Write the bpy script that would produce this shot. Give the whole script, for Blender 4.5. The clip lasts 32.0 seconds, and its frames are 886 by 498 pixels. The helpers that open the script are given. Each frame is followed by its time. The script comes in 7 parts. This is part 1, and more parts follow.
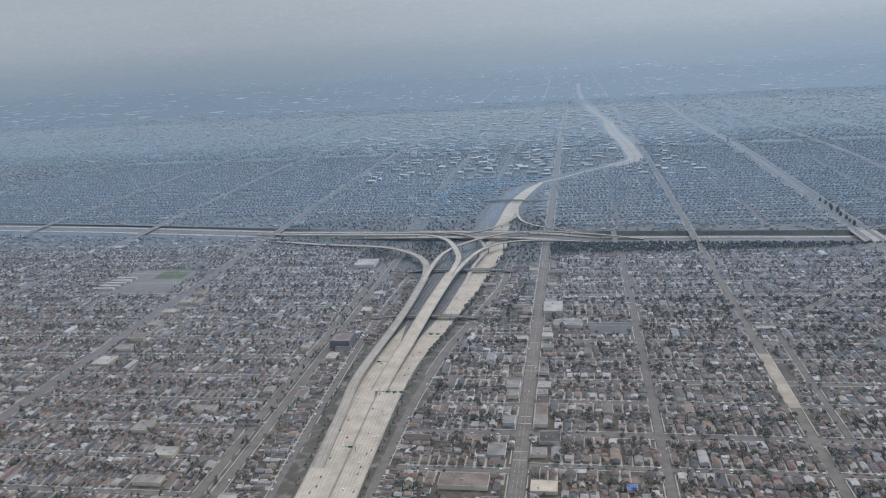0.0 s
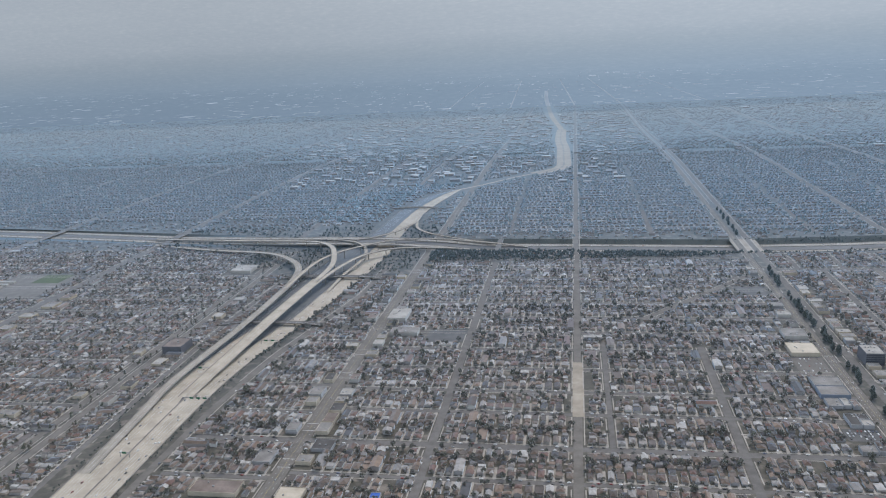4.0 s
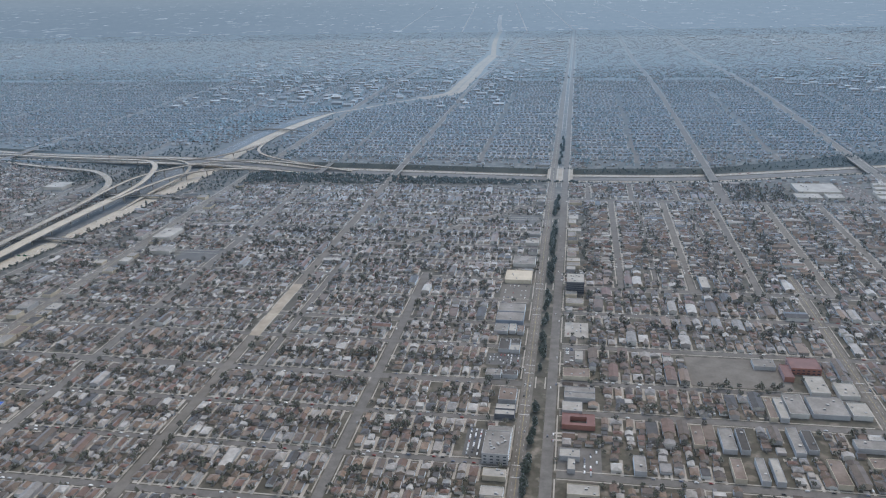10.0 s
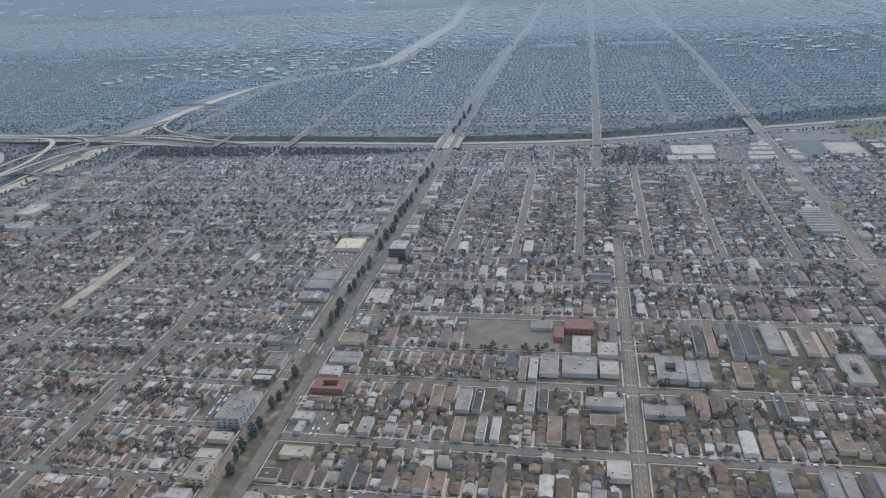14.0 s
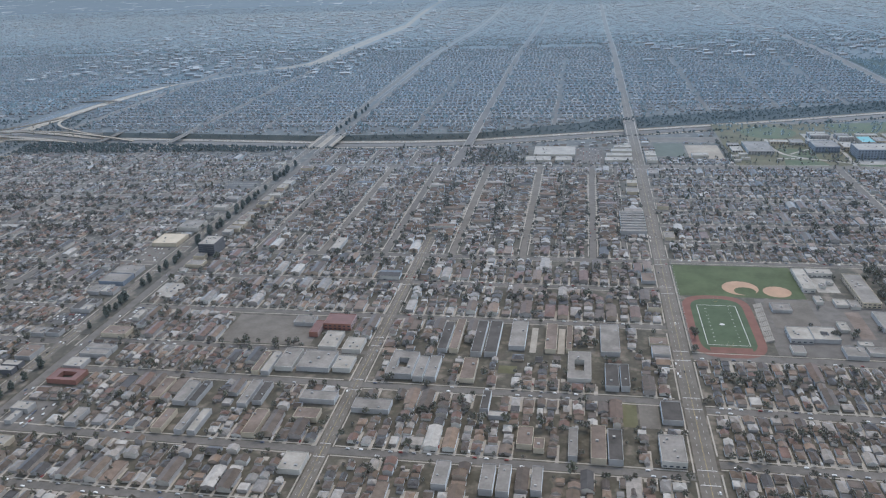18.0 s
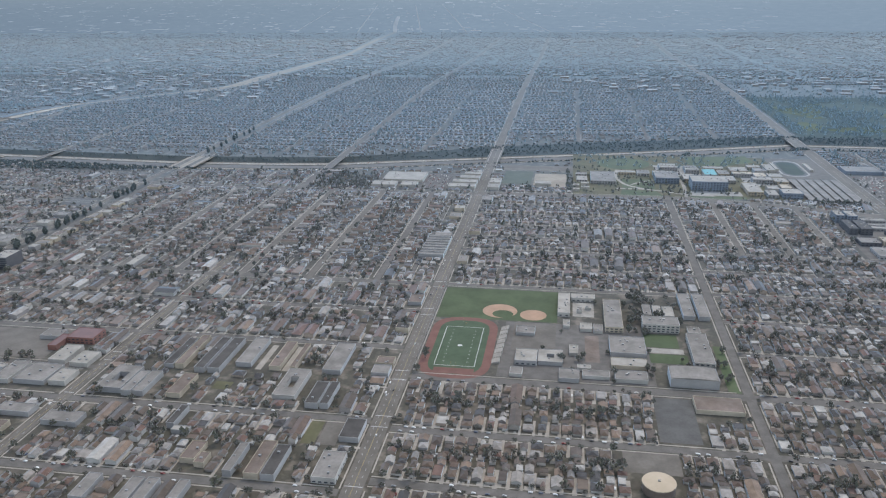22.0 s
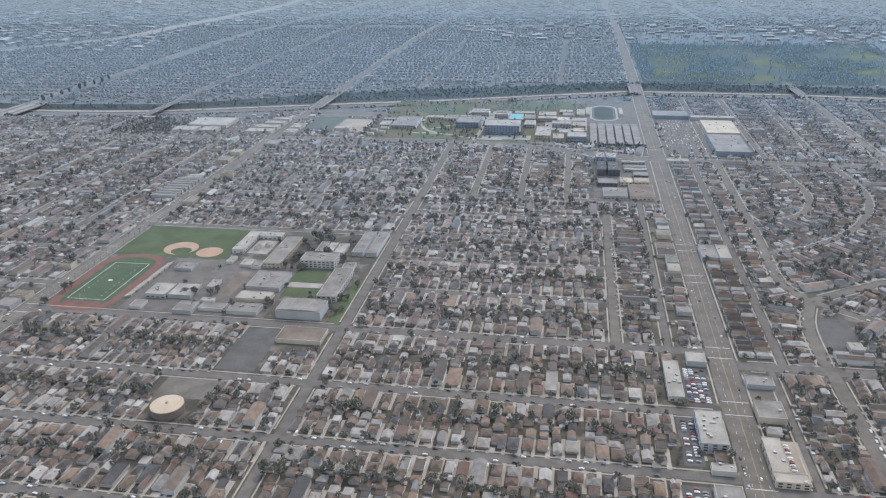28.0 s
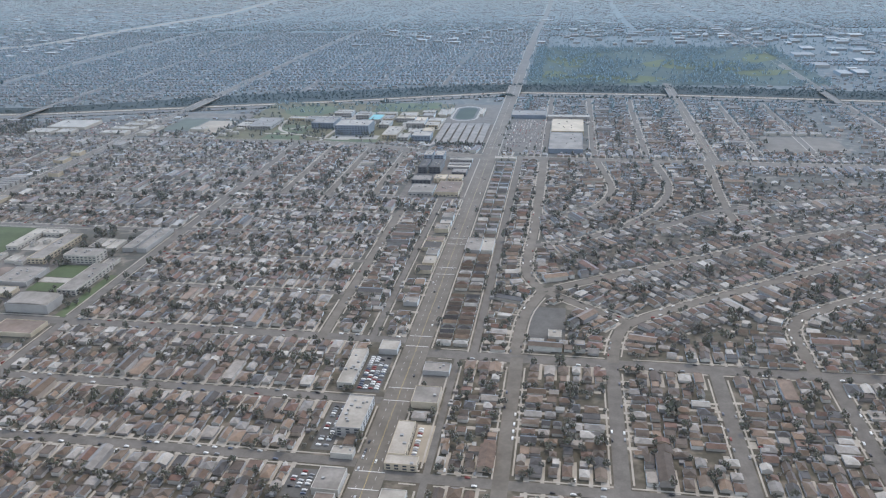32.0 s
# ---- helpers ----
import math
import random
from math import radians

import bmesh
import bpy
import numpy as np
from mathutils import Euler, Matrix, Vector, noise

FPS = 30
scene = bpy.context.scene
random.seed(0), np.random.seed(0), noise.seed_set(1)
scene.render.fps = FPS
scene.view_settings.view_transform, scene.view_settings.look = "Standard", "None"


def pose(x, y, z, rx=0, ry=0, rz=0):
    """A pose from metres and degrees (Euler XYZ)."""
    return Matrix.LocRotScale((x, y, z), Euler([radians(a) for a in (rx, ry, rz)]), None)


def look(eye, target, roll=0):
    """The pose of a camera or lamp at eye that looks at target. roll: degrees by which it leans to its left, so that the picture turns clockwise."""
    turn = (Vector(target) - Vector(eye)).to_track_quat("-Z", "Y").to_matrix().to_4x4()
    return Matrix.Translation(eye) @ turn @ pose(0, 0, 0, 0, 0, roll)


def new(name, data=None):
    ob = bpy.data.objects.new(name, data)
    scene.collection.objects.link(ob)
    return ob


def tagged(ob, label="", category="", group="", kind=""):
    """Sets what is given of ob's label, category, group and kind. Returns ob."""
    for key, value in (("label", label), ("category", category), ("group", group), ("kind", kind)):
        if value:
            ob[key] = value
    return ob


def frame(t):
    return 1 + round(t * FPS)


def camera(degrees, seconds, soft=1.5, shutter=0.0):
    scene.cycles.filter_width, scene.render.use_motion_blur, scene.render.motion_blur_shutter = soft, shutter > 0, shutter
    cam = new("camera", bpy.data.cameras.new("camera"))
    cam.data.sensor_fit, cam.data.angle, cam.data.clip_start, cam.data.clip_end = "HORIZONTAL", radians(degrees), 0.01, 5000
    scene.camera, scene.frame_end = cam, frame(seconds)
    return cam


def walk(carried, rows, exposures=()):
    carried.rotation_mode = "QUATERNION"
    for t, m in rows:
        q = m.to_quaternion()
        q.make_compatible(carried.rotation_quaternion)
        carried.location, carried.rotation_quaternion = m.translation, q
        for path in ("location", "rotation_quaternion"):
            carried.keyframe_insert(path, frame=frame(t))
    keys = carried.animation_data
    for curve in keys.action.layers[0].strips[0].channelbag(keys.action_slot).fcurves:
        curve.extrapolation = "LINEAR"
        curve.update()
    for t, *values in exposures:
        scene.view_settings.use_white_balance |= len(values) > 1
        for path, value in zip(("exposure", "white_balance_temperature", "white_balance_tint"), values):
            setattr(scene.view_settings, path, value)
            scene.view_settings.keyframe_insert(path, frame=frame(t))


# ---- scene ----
cam = camera(59.54, 32.0, soft=1.2)
SCALE = 0.49          # the plan below is in true metres; the model stands at this scale
PATH = [
    (0.0, -743.1, -144.9, 556.5, 74.93, 3.42, 9.26), (0.5, -703.7, -138.8, 554.8, 74.66, 3.13, 9.19),
    (1.0, -664.3, -132.8, 553.1, 74.95, 3.13, 9.01), (1.5, -625.0, -126.8, 551.3, 75.01, 3.07, 8.87),
    (2.0, -585.7, -120.7, 549.5, 75.18, 3.09, 8.72), (2.5, -546.3, -114.8, 547.7, 75.47, 3.09, 8.7),
    (3.0, -507.0, -108.8, 545.9, 75.66, 3.26, 8.78), (3.5, -467.7, -102.9, 544.0, 75.7, 3.23, 9.05),
    (5.5, -310.5, -79.6, 536.3, 73.05, 2.4, 9.76), (6.0, -271.2, -73.8, 534.3, 72.55, 2.3, 9.82),
    (6.5, -232.0, -68.1, 532.3, 71.69, 2.12, 9.89), (7.0, -192.7, -62.4, 530.3, 70.83, 1.81, 10.06),
    (7.5, -153.5, -56.7, 528.2, 69.87, 1.71, 10.07), (8.0, -114.2, -51.0, 526.1, 69.76, 1.56, 10.2),
    (8.5, -75.0, -45.4, 524.0, 69.86, 1.52, 10.24), (9.0, -35.7, -39.8, 521.9, 69.99, 1.62, 10.02),
    (9.5, 3.5, -34.2, 519.7, 70.01, 1.6, 9.64), (10.0, 42.7, -28.7, 517.5, 70.02, 1.5, 9.4),
    (10.5, 81.9, -23.2, 515.3, 70.07, 1.53, 9.19), (11.0, 121.1, -17.7, 513.1, 69.98, 1.71, 8.96),
    (11.5, 160.3, -12.2, 510.8, 69.58, 2.03, 8.89), (12.0, 199.5, -6.8, 508.5, 69.16, 2.24, 8.84),
    (12.5, 238.7, -1.3, 506.2, 69.05, 2.54, 9.07), (13.0, 277.9, 4.1, 503.9, 68.58, 2.77, 9.16),
    (13.5, 317.1, 9.4, 501.5, 68.28, 2.91, 9.39), (14.0, 356.2, 14.8, 499.2, 68.02, 3.04, 9.74),
    (14.5, 395.4, 20.1, 496.8, 68.01, 3.18, 10.03), (16.5, 551.9, 41.2, 487.0, 67.75, 2.96, 10.5),
    (17.0, 591.0, 46.5, 484.5, 67.85, 2.77, 10.38), (17.5, 630.2, 51.7, 482.0, 67.99, 2.58, 10.16),
    (18.0, 669.3, 56.8, 479.5, 68.19, 2.36, 9.78), (18.5, 708.4, 62.0, 476.9, 68.28, 2.07, 9.45),
    (19.0, 747.5, 67.1, 474.4, 68.64, 1.78, 9.32), (19.5, 786.5, 72.3, 471.8, 70.34, 1.34, 9.27),
    (20.0, 825.6, 77.4, 469.2, 70.99, 1.05, 9.22), (20.5, 864.7, 82.5, 466.6, 71.23, 0.82, 9.17),
    (21.0, 903.8, 87.5, 464.0, 71.34, 0.74, 9.07), (21.5, 942.8, 92.6, 461.3, 71.45, 0.71, 9.03),
    (22.0, 981.9, 97.6, 458.6, 70.39, 0.74, 9.03), (22.5, 1020.9, 102.6, 456.0, 64.02, 1.02, 8.92),
    (23.0, 1059.9, 107.6, 453.3, 62.8, 1.15, 8.81), (23.5, 1099.0, 112.6, 450.5, 62.83, 1.26, 8.71),
    (24.0, 1138.0, 117.6, 447.8, 62.86, 1.34, 8.65), (24.5, 1177.0, 122.5, 445.1, 63.54, 1.25, 8.64),
    (25.0, 1216.0, 127.4, 442.3, 65.12, 1.15, 8.66), (25.5, 1255.0, 132.4, 439.5, 65.85, 1.05, 8.72),
    (27.5, 1410.9, 151.9, 428.3, 66.97, 0.91, 9.36), (28.0, 1449.9, 156.7, 425.5, 67.31, 1.03, 9.48),
    (28.5, 1488.8, 161.6, 422.6, 67.52, 1.14, 9.51), (29.0, 1527.8, 166.4, 419.7, 67.93, 1.3, 9.46),
    (29.5, 1566.7, 171.2, 416.9, 68.38, 1.48, 9.41), (30.0, 1605.7, 176.0, 414.0, 68.65, 1.62, 9.34),
    (30.5, 1644.6, 180.8, 411.1, 68.73, 1.65, 9.26), (31.0, 1683.5, 185.6, 408.2, 68.52, 1.45, 9.19),
    (31.5, 1722.4, 190.3, 405.2, 68.17, 1.32, 9.07), (32.0, 1761.3, 195.1, 402.3, 67.93, 1.26, 8.93),
]
walk(cam, [(t, pose(x * SCALE, y * SCALE, z * SCALE, *turn)) for t, x, y, z, *turn in PATH], [(0.0, -0.19, 5990, 10), (9.0, -0.18, 5970, 9), (17.0, -0.18, 6010, 9), (22.0, -0.19, 6060, 9), (22.4, -0.02, 6240, 11), (23.0, 0.06, 6260, 12), (24.2, 0.05, 6210, 12), (25.5, 0.04, 6160, 11), (32.0, 0.03, 6160, 10)])

# ---- world, sun, exposure ----
SUN = Vector((0.22, 0.72, 1.0)).normalized()          # towards the sun: south, high
world = bpy.data.worlds.new("world")
scene.world = world
world.use_nodes = True
wn = world.node_tree.nodes
sky = wn.new("ShaderNodeTexSky")
sky.sky_type, sky.sun_disc = "NISHITA", False
sky.sun_elevation = math.asin(SUN.z)
sky.sun_rotation = math.atan2(SUN.x, SUN.y)
sky.dust_density, sky.air_density, sky.ozone_density = 1.0, 1.3, 2.0
wn["Background"].inputs["Strength"].default_value = 0.262
pale = wn.new("ShaderNodeHueSaturation")          # thin smog takes some blue out of the sky
pale.inputs["Saturation"].default_value = 0.44
world.node_tree.links.new(sky.outputs[0], pale.inputs["Color"])
world.node_tree.links.new(pale.outputs[0], wn["Background"].inputs["Color"])
sun = new("sun", bpy.data.lights.new("sun", "SUN"))
sun.data.energy, sun.data.angle, sun.data.color = 1.38, radians(1.2), (1.0, 0.80, 0.57)
sun.matrix_world = look(Vector((0, 0, 900)) + SUN * 500, (0, 0, 900))
scene.view_settings.exposure = 0.0


# ---- materials ----
def ramp(nt, fac, stops, constant=False):
    r = nt.nodes.new("ShaderNodeValToRGB")
    r.color_ramp.interpolation = "CONSTANT" if constant else "LINEAR"
    el = r.color_ramp.elements
    while len(el) < len(stops):
        el.new(0.5)
    for e, (p, c) in zip(el, stops):
        e.position, e.color = p, (*c, 1)
    nt.links.new(fac, r.inputs[0])
    return r.outputs[0]


def tex(nt, kind, scale, vec, **kw):
    n = nt.nodes.new(kind)
    n.inputs["Scale"].default_value = scale
    for k, v in kw.items():
        n.inputs[k].default_value = v
    nt.links.new(vec, n.inputs["Vector"])
    return n


def mixc(nt, how, fac, a, b):
    m = nt.nodes.new("ShaderNodeMix")
    m.data_type, m.blend_type = "RGBA", how
    for sock, v in ((m.inputs[0], fac), (m.inputs[6], a), (m.inputs[7], b)):
        if isinstance(v, (int, float)):
            sock.default_value = v
        elif isinstance(v, tuple):
            sock.default_value = (*v, 1)
        else:
            nt.links.new(v, sock)
    return m.outputs[2]


def metres(nt, position):
    """Positions in the plan's metres, before the model's scale."""
    s = nt.nodes.new("ShaderNodeVectorMath")
    s.operation = "SCALE"
    s.inputs["Scale"].default_value = 1.0 / SCALE
    nt.links.new(position, s.inputs[0])
    return s.outputs[0]


HAZE_SHEEN = 1.0
HAZY = (0.47, 0.74, 1.0)          # colour of the distance haze that the sheen imitates


def surface(name, palette, big=0.02, small=0.6, vary="none", rough=0.85, metal=0.0, wear=0.25, haze_sheen=None, bump=0.0, spec=0.3, fuzz=0.32, tint=(0.72, 0.85, 1.0), thick=0.40, far=0.5):
    """A weathered surface: palette picked by position, by object or by island, stains and grain at two scales, then a
    bluish sheen that imitates haze.
    """
    m = bpy.data.materials.new(name)
    m.use_nodes = True
    nt = m.node_tree
    p = nt.nodes["Principled BSDF"]
    pos = nt.nodes.new("ShaderNodeNewGeometry")
    where = metres(nt, pos.outputs["Position"])
    if vary == "object":
        pick = nt.nodes.new("ShaderNodeObjectInfo").outputs["Random"]
    elif vary == "island":
        pick = pos.outputs["Random Per Island"]
    else:
        pick = tex(nt, "ShaderNodeTexNoise", big, where, Detail=3.0).outputs[0]
    n = len(palette)
    if vary == "none":
        stops = [(0.3 + 0.4 * i / max(n - 1, 1), c) for i, c in enumerate(palette)]
    else:
        stops = [(i / n, c) for i, c in enumerate(palette)]
    col = ramp(nt, pick, stops, vary != "none")
    stain = tex(nt, "ShaderNodeTexNoise", small * 0.17, where, Detail=4.0).outputs[0]
    grain = tex(nt, "ShaderNodeTexNoise", small, where, Detail=3.0).outputs[0]
    lo, hi = 1 - wear, 1 + wear
    col = mixc(nt, "MULTIPLY", 1.0, col, ramp(nt, stain, [(0.35, (lo, lo, lo * 0.98)), (0.65, (1, 1, 1))]))
    col = mixc(nt, "MULTIPLY", 1.0, col, ramp(nt, grain, [(0.3, (1 - wear * 0.6,) * 3), (0.7, (1, 1, 1))]))
    nt.links.new(col, p.inputs["Base Color"])
    p.inputs["Roughness"].default_value, p.inputs["Metallic"].default_value = rough, metal
    p.inputs["Specular IOR Level"].default_value = spec
    p.inputs["Sheen Weight"].default_value = HAZE_SHEEN if haze_sheen is None else haze_sheen
    sep = nt.nodes.new("ShaderNodeSeparateXYZ")          # haze imitated by a bluish sheen that grows with distance along y
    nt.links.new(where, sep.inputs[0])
    haze_depth = nt.nodes.new("ShaderNodeMapRange")
    haze_depth.inputs["From Min"].default_value, haze_depth.inputs["From Max"].default_value = 400.0, 7400.0
    nt.links.new(sep.outputs["Y"], haze_depth.inputs["Value"])
    nt.links.new(ramp(nt, haze_depth.outputs[0], [(0.0, (fuzz,) * 3), (0.36, (max(fuzz, thick),) * 3), (1.0, (max(fuzz, thick, 0.55),) * 3)]), p.inputs["Sheen Roughness"])
    nt.links.new(ramp(nt, haze_depth.outputs[0], [(0.0, tint), (0.30, HAZY), (0.6, (0.56, 0.80, 1.0)), (1.0, (0.74, 0.89, 1.0))]), p.inputs["Sheen Tint"])
    base = HAZE_SHEEN if haze_sheen is None else haze_sheen
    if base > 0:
        nt.links.new(ramp(nt, haze_depth.outputs[0], [(0.0, (base,) * 3), (0.08, (base,) * 3), (0.28, (max(base, far) + 0.05,) * 3), (0.6, (max(far, 0.5 * base) + 0.12,) * 3), (1.0, (far + 0.18,) * 3)]), p.inputs["Sheen Weight"])
    if bump:
        b = nt.nodes.new("ShaderNodeBump")
        b.inputs["Strength"].default_value, b.inputs["Distance"].default_value = 0.6, bump
        nt.links.new(grain, b.inputs["Height"])
        nt.links.new(b.outputs[0], p.inputs["Normal"])
    return m


ROOFS = [(0.132, 0.105, 0.085), (0.176, 0.131, 0.097), (0.20, 0.125, 0.098), (0.095, 0.088, 0.085), (0.278, 0.202, 0.147), (0.17, 0.12, 0.092), (0.153, 0.121, 0.097), (0.36, 0.325, 0.29), (0.28, 0.262, 0.245), (0.243, 0.179, 0.136), (0.19, 0.128, 0.10), (0.40, 0.37, 0.34), (0.11, 0.105, 0.105), (0.199, 0.155, 0.121), (0.50, 0.47, 0.43), (0.165, 0.122, 0.09), (0.118, 0.094, 0.078), (0.161, 0.131, 0.11)]
WALLS = [(0.42, 0.38, 0.33), (0.55, 0.50, 0.44), (0.35, 0.31, 0.28), (0.60, 0.57, 0.52), (0.45, 0.36, 0.28), (0.38, 0.36, 0.34)]
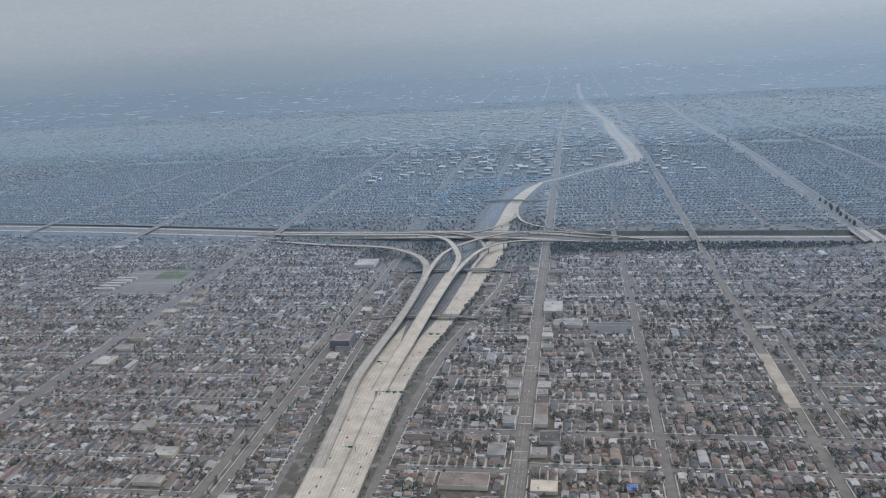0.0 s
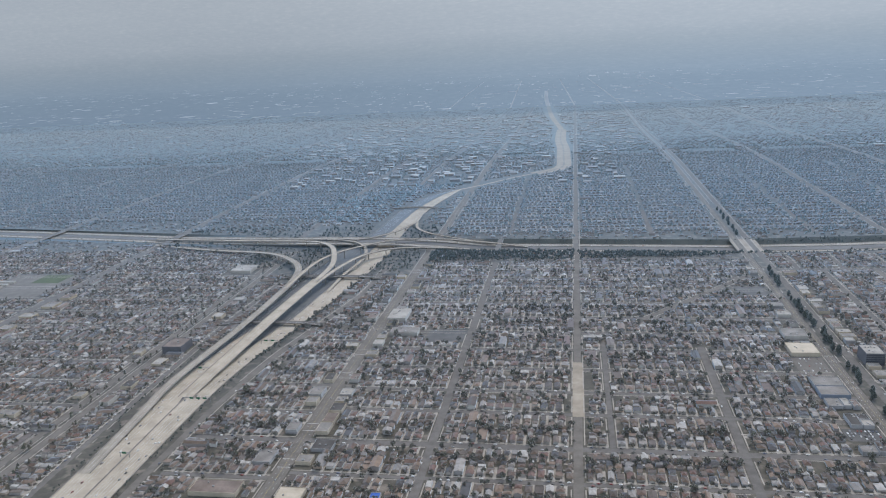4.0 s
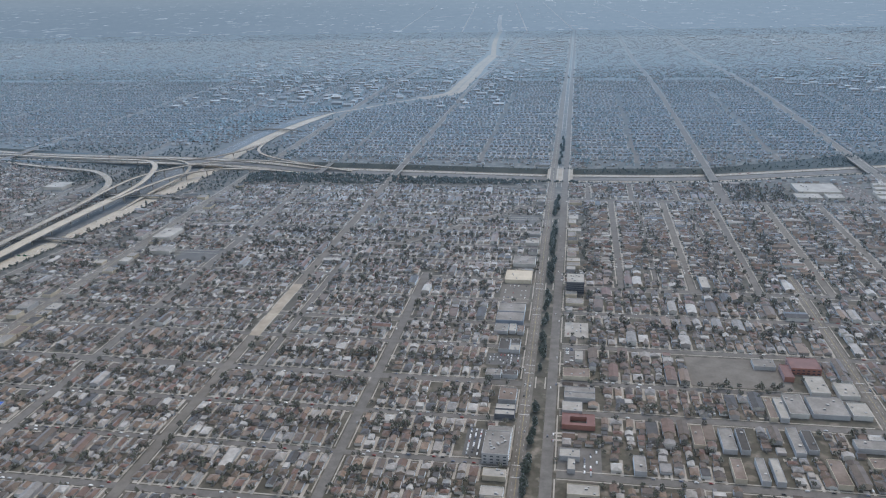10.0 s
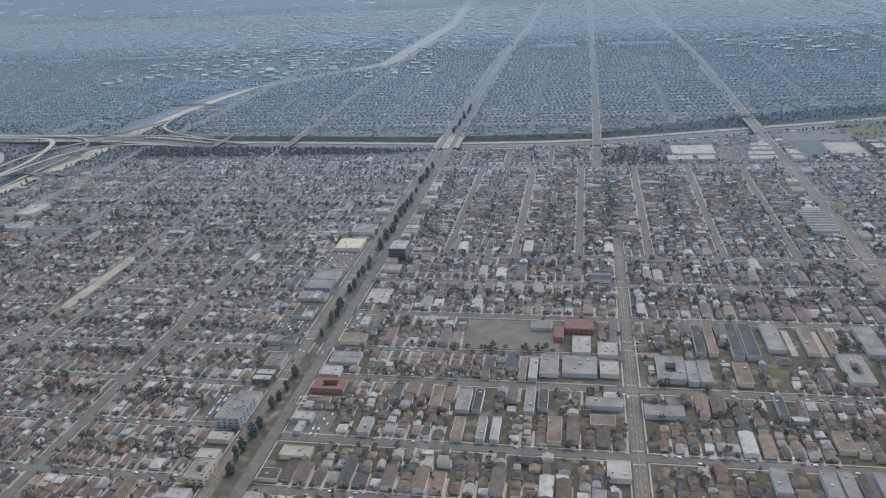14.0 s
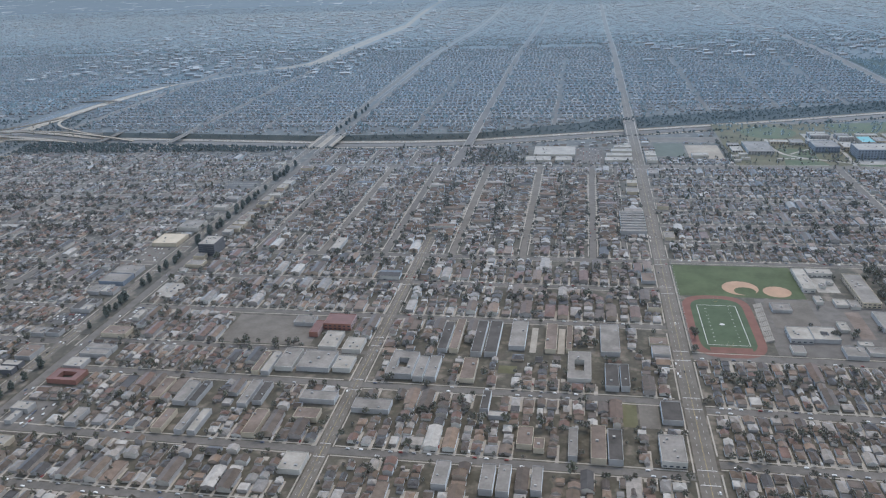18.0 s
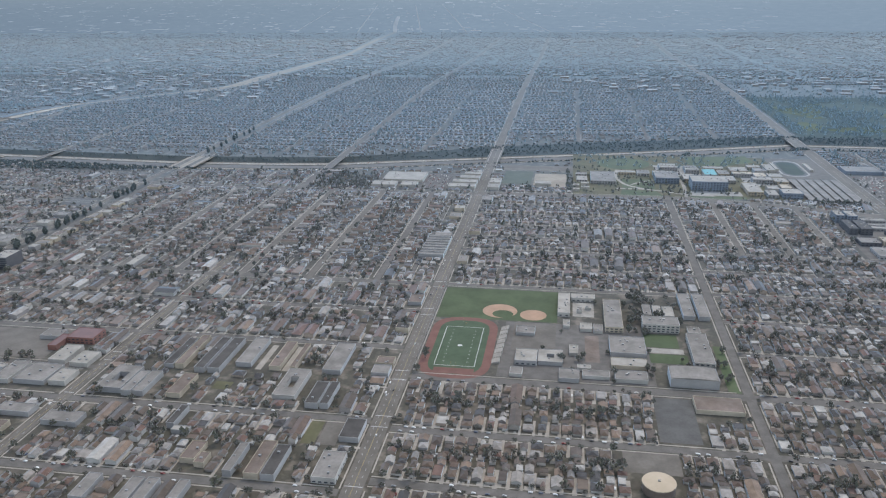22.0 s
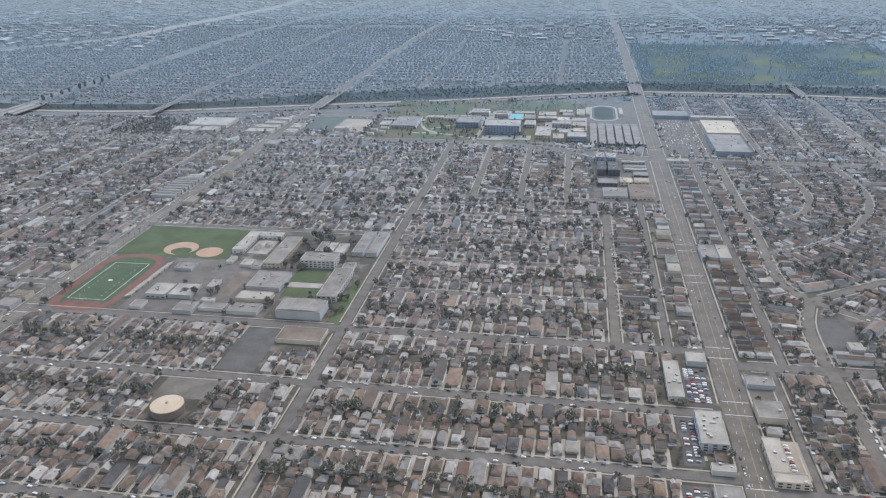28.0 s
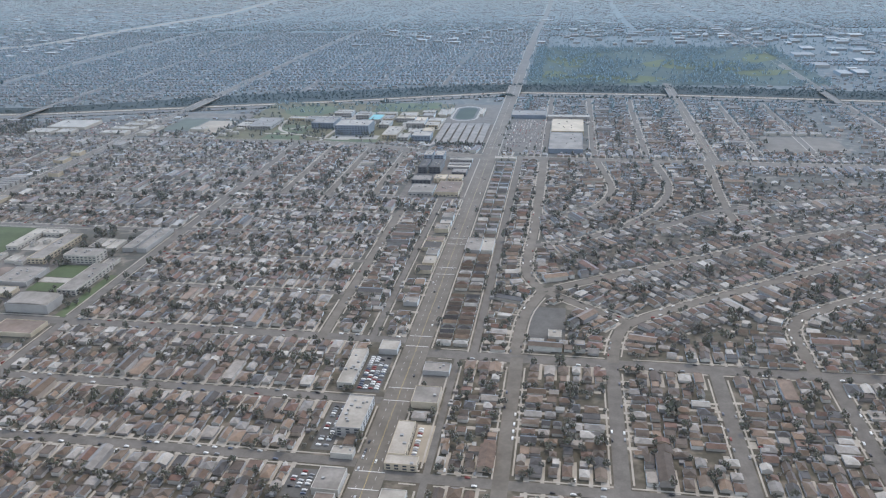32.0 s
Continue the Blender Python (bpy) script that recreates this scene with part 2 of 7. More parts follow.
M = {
    "soil": surface("yard_ground", [(0.132, 0.112, 0.088), (0.10, 0.092, 0.066), (0.26, 0.22, 0.178)], 0.06, 0.2, wear=0.35, haze_sheen=0.5, thick=0.4),
    "asphalt": surface("asphalt", [(0.155, 0.143, 0.13), (0.195, 0.18, 0.163)], 0.01, 0.5, wear=0.25, haze_sheen=0.3, far=0.3),
    "dark_asphalt": surface("dark_asphalt", [(0.11, 0.107, 0.103), (0.145, 0.14, 0.133)], 0.02, 0.4, wear=0.25, haze_sheen=0.3),
    "old_asphalt": surface("old_asphalt", [(0.168, 0.151, 0.13), (0.208, 0.188, 0.163)], 0.012, 0.3, wear=0.25, haze_sheen=0.3, far=0.3),
    "concrete": surface("concrete", [(0.44, 0.38, 0.295), (0.52, 0.455, 0.36)], 0.012, 0.25, wear=0.22, haze_sheen=0.25, far=0.3),
    "walk": surface("pavement_concrete", [(0.38, 0.345, 0.295), (0.47, 0.43, 0.375)], 0.03, 0.5, wear=0.2, haze_sheen=0.5, far=0.35),
    "barrier": surface("barrier_concrete", [(0.30, 0.285, 0.26), (0.36, 0.34, 0.31)], 0.05, 0.4, haze_sheen=0.4),
    "roof": surface("house_roofing", ROOFS, vary="island", small=0.9, wear=0.3, haze_sheen=0.6, thick=0.6),
    "roof_o": surface("house_roofing_near", ROOFS, vary="object", small=0.9, wear=0.3, haze_sheen=0.6),
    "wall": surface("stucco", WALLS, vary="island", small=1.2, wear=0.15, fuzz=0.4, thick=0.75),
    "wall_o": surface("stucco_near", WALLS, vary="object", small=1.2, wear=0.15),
    "flat_roof": surface("flat_roofing", [(0.36, 0.35, 0.34), (0.22, 0.21, 0.21), (0.42, 0.40, 0.38), (0.30, 0.27, 0.25), (0.50, 0.49, 0.47), (0.26, 0.25, 0.24)], vary="island", small=0.35, wear=0.22, haze_sheen=0.3),
    "white_roof": surface("white_roofing", [(0.36, 0.335, 0.295), (0.45, 0.42, 0.375)], 0.06, 0.3, wear=0.25, haze_sheen=0.3),
    "grey_roof": surface("grey_roofing", [(0.26, 0.24, 0.22), (0.32, 0.30, 0.275)], 0.05, 0.3, wear=0.32, haze_sheen=0.22),
    "brown_roof": surface("brown_roofing", [(0.20, 0.155, 0.125), (0.26, 0.21, 0.18)], 0.05, 0.3, wear=0.32, haze_sheen=0.25),
    "dark_roof": surface("dark_roofing", [(0.085, 0.078, 0.072), (0.115, 0.105, 0.097)], 0.05, 0.3, wear=0.3, haze_sheen=0.25),
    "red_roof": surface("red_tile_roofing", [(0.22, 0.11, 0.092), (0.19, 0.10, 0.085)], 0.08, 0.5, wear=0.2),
    "tan": surface("tan_stucco", [(0.50, 0.43, 0.33), (0.58, 0.51, 0.40)], 0.05, 0.3, wear=0.2, haze_sheen=0.3),
    "pale": surface("pale_stucco", [(0.48, 0.455, 0.415), (0.54, 0.515, 0.475)], 0.05, 0.3, wear=0.15, haze_sheen=0.6),
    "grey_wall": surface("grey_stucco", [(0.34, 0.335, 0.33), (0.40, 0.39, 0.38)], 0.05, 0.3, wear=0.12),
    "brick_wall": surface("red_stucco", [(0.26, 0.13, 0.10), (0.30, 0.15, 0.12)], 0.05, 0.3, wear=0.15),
    # blue put into the wall colour for shade and haze on far fronts
    "shade_blue_wall": surface("blue_panel", [(0.21, 0.25, 0.31), (0.25, 0.29, 0.35)], 0.05, 0.3, wear=0.15, haze_sheen=0.5),
    "dark_wall": surface("dark_office_panel", [(0.12, 0.124, 0.14), (0.15, 0.153, 0.165)], 0.05, 0.3, wear=0.15, haze_sheen=0.2),
    "glass": surface("window_glass", [(0.05, 0.058, 0.075), (0.075, 0.085, 0.10)], 0.3, 0.5, rough=0.15, wear=0.1, haze_sheen=0.2, spec=0.5),
    "grass": surface("lawn", [(0.085, 0.115, 0.055), (0.10, 0.13, 0.065)], 0.03, 0.15, wear=0.25, haze_sheen=0.15, far=0.2),
    "field": surface("dull_campus_grass", [(0.085, 0.125, 0.052), (0.115, 0.14, 0.068), (0.10, 0.14, 0.06)], 0.02, 0.1, wear=0.25, haze_sheen=0.3, far=0.2),
    "turf": surface("sports_turf", [(0.07, 0.103, 0.058), (0.085, 0.12, 0.07)], 0.05, 0.2, wear=0.15, haze_sheen=0.15, far=0.2),
    "dry_grass": surface("dry_grass", [(0.13, 0.13, 0.065), (0.17, 0.155, 0.09)], 0.03, 0.15, wear=0.3, haze_sheen=0.25, far=0.2),
    "track": surface("running_track", [(0.19, 0.096, 0.078), (0.22, 0.112, 0.092)], 0.05, 0.2, wear=0.15, haze_sheen=0.15),
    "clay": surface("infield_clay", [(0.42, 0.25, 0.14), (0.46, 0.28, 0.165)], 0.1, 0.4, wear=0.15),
    "dirt": surface("bare_earth", [(0.36, 0.305, 0.235), (0.42, 0.365, 0.285)], 0.03, 0.12, wear=0.25, haze_sheen=0.3),
    "leaf": surface("foliage", [(0.075, 0.08, 0.048), (0.095, 0.096, 0.06), (0.115, 0.108, 0.07), (0.08, 0.078, 0.056), (0.125, 0.098, 0.072), (0.10, 0.088, 0.066)], vary="island", small=0.8, wear=0.3, haze_sheen=0.6, fuzz=0.5, tint=(0.9, 0.88, 0.88), thick=0.8),
    # far copy of the foliage, its darks lifted in colour for haze
    "far_leaf": surface("distant_foliage", [(0.10, 0.115, 0.085), (0.115, 0.13, 0.095), (0.12, 0.135, 0.105)], vary="island", small=0.8, wear=0.15, haze_sheen=1.0, fuzz=0.5, thick=0.85),
    "dark_leaf": surface("dark_foliage", [(0.045, 0.056, 0.04), (0.06, 0.072, 0.05)], 0.1, 0.8, wear=0.25, haze_sheen=0.5, fuzz=0.5, tint=(0.9, 0.9, 0.95), thick=0.85),
    "ivy": surface("slope_ivy", [(0.034, 0.042, 0.036), (0.045, 0.052, 0.042), (0.055, 0.06, 0.048)], 0.03, 0.15, wear=0.35, haze_sheen=0.35, fuzz=0.4),
    "fairway": surface("golf_rough", [(0.045, 0.066, 0.045), (0.06, 0.085, 0.052)], 0.012, 0.1, wear=0.35, haze_sheen=0.32, far=0.2),
    "court": surface("court_paint", [(0.105, 0.13, 0.115), (0.125, 0.15, 0.13)], 0.03, 0.2, wear=0.15, haze_sheen=0.2, far=0.2),
    "mown": surface("mown_fairway", [(0.095, 0.128, 0.062), (0.12, 0.15, 0.072)], 0.02, 0.1, wear=0.2, haze_sheen=0.15, far=0.15),
    "worn_ramp": surface("grey_ramp_concrete", [(0.34, 0.305, 0.25), (0.40, 0.36, 0.30)], 0.012, 0.25, wear=0.22, haze_sheen=0.2, far=0.25),
    "worn_concrete": surface("worn_concrete", [(0.27, 0.245, 0.205), (0.33, 0.30, 0.255)], 0.012, 0.25, wear=0.25, haze_sheen=0.2, far=0.3),
    "slab": surface("patio_concrete", [(0.36, 0.33, 0.285), (0.46, 0.43, 0.385)], 0.05, 0.5, wear=0.25, haze_sheen=0.6),
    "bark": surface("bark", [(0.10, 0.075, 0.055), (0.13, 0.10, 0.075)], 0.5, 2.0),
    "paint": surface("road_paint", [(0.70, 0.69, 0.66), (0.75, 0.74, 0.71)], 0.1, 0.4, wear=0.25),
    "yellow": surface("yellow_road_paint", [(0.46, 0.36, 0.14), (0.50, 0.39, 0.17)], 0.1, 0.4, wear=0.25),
    "car": surface("car_paint", [(0.65, 0.65, 0.65), (0.04, 0.04, 0.045), (0.75, 0.75, 0.74), (0.25, 0.26, 0.27), (0.42, 0.43, 0.44), (0.22, 0.05, 0.045), (0.10, 0.12, 0.17), (0.8, 0.8, 0.78)], vary="island", rough=0.3, wear=0.05, haze_sheen=0.0, spec=0.5),
    "car_o": surface("car_paint_near", [(0.65, 0.65, 0.65), (0.04, 0.04, 0.045), (0.75, 0.75, 0.74), (0.25, 0.26, 0.27), (0.42, 0.43, 0.44), (0.22, 0.05, 0.045), (0.10, 0.12, 0.17), (0.8, 0.8, 0.78)], vary="object", rough=0.3, wear=0.05, haze_sheen=0.0, spec=0.5),
    "rubber": surface("tyre_rubber", [(0.02, 0.02, 0.02), (0.03, 0.03, 0.03)], 1.0, 3.0, haze_sheen=0.0),
    "metal": surface("galvanised_metal", [(0.30, 0.31, 0.32), (0.38, 0.385, 0.39)], 0.3, 0.9, rough=0.5, metal=0.6, wear=0.1, haze_sheen=0.0),
    "sign": surface("sign_green", [(0.02, 0.12, 0.07), (0.03, 0.14, 0.08)], 0.3, 0.9, rough=0.5, wear=0.1, haze_sheen=0.0),
    "tarp": surface("blue_tarpaulin", [(0.03, 0.10, 0.42), (0.05, 0.14, 0.50)], 0.2, 0.5, rough=0.5, wear=0.1, haze_sheen=0.0),
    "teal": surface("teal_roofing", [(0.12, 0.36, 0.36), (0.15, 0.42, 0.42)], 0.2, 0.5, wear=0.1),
    # far copies of roofing and stucco, contrast lowered in colour for haze
    "far_roof": surface("distant_roofing", [(0.13, 0.12, 0.11), (0.16, 0.145, 0.13), (0.19, 0.175, 0.16), (0.14, 0.125, 0.115), (0.22, 0.205, 0.19), (0.17, 0.15, 0.135), (0.12, 0.11, 0.105), (0.15, 0.14, 0.13), (0.18, 0.16, 0.145), (0.34, 0.32, 0.30)], vary="island", small=0.9, wear=0.2, haze_sheen=0.6, thick=0.6),
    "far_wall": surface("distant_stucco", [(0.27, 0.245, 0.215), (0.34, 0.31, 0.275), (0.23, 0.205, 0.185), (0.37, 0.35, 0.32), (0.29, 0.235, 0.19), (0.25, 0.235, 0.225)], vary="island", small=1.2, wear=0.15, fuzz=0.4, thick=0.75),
    # paving and roofing paled in colour to sit in the backdrop's painted haze
    "haze_road": surface("hazy_far_paving", [(0.46, 0.45, 0.43), (0.50, 0.49, 0.47)], 0.002, 0.02, wear=0.2, haze_sheen=1.0, thick=0.7),
    "haze_roof": surface("hazy_far_roofing", [(0.42, 0.42, 0.42), (0.48, 0.48, 0.47), (0.54, 0.53, 0.52), (0.60, 0.59, 0.57), (0.72, 0.71, 0.69)], vary="island", small=0.05, wear=0.15, haze_sheen=1.0, thick=0.7),
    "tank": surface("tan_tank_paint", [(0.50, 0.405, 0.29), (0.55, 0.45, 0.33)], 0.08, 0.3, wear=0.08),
    "solar": surface("dark_panels", [(0.05, 0.06, 0.09), (0.07, 0.08, 0.11)], 0.2, 0.5, rough=0.35, wear=0.1, haze_sheen=0.1),
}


# ---- mesh helpers ----
def mesh_of(name, verts, faces, mats=(), slots=None):
    """A mesh from vertex rows and groups of equal-sided faces (numpy arrays); slots: one material slot per face."""
    me = bpy.data.meshes.new(name)
    verts = np.asarray(verts, np.float32).reshape(-1, 3)
    groups = [np.asarray(f, np.int32) for f in faces if len(f)]
    me.vertices.add(len(verts))
    me.vertices.foreach_set("co", verts.ravel())
    loops = np.concatenate([g.ravel() for g in groups])
    sizes = np.concatenate([np.full(len(g), g.shape[1], np.int32) for g in groups])
    me.loops.add(len(loops))
    me.loops.foreach_set("vertex_index", loops)
    me.polygons.add(len(sizes))
    me.polygons.foreach_set("loop_start", np.concatenate([[0], np.cumsum(sizes)[:-1]]).astype(np.int32))
    me.polygons.foreach_set("loop_total", sizes)
    for m in mats:
        me.materials.append(m)
    if slots is not None:
        me.polygons.foreach_set("material_index", np.asarray(slots, np.int32))
    me.polygons.foreach_set("use_smooth", np.zeros(len(sizes), bool))
    me.update(calc_edges=True)
    me.validate()
    return me


class Batch:
    """Gathers many pieces into one mesh."""

    def __init__(self):
        self.v, self.f3, self.f4, self.n = [], [], [], 0

    def add(self, verts, tris=(), quads=()):
        self.v.append(np.asarray(verts, float).reshape(-1, 3))
        if len(tris):
            self.f3.append(np.asarray(tris) + self.n)
        if len(quads):
            self.f4.append(np.asarray(quads) + self.n)
        self.n += len(self.v[-1])

    def quad(self, a, b, c, d):
        self.add([a, b, c, d], (), [(0, 1, 2, 3)])

    def box(self, x0, y0, z0, x1, y1, z1):
        self.add(*box_of(x0, y0, z0, x1, y1, z1))

    def many(self, template, pos, yaw, scale):
        """One template at many places: pos (k,3), yaw (k) radians, scale (k,3)."""
        V, T, Q = template
        pos, yaw, scale = np.asarray(pos, float), np.asarray(yaw, float), np.asarray(scale, float)
        if not len(pos):
            return
        P = V[None] * scale[:, None]
        c, s = np.cos(yaw)[:, None], np.sin(yaw)[:, None]
        out = np.stack([P[..., 0] * c - P[..., 1] * s, P[..., 0] * s + P[..., 1] * c, P[..., 2]], -1) + pos[:, None]
        off = (np.arange(len(pos)) * len(V))[:, None, None]
        self.add(out.reshape(-1, 3), (np.asarray(T)[None] + off).reshape(-1, 3) if len(T) else (), (np.asarray(Q)[None] + off).reshape(-1, 4) if len(Q) else ())

    def mesh(self, name, mat):
        f3 = np.concatenate(self.f3) if self.f3 else ()
        f4 = np.concatenate(self.f4) if self.f4 else ()
        return mesh_of(name, np.concatenate(self.v), (f3, f4), (mat,))

    def thing(self, name, mat, label="", category="", kind="", group="", parent=None):
        if not self.n:
            return None
        ob = new(name, self.mesh(name, mat))
        if parent is not None:
            ob.parent = parent
        return tagged(ob, label, category, group, kind)


BOXQ = [(3, 2, 1, 0), (4, 5, 6, 7), (0, 1, 5, 4), (1, 2, 6, 5), (2, 3, 7, 6), (3, 0, 4, 7)]


def box_of(x0, y0, z0, x1, y1, z1):
    v = [(x0, y0, z0), (x1, y0, z0), (x1, y1, z0), (x0, y1, z0), (x0, y0, z1), (x1, y0, z1), (x1, y1, z1), (x0, y1, z1)]
    return np.array(v, float), np.zeros((0, 3), int), np.array(BOXQ)


def part(name, batch, mat, parent, label=""):
    ob = new(name, batch.mesh(name, mat) if isinstance(batch, Batch) else batch)
    ob.parent = parent
    return tagged(ob, label)


def empty(name, x, y, z=0.0, yaw=0.0):
    e = new(name)
    e.empty_display_size = 1.0
    e.matrix_basis = pose(x, y, z, 0, 0, math.degrees(yaw))
    return e


def offset_line(pts, d):
    """The polyline moved d metres to its left, with mitred corners."""
    p = np.asarray(pts, float)[:, :2]
    seg = np.diff(p, axis=0)
    seg /= np.linalg.norm(seg, axis=1)[:, None]
    nor = np.stack([-seg[:, 1], seg[:, 0]], 1)
    out = []
    for i in range(len(p)):
        a, b = nor[max(i - 1, 0)], nor[min(i, len(nor) - 1)]
        m = (a + b) / max(np.linalg.norm(a + b), 1e-6)
        out.append(p[i] + m * d / max(np.dot(m, a), 0.4))
    return np.array(out)


def smooth(pts, step=20.0):
    """A curve through the points (Catmull-Rom), sampled about every step metres; 2D or 3D."""
    p = [np.asarray(q, float) for q in pts]
    p = [2 * p[0] - p[1]] + p + [2 * p[-1] - p[-2]]
    out = []
    for a, b, c, d in zip(p, p[1:], p[2:], p[3:]):
        n = max(int(np.linalg.norm(c - b) / step), 1)
        for i in range(n):
            t = i / n
            out.append(0.5 * (2 * b + (c - a) * t + (2 * a - 5 * b + 4 * c - d) * t * t + (3 * b - a - 3 * c + d) * t ** 3))
    out.append(p[-2])
    return np.array(out)


def strip(batch, pts, d0, d1, z):
    """A flat ribbon between two offsets of a polyline; z: a height or one for each point."""
    a, b = offset_line(pts, d0), offset_line(pts, d1)
    n = len(a)
    zz = np.full(n, z) if np.isscalar(z) else np.asarray(z)
    v = np.concatenate([np.c_[a, zz], np.c_[b, zz]])
    i = np.arange(n - 1)
    q = np.stack([i, i + 1, n + i + 1, n + i], 1)
    if d1 > d0:
        batch.add(v, (), q)
    else:
        batch.add(v, (), q[:, ::-1])


def wall_strip(batch, pts, d, thick, z0, z1):
    """An upright wall along an offset of a polyline."""
    a, b = offset_line(pts, d - thick / 2), offset_line(pts, d + thick / 2)
    n = len(a)
    lo = np.full(n, z0) if np.isscalar(z0) else np.asarray(z0)
    hi = np.full(n, z1) if np.isscalar(z1) else np.asarray(z1)
    v = np.concatenate([np.c_[a, lo], np.c_[a, hi], np.c_[b, hi], np.c_[b, lo]])
    i = np.arange(n - 1)
    q = [np.stack([k * n + i, k * n + i + 1, ((k + 1) % 4) * n + i + 1, ((k + 1) % 4) * n + i], 1) for k in range(4)]
    q.append(np.array([(0, n, 2 * n, 3 * n), (n - 1, 4 * n - 1, 3 * n - 1, 2 * n - 1)]))
    batch.add(v, (), np.concatenate(q))


# ---- the plan: which ground is taken ----
CELL, PX0, PY0, PX1, PY1 = 2.0, -3900.0, 380.0, 3900.0, 3960.0
TAKEN = np.zeros((int((PX1 - PX0) / CELL), int((PY1 - PY0) / CELL)), np.uint8)   # 1 road, 2 site, 3 house


def claim_line(pts, half, code=1):
    p = np.asarray(pts, float)[:, :2]
    for a, b in zip(p[:-1], p[1:]):
        lo, hi = np.minimum(a, b) - half, np.maximum(a, b) + half
        i0, j0 = max(int((lo[0] - PX0) / CELL), 0), max(int((lo[1] - PY0) / CELL), 0)
        i1, j1 = min(int((hi[0] - PX0) / CELL) + 1, TAKEN.shape[0]), min(int((hi[1] - PY0) / CELL) + 1, TAKEN.shape[1])
        if i1 <= i0 or j1 <= j0:
            continue
        X = PX0 + (np.arange(i0, i1) + 0.5)[:, None] * CELL
        Y = PY0 + (np.arange(j0, j1) + 0.5)[None] * CELL
        d = b - a
        t = np.clip(((X - a[0]) * d[0] + (Y - a[1]) * d[1]) / max(d @ d, 1e-6), 0, 1)
        near = (X - a[0] - t * d[0]) ** 2 + (Y - a[1] - t * d[1]) ** 2 < half * half
        view = TAKEN[i0:i1, j0:j1]
        view[near & (view == 0)] = code


def claim_rect(x0, y0, x1, y1, code=2):
    i0, i1 = int((min(x0, x1) - PX0) / CELL), int((max(x0, x1) - PX0) / CELL) + 1
    j0, j1 = int((min(y0, y1) - PY0) / CELL), int((max(y0, y1) - PY0) / CELL) + 1
    view = TAKEN[max(i0, 0):max(i1, 0), max(j0, 0):max(j1, 0)]
    view[view == 0] = code


def at(x, y):
    i, j = int((x - PX0) / CELL), int((y - PY0) / CELL)
    if 0 <= i < TAKEN.shape[0] and 0 <= j < TAKEN.shape[1]:
        return TAKEN[i, j]
    return 9


def free(x, y, hx, hy):
    for u in (-1, 0, 1):
        for w in (-1, 0, 1):
            if at(x + u * hx, y + w * hy):
                return False
    return True


# ---- ground sheet with the sunken freeway, and the distance ----
def along(x, table):
    return np.interp(x, [p[0] for p in table], [p[1] for p in table])


MID = [(-3900, 2440), (-2780, 2285), (-2300, 2220), (-1750, 2125), (-1270, 2035), (-840, 2000), (-400, 1975), (-25, 1950), (255, 1960), (400, 1978), (790, 2085), (1150, 2180), (1600, 2325), (2000, 2310), (2500, 2250), (3900, 2170)]
BELT = [(-3900, 2350), (-1750, 2050), (-1270, 1955), (-821, 1815), (-440, 1824), (-170, 1835), (-18, 1866), (255, 1893), (400, 1908), (790, 2015), (1150, 2112), (1600, 2245), (2000, 2240), (2500, 2175), (3900, 2095)]
TOPN = [(x, max(along(x, BELT), y - 66) if x > -900 else along(x, BELT)) for x, y in MID]
TOPS = [(-3900, 2520), (-1270, 2110), (-840, 2075), (-25, 2025), (400, 2055), (790, 2230), (1150, 2330), (1600, 2440), (2000, 2430), (2500, 2370), (3900, 2290)]
DEEP = [(-3900, -5), (-1650, -5), (-1480, 0), (-800, 0), (-690, -8), (3900, -9)]
DECK = [(-3900, -4.7), (-1650, -4.7), (-1400, 2.5), (-1150, 9), (-930, 9), (-800, 2), (-690, -7.7), (3900, -8.7)]
FAR_Y, RISE, EYE_X, EYE_Y, EYE_Z = 7600.0, 1450.0, -560.0, -115.0, 548.0


def fall(y):
    """How far the plain is lowered at y, so that far points fit the camera's view."""
    u = np.clip((np.asarray(y, float) - 3200) / 2400, 0, 1)
    return -58 * u * u * (3 - 2 * u) - np.clip(np.asarray(y, float) - 5600, 0, 2000) * 0.006


BASE = float(fall(FAR_Y))
STATIONS = [float(y) for y in range(3240, 5641, 60)] + [6600.0]


def far_point(x, y):
    """Where ground at (x, y) beyond FAR_Y lies on the backdrop that carries the distance up to the horizon, projected
    from one eye point.
    """
    k = (FAR_Y - EYE_Y + RISE) / (y - EYE_Y + RISE)
    yr = FAR_Y + RISE * (1 - k)
    s = (yr - EYE_Y) / (y - EYE_Y)
    return EYE_X + (x - EYE_X) * s, yr, EYE_Z - (EYE_Z - BASE) * s


xs = np.unique(np.concatenate([[-9500, -6500], np.arange(-3900, 3901, 75), [6000, 9000]]))
rows = []
for x in xs:
    mid, tn, ts, dz = along(x, MID), along(x, TOPN), along(x, TOPS), along(x, DEEP)
    rows.append([(x, -3000, 0), (x, 380, 0), (x, 1200, 0), (x, tn, 0), (x, max(mid - 50, tn + 14), dz), (x, mid + 48, dz), (x, ts, 0), (x, 3000, 0)] + [(x, y, 0) for y in STATIONS + [FAR_Y]])
V = np.array(rows, float)
n = V.shape[1]
q = [(i * n + j, (i + 1) * n + j, (i + 1) * n + j + 1, i * n + j + 1) for i in range(len(xs) - 1) for j in range(n - 1)]
tagged(new("ground", mesh_of("ground", V.reshape(-1, 3), (np.array(q),), (M["soil"],))), "brownish city ground of yards, soil and dry grass", "ground", kind="structure")

# planted slopes of the sunken freeway
slopes = Batch()
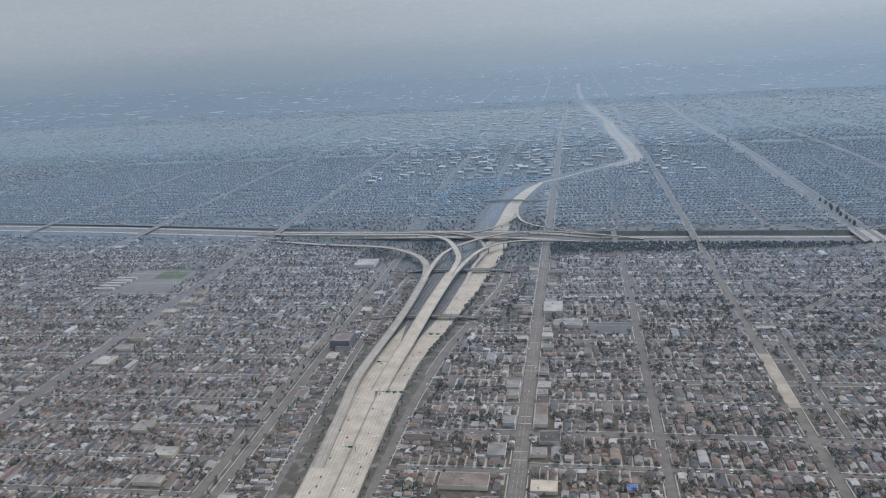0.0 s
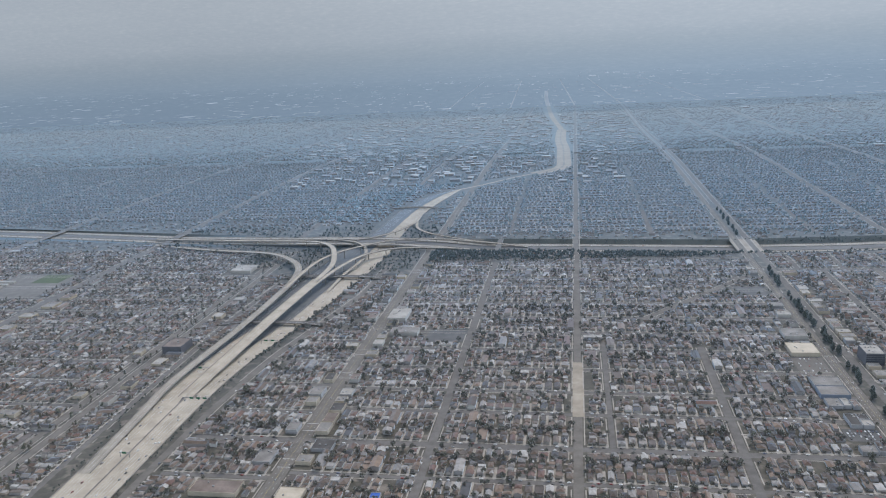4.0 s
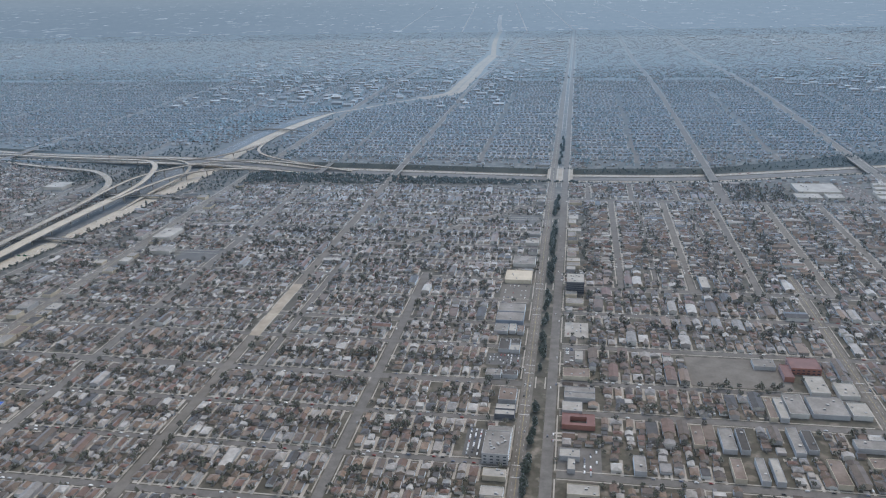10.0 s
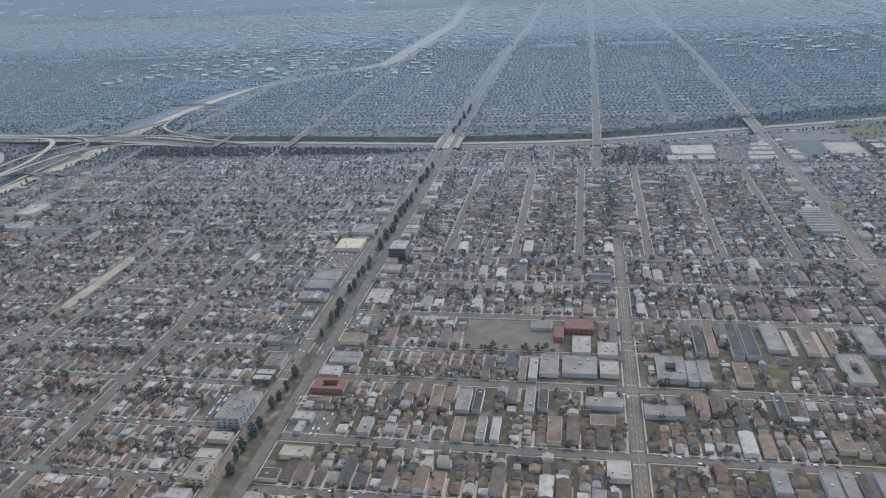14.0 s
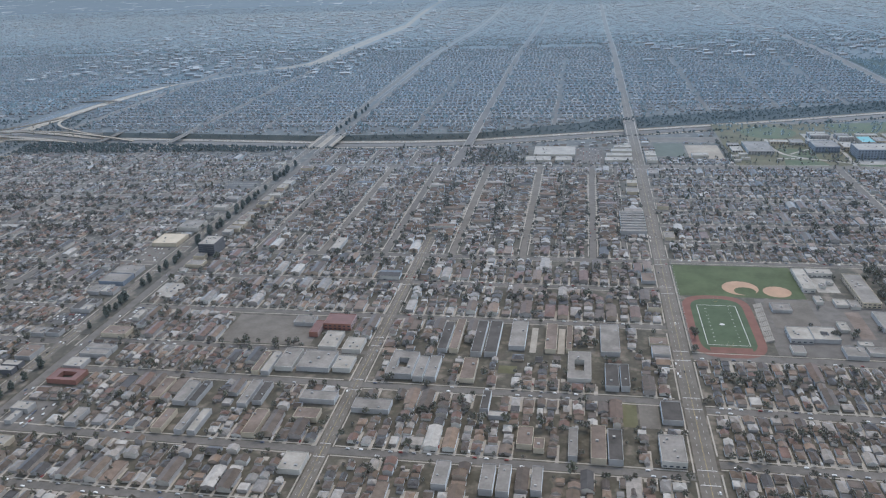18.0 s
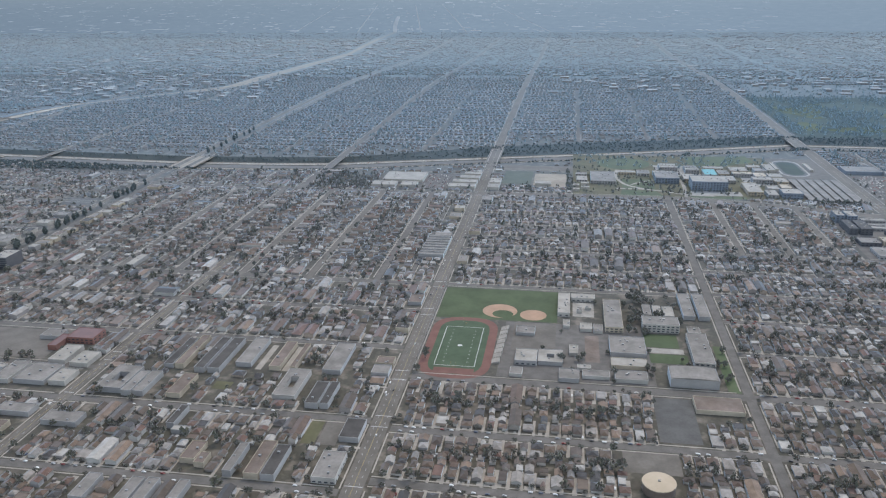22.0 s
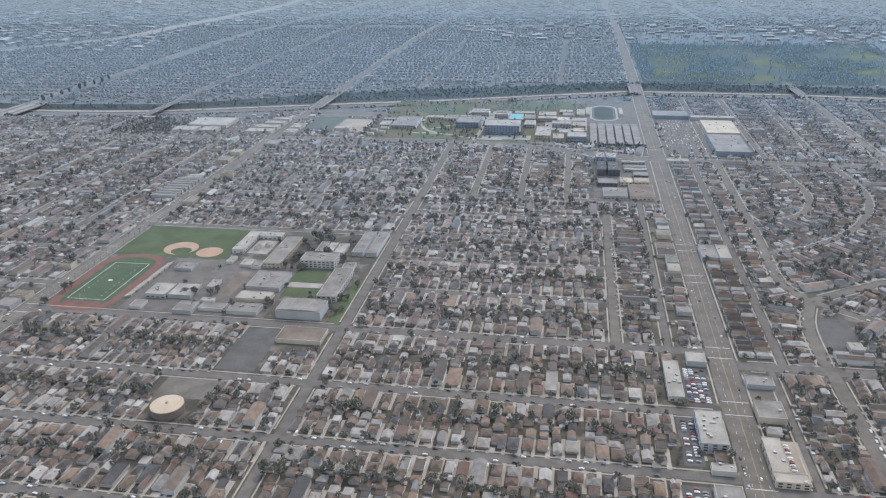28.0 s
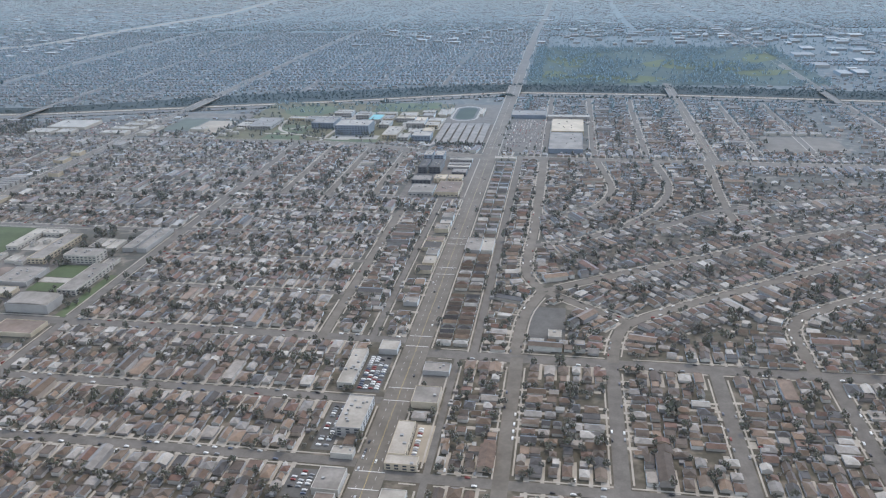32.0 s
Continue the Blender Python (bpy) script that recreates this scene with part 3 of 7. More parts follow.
for x0, x1 in zip(range(-3800, 3800, 50), range(-3750, 3850, 50)):
    if -1500 < x0 < -700:
        continue
    for side in (-1, 1):
        c = []
        for x in (x0, x1):
            mid, tn, ts, dz = along(x, MID), along(x, TOPN), along(x, TOPS), along(x, DEEP)
            c.append(((x, tn + 1, 0.25), (x, max(mid - 50, tn + 14), dz + 0.25)) if side < 0 else ((x, mid + 47, dz + 0.25), (x, ts - 1, 0.25)))
        slopes.quad(c[0][0], c[1][0], c[1][1], c[0][1])
slopes.thing("embankment", M["ivy"], "dark ivy-covered embankments along the sunken freeway", "embankment", "structure")

# the hazy distance: a glowing slope, fitted to one eye point, that holds the ground beyond, up to the horizon
ys = np.concatenate([np.linspace(7600, 16000, 18), np.geomspace(17000, 160000, 14)])
xf = np.linspace(-1.0, 1.0, 25)
V = [[far_point(EYE_X - 900 + u * (8600 + 1.1 * (y - 7600)), y) for u in xf] for y in ys]
V += [[(x, y, z + dz) for x, y, z in V[-1]] for dz in (150, 400, 900, 2400)]
V = np.array(V)
q = [(i * 25 + j, i * 25 + j + 1, (i + 1) * 25 + j + 1, (i + 1) * 25 + j) for i in range(len(V) - 1) for j in range(24)]
bm_ = bpy.data.materials.new("distance_haze")
bm_.use_nodes = True
nt = bm_.node_tree
for nd in list(nt.nodes):
    if nd.type == "BSDF_PRINCIPLED":
        nt.nodes.remove(nd)
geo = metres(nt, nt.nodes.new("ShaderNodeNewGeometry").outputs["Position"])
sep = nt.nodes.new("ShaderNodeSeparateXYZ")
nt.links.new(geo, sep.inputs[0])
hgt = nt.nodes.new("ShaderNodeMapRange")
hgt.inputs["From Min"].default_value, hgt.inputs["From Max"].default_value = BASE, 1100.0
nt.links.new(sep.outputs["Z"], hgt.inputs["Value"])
# haze painted into the backdrop's emission, paler with height
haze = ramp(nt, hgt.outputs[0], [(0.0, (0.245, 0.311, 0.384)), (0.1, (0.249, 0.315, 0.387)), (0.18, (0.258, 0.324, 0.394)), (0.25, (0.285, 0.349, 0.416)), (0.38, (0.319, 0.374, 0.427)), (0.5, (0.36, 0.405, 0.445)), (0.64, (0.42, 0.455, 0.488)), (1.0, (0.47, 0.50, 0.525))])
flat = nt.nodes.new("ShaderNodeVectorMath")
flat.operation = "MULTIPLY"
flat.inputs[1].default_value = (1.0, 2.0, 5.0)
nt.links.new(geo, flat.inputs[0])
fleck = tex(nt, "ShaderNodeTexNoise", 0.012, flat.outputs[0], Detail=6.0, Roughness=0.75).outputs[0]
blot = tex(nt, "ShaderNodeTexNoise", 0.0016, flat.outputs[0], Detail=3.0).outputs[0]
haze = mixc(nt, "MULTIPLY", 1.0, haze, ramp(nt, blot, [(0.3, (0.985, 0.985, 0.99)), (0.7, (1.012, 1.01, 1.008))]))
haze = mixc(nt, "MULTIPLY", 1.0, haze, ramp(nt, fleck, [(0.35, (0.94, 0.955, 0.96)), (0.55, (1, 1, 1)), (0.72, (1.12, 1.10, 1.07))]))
glare = nt.nodes.new("ShaderNodeMapRange")          # glow painted brighter on the side below the sun
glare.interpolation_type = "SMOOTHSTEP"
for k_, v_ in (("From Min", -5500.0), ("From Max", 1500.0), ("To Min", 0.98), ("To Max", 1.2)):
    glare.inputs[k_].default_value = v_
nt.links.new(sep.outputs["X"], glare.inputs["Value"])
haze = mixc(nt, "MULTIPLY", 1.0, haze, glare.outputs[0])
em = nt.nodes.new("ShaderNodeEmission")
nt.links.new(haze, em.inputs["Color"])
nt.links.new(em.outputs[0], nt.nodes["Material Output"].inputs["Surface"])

def far_line(batch, pts, half, lift=3.0):
    """A road or channel that runs on over the hazy distance."""
    rows_ = [[far_point(x + e * half, y) for e in (-1, 1)] for x, y in pts]
    for (a, b2), (c, d) in zip(rows_, rows_[1:]):
        batch.quad(*[(q[0], q[1] - lift, q[2] + lift) for q in (a, b2, d, c)])


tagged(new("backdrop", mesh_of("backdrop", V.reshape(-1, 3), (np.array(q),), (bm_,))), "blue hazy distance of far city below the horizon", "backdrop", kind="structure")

# ---- roads ----
NS = [  # avenues and streets that run away from the flight line: x, y from, y to, width, surface
    (-2620, 380, 7590, 18, "asphalt"), (-2160, 380, 7590, 20, "asphalt"), (-1682, 380, 7590, 22, "asphalt"), (-1240, 380, 1945, 12, "old_asphalt"), (-1216, 380, 1945, 12, "old_asphalt"),
    (-1260, 2075, 7590, 20, "asphalt"), (-1050, 2900, 7590, 16, "asphalt"), (-824, 380, 7590, 21, "old_asphalt"), (-632, 380, 1815, 12, "asphalt"), (-428, 380, 7590, 13, "old_asphalt"),
    (-381, 880, 1270, 8, "asphalt"), (-211, 380, 1250, 12, "asphalt"), (-7, 380, 7590, 15, "old_asphalt"), (24.5, 380, 7590, 13, "asphalt"), (416, 380, 1290, 14, "old_asphalt"),
    (390, 1735, 7590, 16, "asphalt"), (795, 380, 7590, 20, "old_asphalt"), (1199, 380, 1765, 10.5, "asphalt"), (1507, 905, 1330, 10, "old_asphalt"), (1562, 905, 1400, 7, "asphalt"), (1614, 380, 7590, 27, "old_asphalt"),
    (1660, 380, 880, 6, "asphalt"), (1675, 895, 1650, 8, "asphalt"), (1720, 380, 890, 13, "old_asphalt"), (1815, 380, 890, 13, "asphalt"), (1914, 380, 890, 13, "asphalt"), (2022, 380, 890, 13, "asphalt"),
    (2125, 380, 890, 13, "asphalt"), (2230, 380, 890, 13, "asphalt"), (1286, 1396, 1740, 9, "old_asphalt"), (1366, 1396, 1720, 9, "old_asphalt"), (1444, 1396, 1700, 9, "old_asphalt"),
    (130, 1205, 1735, 10, "asphalt"), (246, 1205, 1735, 10, "old_asphalt"), (352, 1205, 1735, 10, "asphalt"), (465, 1205, 1735, 10, "old_asphalt"), (580, 1205, 1735, 10, "old_asphalt"), (692, 1205, 1735, 10, "asphalt"),
    (190, 1250, 1735, 5, "asphalt"), (300, 1250, 1735, 5, "asphalt"), (522, 1250, 1735, 5, "asphalt"), (636, 1250, 1735, 5, "asphalt"), (742, 1250, 1735, 5, "asphalt"),
    (2033, 1650, 2470, 18, "old_asphalt"), (2420, 1640, 7590, 16, "asphalt"), (2850, 380, 7590, 20, "asphalt"), (3300, 380, 7590, 20, "asphalt"),
]
EW = [  # streets along the flight line: y, x from, x to, width
    (694, -811, -15, 8.5), (784, -811, -15, 8.5), (872, -990, -15, 13), (602, -811, -15, 10), (975, -811, -15, 9), (1051, -811, -15, 9), (1140, -811, -215, 9), (1228, -811, -215, 9),
    (1315, -811, -20, 9), (1400, -811, -20, 9), (1490, -811, -20, 9), (1580, -811, -20, 9), (1670, -811, -20, 9), (1755, -811, -20, 9),
    (1140, -205, -20, 9), (1228, -205, -20, 9), (769, -990, -835, 9), (960, -990, -835, 9), (1060, -980, -835, 9), (1160, -980, -835, 9), (1260, -960, -835, 9),
    (595, 35, 783, 10), (682, 35, 783, 11), (808, 35, 783, 11), (882, 35, 410, 9), (985, 35, 783, 10), (1100, 35, 783, 10), (1205, 35, 783, 12), (1735, 35, 783, 14),
    (510, 808, 1194, 10), (607, 808, 1600, 10), (703, 808, 1600, 11), (796, 808, 1600, 11), (912, 808, 1600, 14), (510, 1206, 1600, 10), (1207, 808, 1194, 9), (1290, 808, 1194, 9), (1372, 808, 1194, 9),
    (1445, 808, 1194, 9), (1516, 808, 1194, 9), (1588, 808, 1194, 9), (1660, 808, 1194, 9), (1020, 1206, 1500, 9), (1120, 1206, 1500, 9), (1215, 1206, 1500, 9), (1310, 1206, 1500, 9), (1396, 1206, 1600, 10),
    (690, 1626, 2850, 12), (888, 1626, 2850, 16), (1210, 1626, 1675, 8), (1840, -830, -25, 6),
]
LINES = [  # curved or slanting streets
    ([(795, 1738), (1200, 1745), (1400, 1712), (1613, 1655), (2030, 1642), (2850, 1625), (3890, 1610)], 24, "old_asphalt"),
    ([(1720, 1640), (1720, 1280), (1717, 1115), (1740, 1050)], 12, "old_asphalt"), ([(1740, 1050), (1722, 985), (1717, 895)], 12, "old_asphalt"),
    ([(1745, 1055), (1837, 1114), (1950, 1182), (2074, 1256), (2221, 1327), (2420, 1400)], 12, "old_asphalt"),
    ([(1816, 890), (1820, 930), (1836, 975), (1895, 1024), (2003, 1098), (2108, 1170), (2179, 1206), (2420, 1320)], 12, "old_asphalt"),
    ([(2008, 890), (2012, 989), (2051, 1034), (2139, 1089), (2300, 1180), (2420, 1230)], 12, "old_asphalt"), ([(1745, 1050), (1793, 1013), (1836, 980)], 11, "old_asphalt"),
    ([(1819, 1645), (1838, 1500), (1836, 1440), (1810, 1370), (1760, 1330), (1722, 1320)], 9, "old_asphalt"), ([(2020, 1642), (2010, 1357), (2028, 1305), (2060, 1250)], 10, "old_asphalt"),
    ([(1925, 1640), (1935, 1500), (1915, 1400), (1860, 1300), (1780, 1225), (1722, 1200)], 9, "asphalt"), ([(2420, 1500), (2200, 1440), (2015, 1380), (1900, 1290)], 10, "asphalt"),
    ([(-300, 1392), (-185, 1522), (-40, 1690)], 11, "old_asphalt"), ([(2120, 890), (2140, 960), (2300, 1060), (2420, 1110)], 11, "old_asphalt"),
    ([(-1005, 380), (-1010, 697), (-1007, 919), (-1000, 1031), (-985, 1178), (-966, 1278), (-945, 1393), (-915, 1566), (-912, 1727), (-905, 1800)], 12, "old_asphalt"), ([(-1122, 380), (-1150, 900), (-1160, 1300), (-1150, 1640)], 9, "asphalt"),
]
for y in (2850, 3650, 4450, 5250, 6050, 6850):
    EW.append((float(y), -6500, 4600, 13))
for x in (-6200, -5400, -4600, -3800, -3300):
    NS.append((float(x), 380, 7590, 18, "asphalt"))
for i, y in enumerate(np.arange(500, 1900, 92)):
    EW.append((float(y), -3300, -1232, 9))
for lo, hi in ((-800, -440), (-410, -25), (50, 380), (410, 780), (820, 1600)):
    for x in np.linspace(lo, hi, max(int((hi - lo) / 180), 2) + 1)[1:-1]:
        NS.append((float(x), max(along(x, TOPS) + 20, 2100), 3350, 9, "asphalt"))
    for y in np.arange(2180, 3900, 96):
        if y > max(along(lo, TOPS), along(hi, TOPS)) + 25:
            EW.append((float(y), lo - 5, hi + 5, 8.6))
for y in np.arange(2420, 3900, 100):
    EW.append((float(y), -3300, -1270, 8.6))
for x in np.arange(-820, 420, 100):
    if at(x, 1800) == 0 and x > 40:
        NS.append((float(x), 1735, 1885, 9, "asphalt"))
for x in (1720, 1815, 1914, 2125, 2230):
    NS.append((float(x), 1690, along(x, TOPN) - 15, 9, "asphalt"))

FWY = [(300, -1098, -1012), (690, -1107, -1025), (985, -1124, -1031), (1150, -1120, -1022), (1310, -1112, -997), (1624, -1100, -956), (1900, -1080, -935), (2155, -1040, -945), (2483, -1025, -928), (2730, -975, -890), (2860, -892, -866)]
claim_line([((a + b) / 2, y) for y, a, b in FWY], 68)
claim_line([(-787, 2981), (-600, 3200), (-525, 3275), (-482, 3390), (-484, 3700), (-492, 4150), (-514, 4600), (-520, 5100), (-525, 5430), (-600, 6250), (-650, 7000), (-680, 7590)], 40)
claim_line([(-880, 2850), (-787, 2981)], 45)
for x in np.arange(PX0, PX1, 40):
    claim_rect(x, along(x, TOPN) - 4, x + 40, along(x, TOPS) + 4)
claim_rect(-1330, 1700, -840, 2250)

def reach(x, a, b):
    """A straight avenue as a line with stations where the plain begins to fall."""
    return [(x, a)] + [(x, y) for y in STATIONS if a < y < b and b > 4000] + [(x, b)]


roads = [(reach(x, a, b), w, s) for x, a, b, w, s in NS] + [([(a, y), (b, y)], w, "asphalt") for y, a, b, w in EW] + [(smooth(p, 15), w, s) for p, w, s in LINES]
heights = [0.14 + 0.006 * (k % 7) for k in range(len(NS))] + [0.08 + 0.006 * (k % 7) for k in range(len(EW))] + [0.19 + 0.006 * k for k in range(len(LINES))]
for p, w, s in roads:
    claim_line(p, w / 2 + 0.5)
CROSSINGS = (682, 808, 912, 1100, 1205, 1735)
kerbs = Batch()
for k, (p, w, s) in enumerate(roads):
    b = Batch()
    strip(b, p, -w / 2, w / 2, heights[k])
    newest = b.thing("road", M[s], {"asphalt": "grey asphalt street between parked cars and houses", "old_asphalt": "pale worn asphalt street lined with pavements", "dark_asphalt": "fresh dark asphalt street"}[s], "road", "structure").name
    if w >= 14 and s == "old_asphalt" and abs(p[0][0] - p[-1][0]) < 1:
        mk, dash = Batch(), Batch()
        for e in (-0.35, 0.2):
            strip(mk, [p[0], (p[0][0], min(p[-1][1], 2600))], e, e + 0.2, heights[k] + 0.01)
        for e in (-w / 4, w / 4):
            for y0 in np.arange(p[0][1] + 3, min(p[-1][1], 1900), 12.0):
                x0 = p[0][0] + e
                dash.box(x0 - 0.12, y0, heights[k], x0 + 0.12, y0 + 4, heights[k] + 0.012)
        for y0 in CROSSINGS:
            for s_ in (-1, 1):
                dash.box(p[0][0] - w / 2 + 1, y0 + s_ * 11 - 0.4, heights[k], p[0][0] + w / 2 - 1, y0 + s_ * 11 + 0.4, heights[k] + 0.014)
        road = scene.objects[newest]
        part("centre_line", mk, M["yellow"], road)
        part("lane_marking", dash, M["paint"], road)
    p = np.asarray(p, float)
    if p[:, 1].min() > 2050:
        continue
    total = np.linalg.norm(np.diff(p, axis=0), axis=1)
    cum = np.concatenate([[0], np.cumsum(total)])
    for d in np.arange(7, cum[-1] - 7, 14.0):
        i = min(np.searchsorted(cum, d, "right") - 1, len(total) - 1)
        u = (p[i + 1] - p[i]) / total[i]
        c = p[i] + u * (d - cum[i])
        nrm = np.array([-u[1], u[0]])
        for side in (-1, 1):
            m = c + nrm * side * (w / 2 + 2.6)
            if at(*m) == 1 or at(*(m + u * 6)) == 1 or at(*(m - u * 6)) == 1:
                continue
            a, e = c + nrm * side * (w / 2 + 1.7), c + nrm * side * (w / 2 + 3.3)
            A, B, C, D = a - u * 7, a + u * 7, e + u * 7, e - u * 7
            kerbs.add([(*A, 0.02), (*B, 0.02), (*B, 0.24), (*A, 0.24), (*C, 0.24), (*D, 0.24)], (), [(0, 1, 2, 3), (3, 2, 4, 5)])
kerbs.thing("pavement", M["walk"], "pale concrete pavements with kerbs along the streets", "pavement", "structure")

# the vacant strip, and the tree-lined middle strip of the wide avenue
b = Batch()
strip(b, [(-427, 968), (-427, 1172)], -9, 9, 0.22)
b.thing("vacant_strip", M["dirt"], "bare tan earth strip cleared along a street", "vacant lot", "structure")
claim_line([(-427, 968), (-427, 1172)], 15)
b = Batch()
for a, e in ((380, 862), (892, 1190), (1220, 1330), (1350, 1560), (1580, 1730), (1750, 1840), (2060, 2500), (2520, 3880)):
    b.box(1.8, a, 0, 17.2, e, 0.3)
b.thing("median", M["soil"], "dry earth median strip with trees between two carriageways", "median", "structure")
claim_rect(0, 380, 20, 3890)

# ---- freeway through the trench, and the crossing freeway ----
xs5 = np.arange(-3880, 3890, 40.0)
mid5 = np.array([(x, along(x, MID)) for x in xs5])
deck5 = along(xs5, DECK)
b, bar, line = Batch(), Batch(), Batch()
for off in (-31, 31):
    strip(b, mid5, off - 11.5, off + 11.5, deck5)
    for e in (-11.7, 11.7):
        wall_strip(bar, mid5, off + e, 0.5, deck5 - 1.2, deck5 + 1.0)
    for e in (-7.2, -3.6, 0, 3.6, 7.2):
        strip(line, mid5, off + e - 0.12, off + e + 0.12, deck5 + 0.03)
fw = empty("freeway", 0, 0)
tagged(fw, "sunken concrete freeway with two carriageways and a rail median", "freeway", kind="structure")
part("deck", b, M["worn_ramp"], fw)
part("barrier", bar, M["barrier"], fw)
part("lane_marking", line, M["paint"], fw)
b = Batch()
strip(b, mid5, -14, 14, deck5 - 0.15)
part("rail_bed", b, M["asphalt"], fw)

b, bar, line = Batch(), Batch(), Batch()
L = np.array([(a, y) for y, a, e in FWY])
Rr = np.array([(e, y) for y, a, e in FWY])
L, Rr = smooth(L, 30), smooth(Rr, 30)
k = min(len(L), len(Rr))
ia = np.linspace(0, len(L) - 1, k).astype(int)
ib = np.linspace(0, len(Rr) - 1, k).astype(int)
L, Rr = L[ia], Rr[ib]
z = np.full(k, 0.25)
i = np.arange(k - 1)
cut = np.interp(L[:, 1], [300, 985, 1100, 1233, 1394, 1590, 2100], [0.55, 0.56, 0.57, 0.63, 0.70, 0.64, 0.54])[:, None]
inner = np.interp(L[:, 1], [985, 1110, 1250, 1300], [0.0, 0.09, 0.13, 0.2])[:, None]      # the middle carriageway runs on between lanes darkened for shade
outer = np.minimum(np.interp(L[:, 1], [960, 1010, 1200, 1300], [0.60, 0.45, 0.36, 0.2])[:, None], cut)
# dark asphalt here also stands for the shade between the ramps
dark, med = Batch(), Batch()
for f0, f1, where_ in ((0.0, inner, dark), (inner, outer, b), (outer, cut, dark), (cut, 1.0, b)):
    A, B = L + (Rr - L) * f0, L + (Rr - L) * f1
    keep_ = np.abs(B - A).max(1) > 0.5
    rows_ = i[keep_[:-1] | keep_[1:]]
    where_.add(np.concatenate([np.c_[B, z], np.c_[A, z]]), (), np.stack([rows_, rows_ + 1, k + rows_ + 1, k + rows_], 1))
near_ = L[:, 1] < 1000
strip(med, (L + (Rr - L) * cut)[near_], -1.6, 1.6, 0.3)
half = (L + Rr) / 2
for f in (0.0, cut, 1.0):
    wall_strip(bar, L + (Rr - L) * f, 0, 0.7, 0.1, 1.3)
for f in (0.06, 0.12, 0.18, 0.24, 0.30, 0.36, 0.64, 0.70, 0.76, 0.82, 0.88, 0.94):
    strip(line, L + (Rr - L) * f, -0.15, 0.15, 0.29)
f2 = empty("freeway", 0, 0)
part("median_strip", med, M["worn_concrete"], f2, "stained median strip")
part("resurfaced_deck", dark, M["dark_asphalt"], f2, "asphalt lanes darkened for shade between the ramps")
tagged(f2, "very wide pale concrete freeway with many lanes", "freeway", kind="structure")
part("deck", b, M["concrete"], f2)
part("barrier", bar, M["barrier"], f2)
part("lane_marking", line, M["paint"], f2)
b = Batch()
strip(b, smooth([(-880, 2850), (-787, 2960), (-690, 3095), (-600, 3205)], 30), -5, 5, 0.3)
part("deck", b, M["concrete"], f2)
channel = smooth([(-600, 3200), (-525, 3275), (-482, 3390), (-484, 3700), (-492, 4150), (-514, 4600), (-520, 5100), (-525, 5430), (-600, 6250), (-650, 7000), (-680, 7590)], 30)
b, wet = Batch(), Batch()
strip(b, channel[channel[:, 1] < 5430], -33, 33, 0.34)
strip(b, channel[channel[:, 1] > 5380], -18, 18, 0.38)
strip(wet, channel[channel[:, 1] < 5430], -4, 5, 0.8)
river = tagged(empty("river_channel", 0, 0), "pale concrete flood channel with a dark thread of water", "river channel", kind="structure")
part("channel_bed", b, M["worn_ramp"], river)
part("water", wet, M["worn_concrete"], river, "darker damp streak along the bed")
b = Batch()
for side, lo, hi in ((Rr, 1.5, 11), (L, -9, -1.5)):
    strip(b, side[: k], -hi, -lo, 0.18)
tagged(new("verge", b.mesh("verge", M["soil"])), "dark planted verge along the freeway", "verge", kind="structure")


def viaduct(pts, width, label, top_mat="concrete"):
    """An elevated road on piers: slab, parapets and columns."""
    p = smooth(pts, 18)
    th = empty("viaduct", p[0][0], p[0][1])
    inv = Matrix.Translation((-p[0][0], -p[0][1], 0))
    tagged(th, label, "viaduct", "viaducts of the interchange", "structure")
    top, par, mk = Batch(), Batch(), Batch()
    strip(top, p, -width / 2, width / 2, p[:, 2])
    a, e = offset_line(p, -width / 2), offset_line(p, width / 2)
    nn = len(p)
    lo = p[:, 2] - 1.8
    v = np.concatenate([np.c_[a, p[:, 2]], np.c_[a * 0.85 + e * 0.15, lo], np.c_[a * 0.15 + e * 0.85, lo], np.c_[e, p[:, 2]]])
    ii = np.arange(nn - 1)
    gird = Batch()
    gird.add(v, (), np.concatenate([np.stack([r * nn + ii, (r + 1) * nn + ii, (r + 1) * nn + ii + 1, r * nn + ii + 1], 1) for r in range(3)]))
    for s in (-1, 1):
        wall_strip(par, p, s * (width / 2 - 0.2), 0.4, p[:, 2] - 0.4, p[:, 2] + 1.0)
    for s in ((0,) if width < 12 else (-width / 6, width / 6)):
        strip(mk, p, s - 0.12, s + 0.12, p[:, 2] + 0.04)
    for nm, bt, mt in (("deck", top, top_mat), ("girder", gird, "barrier"), ("parapet", par, "barrier"), ("lane_marking", mk, "paint")):
        o = part(nm, bt, M[mt], th)
        o.data.transform(inv)
    for j in range(2, nn - 1, 3):
        if p[j][2] > 4:
            col = Batch()
            x, y, hz = p[j]
            c = 1.3
            ang = np.arange(8) * math.pi / 4
            ring = np.c_[np.cos(ang) * c, np.sin(ang) * c]
            cap = ring * 1.9
            v = np.concatenate([np.c_[ring, np.full(8, 0.0)], np.c_[ring, np.full(8, hz - 3.6)], np.c_[cap, np.full(8, hz - 1.75)]]) + (x - p[0][0], y - p[0][1], 0)
            jj = np.arange(8)
            qd = np.concatenate([np.stack([r * 8 + jj, r * 8 + (jj + 1) % 8, (r + 1) * 8 + (jj + 1) % 8, (r + 1) * 8 + jj], 1) for r in range(2)])
            col.add(v, (), qd)
            part("pier", col, M["barrier"], th)
    return th


RAMP = "curving elevated concrete ramp on round piers"
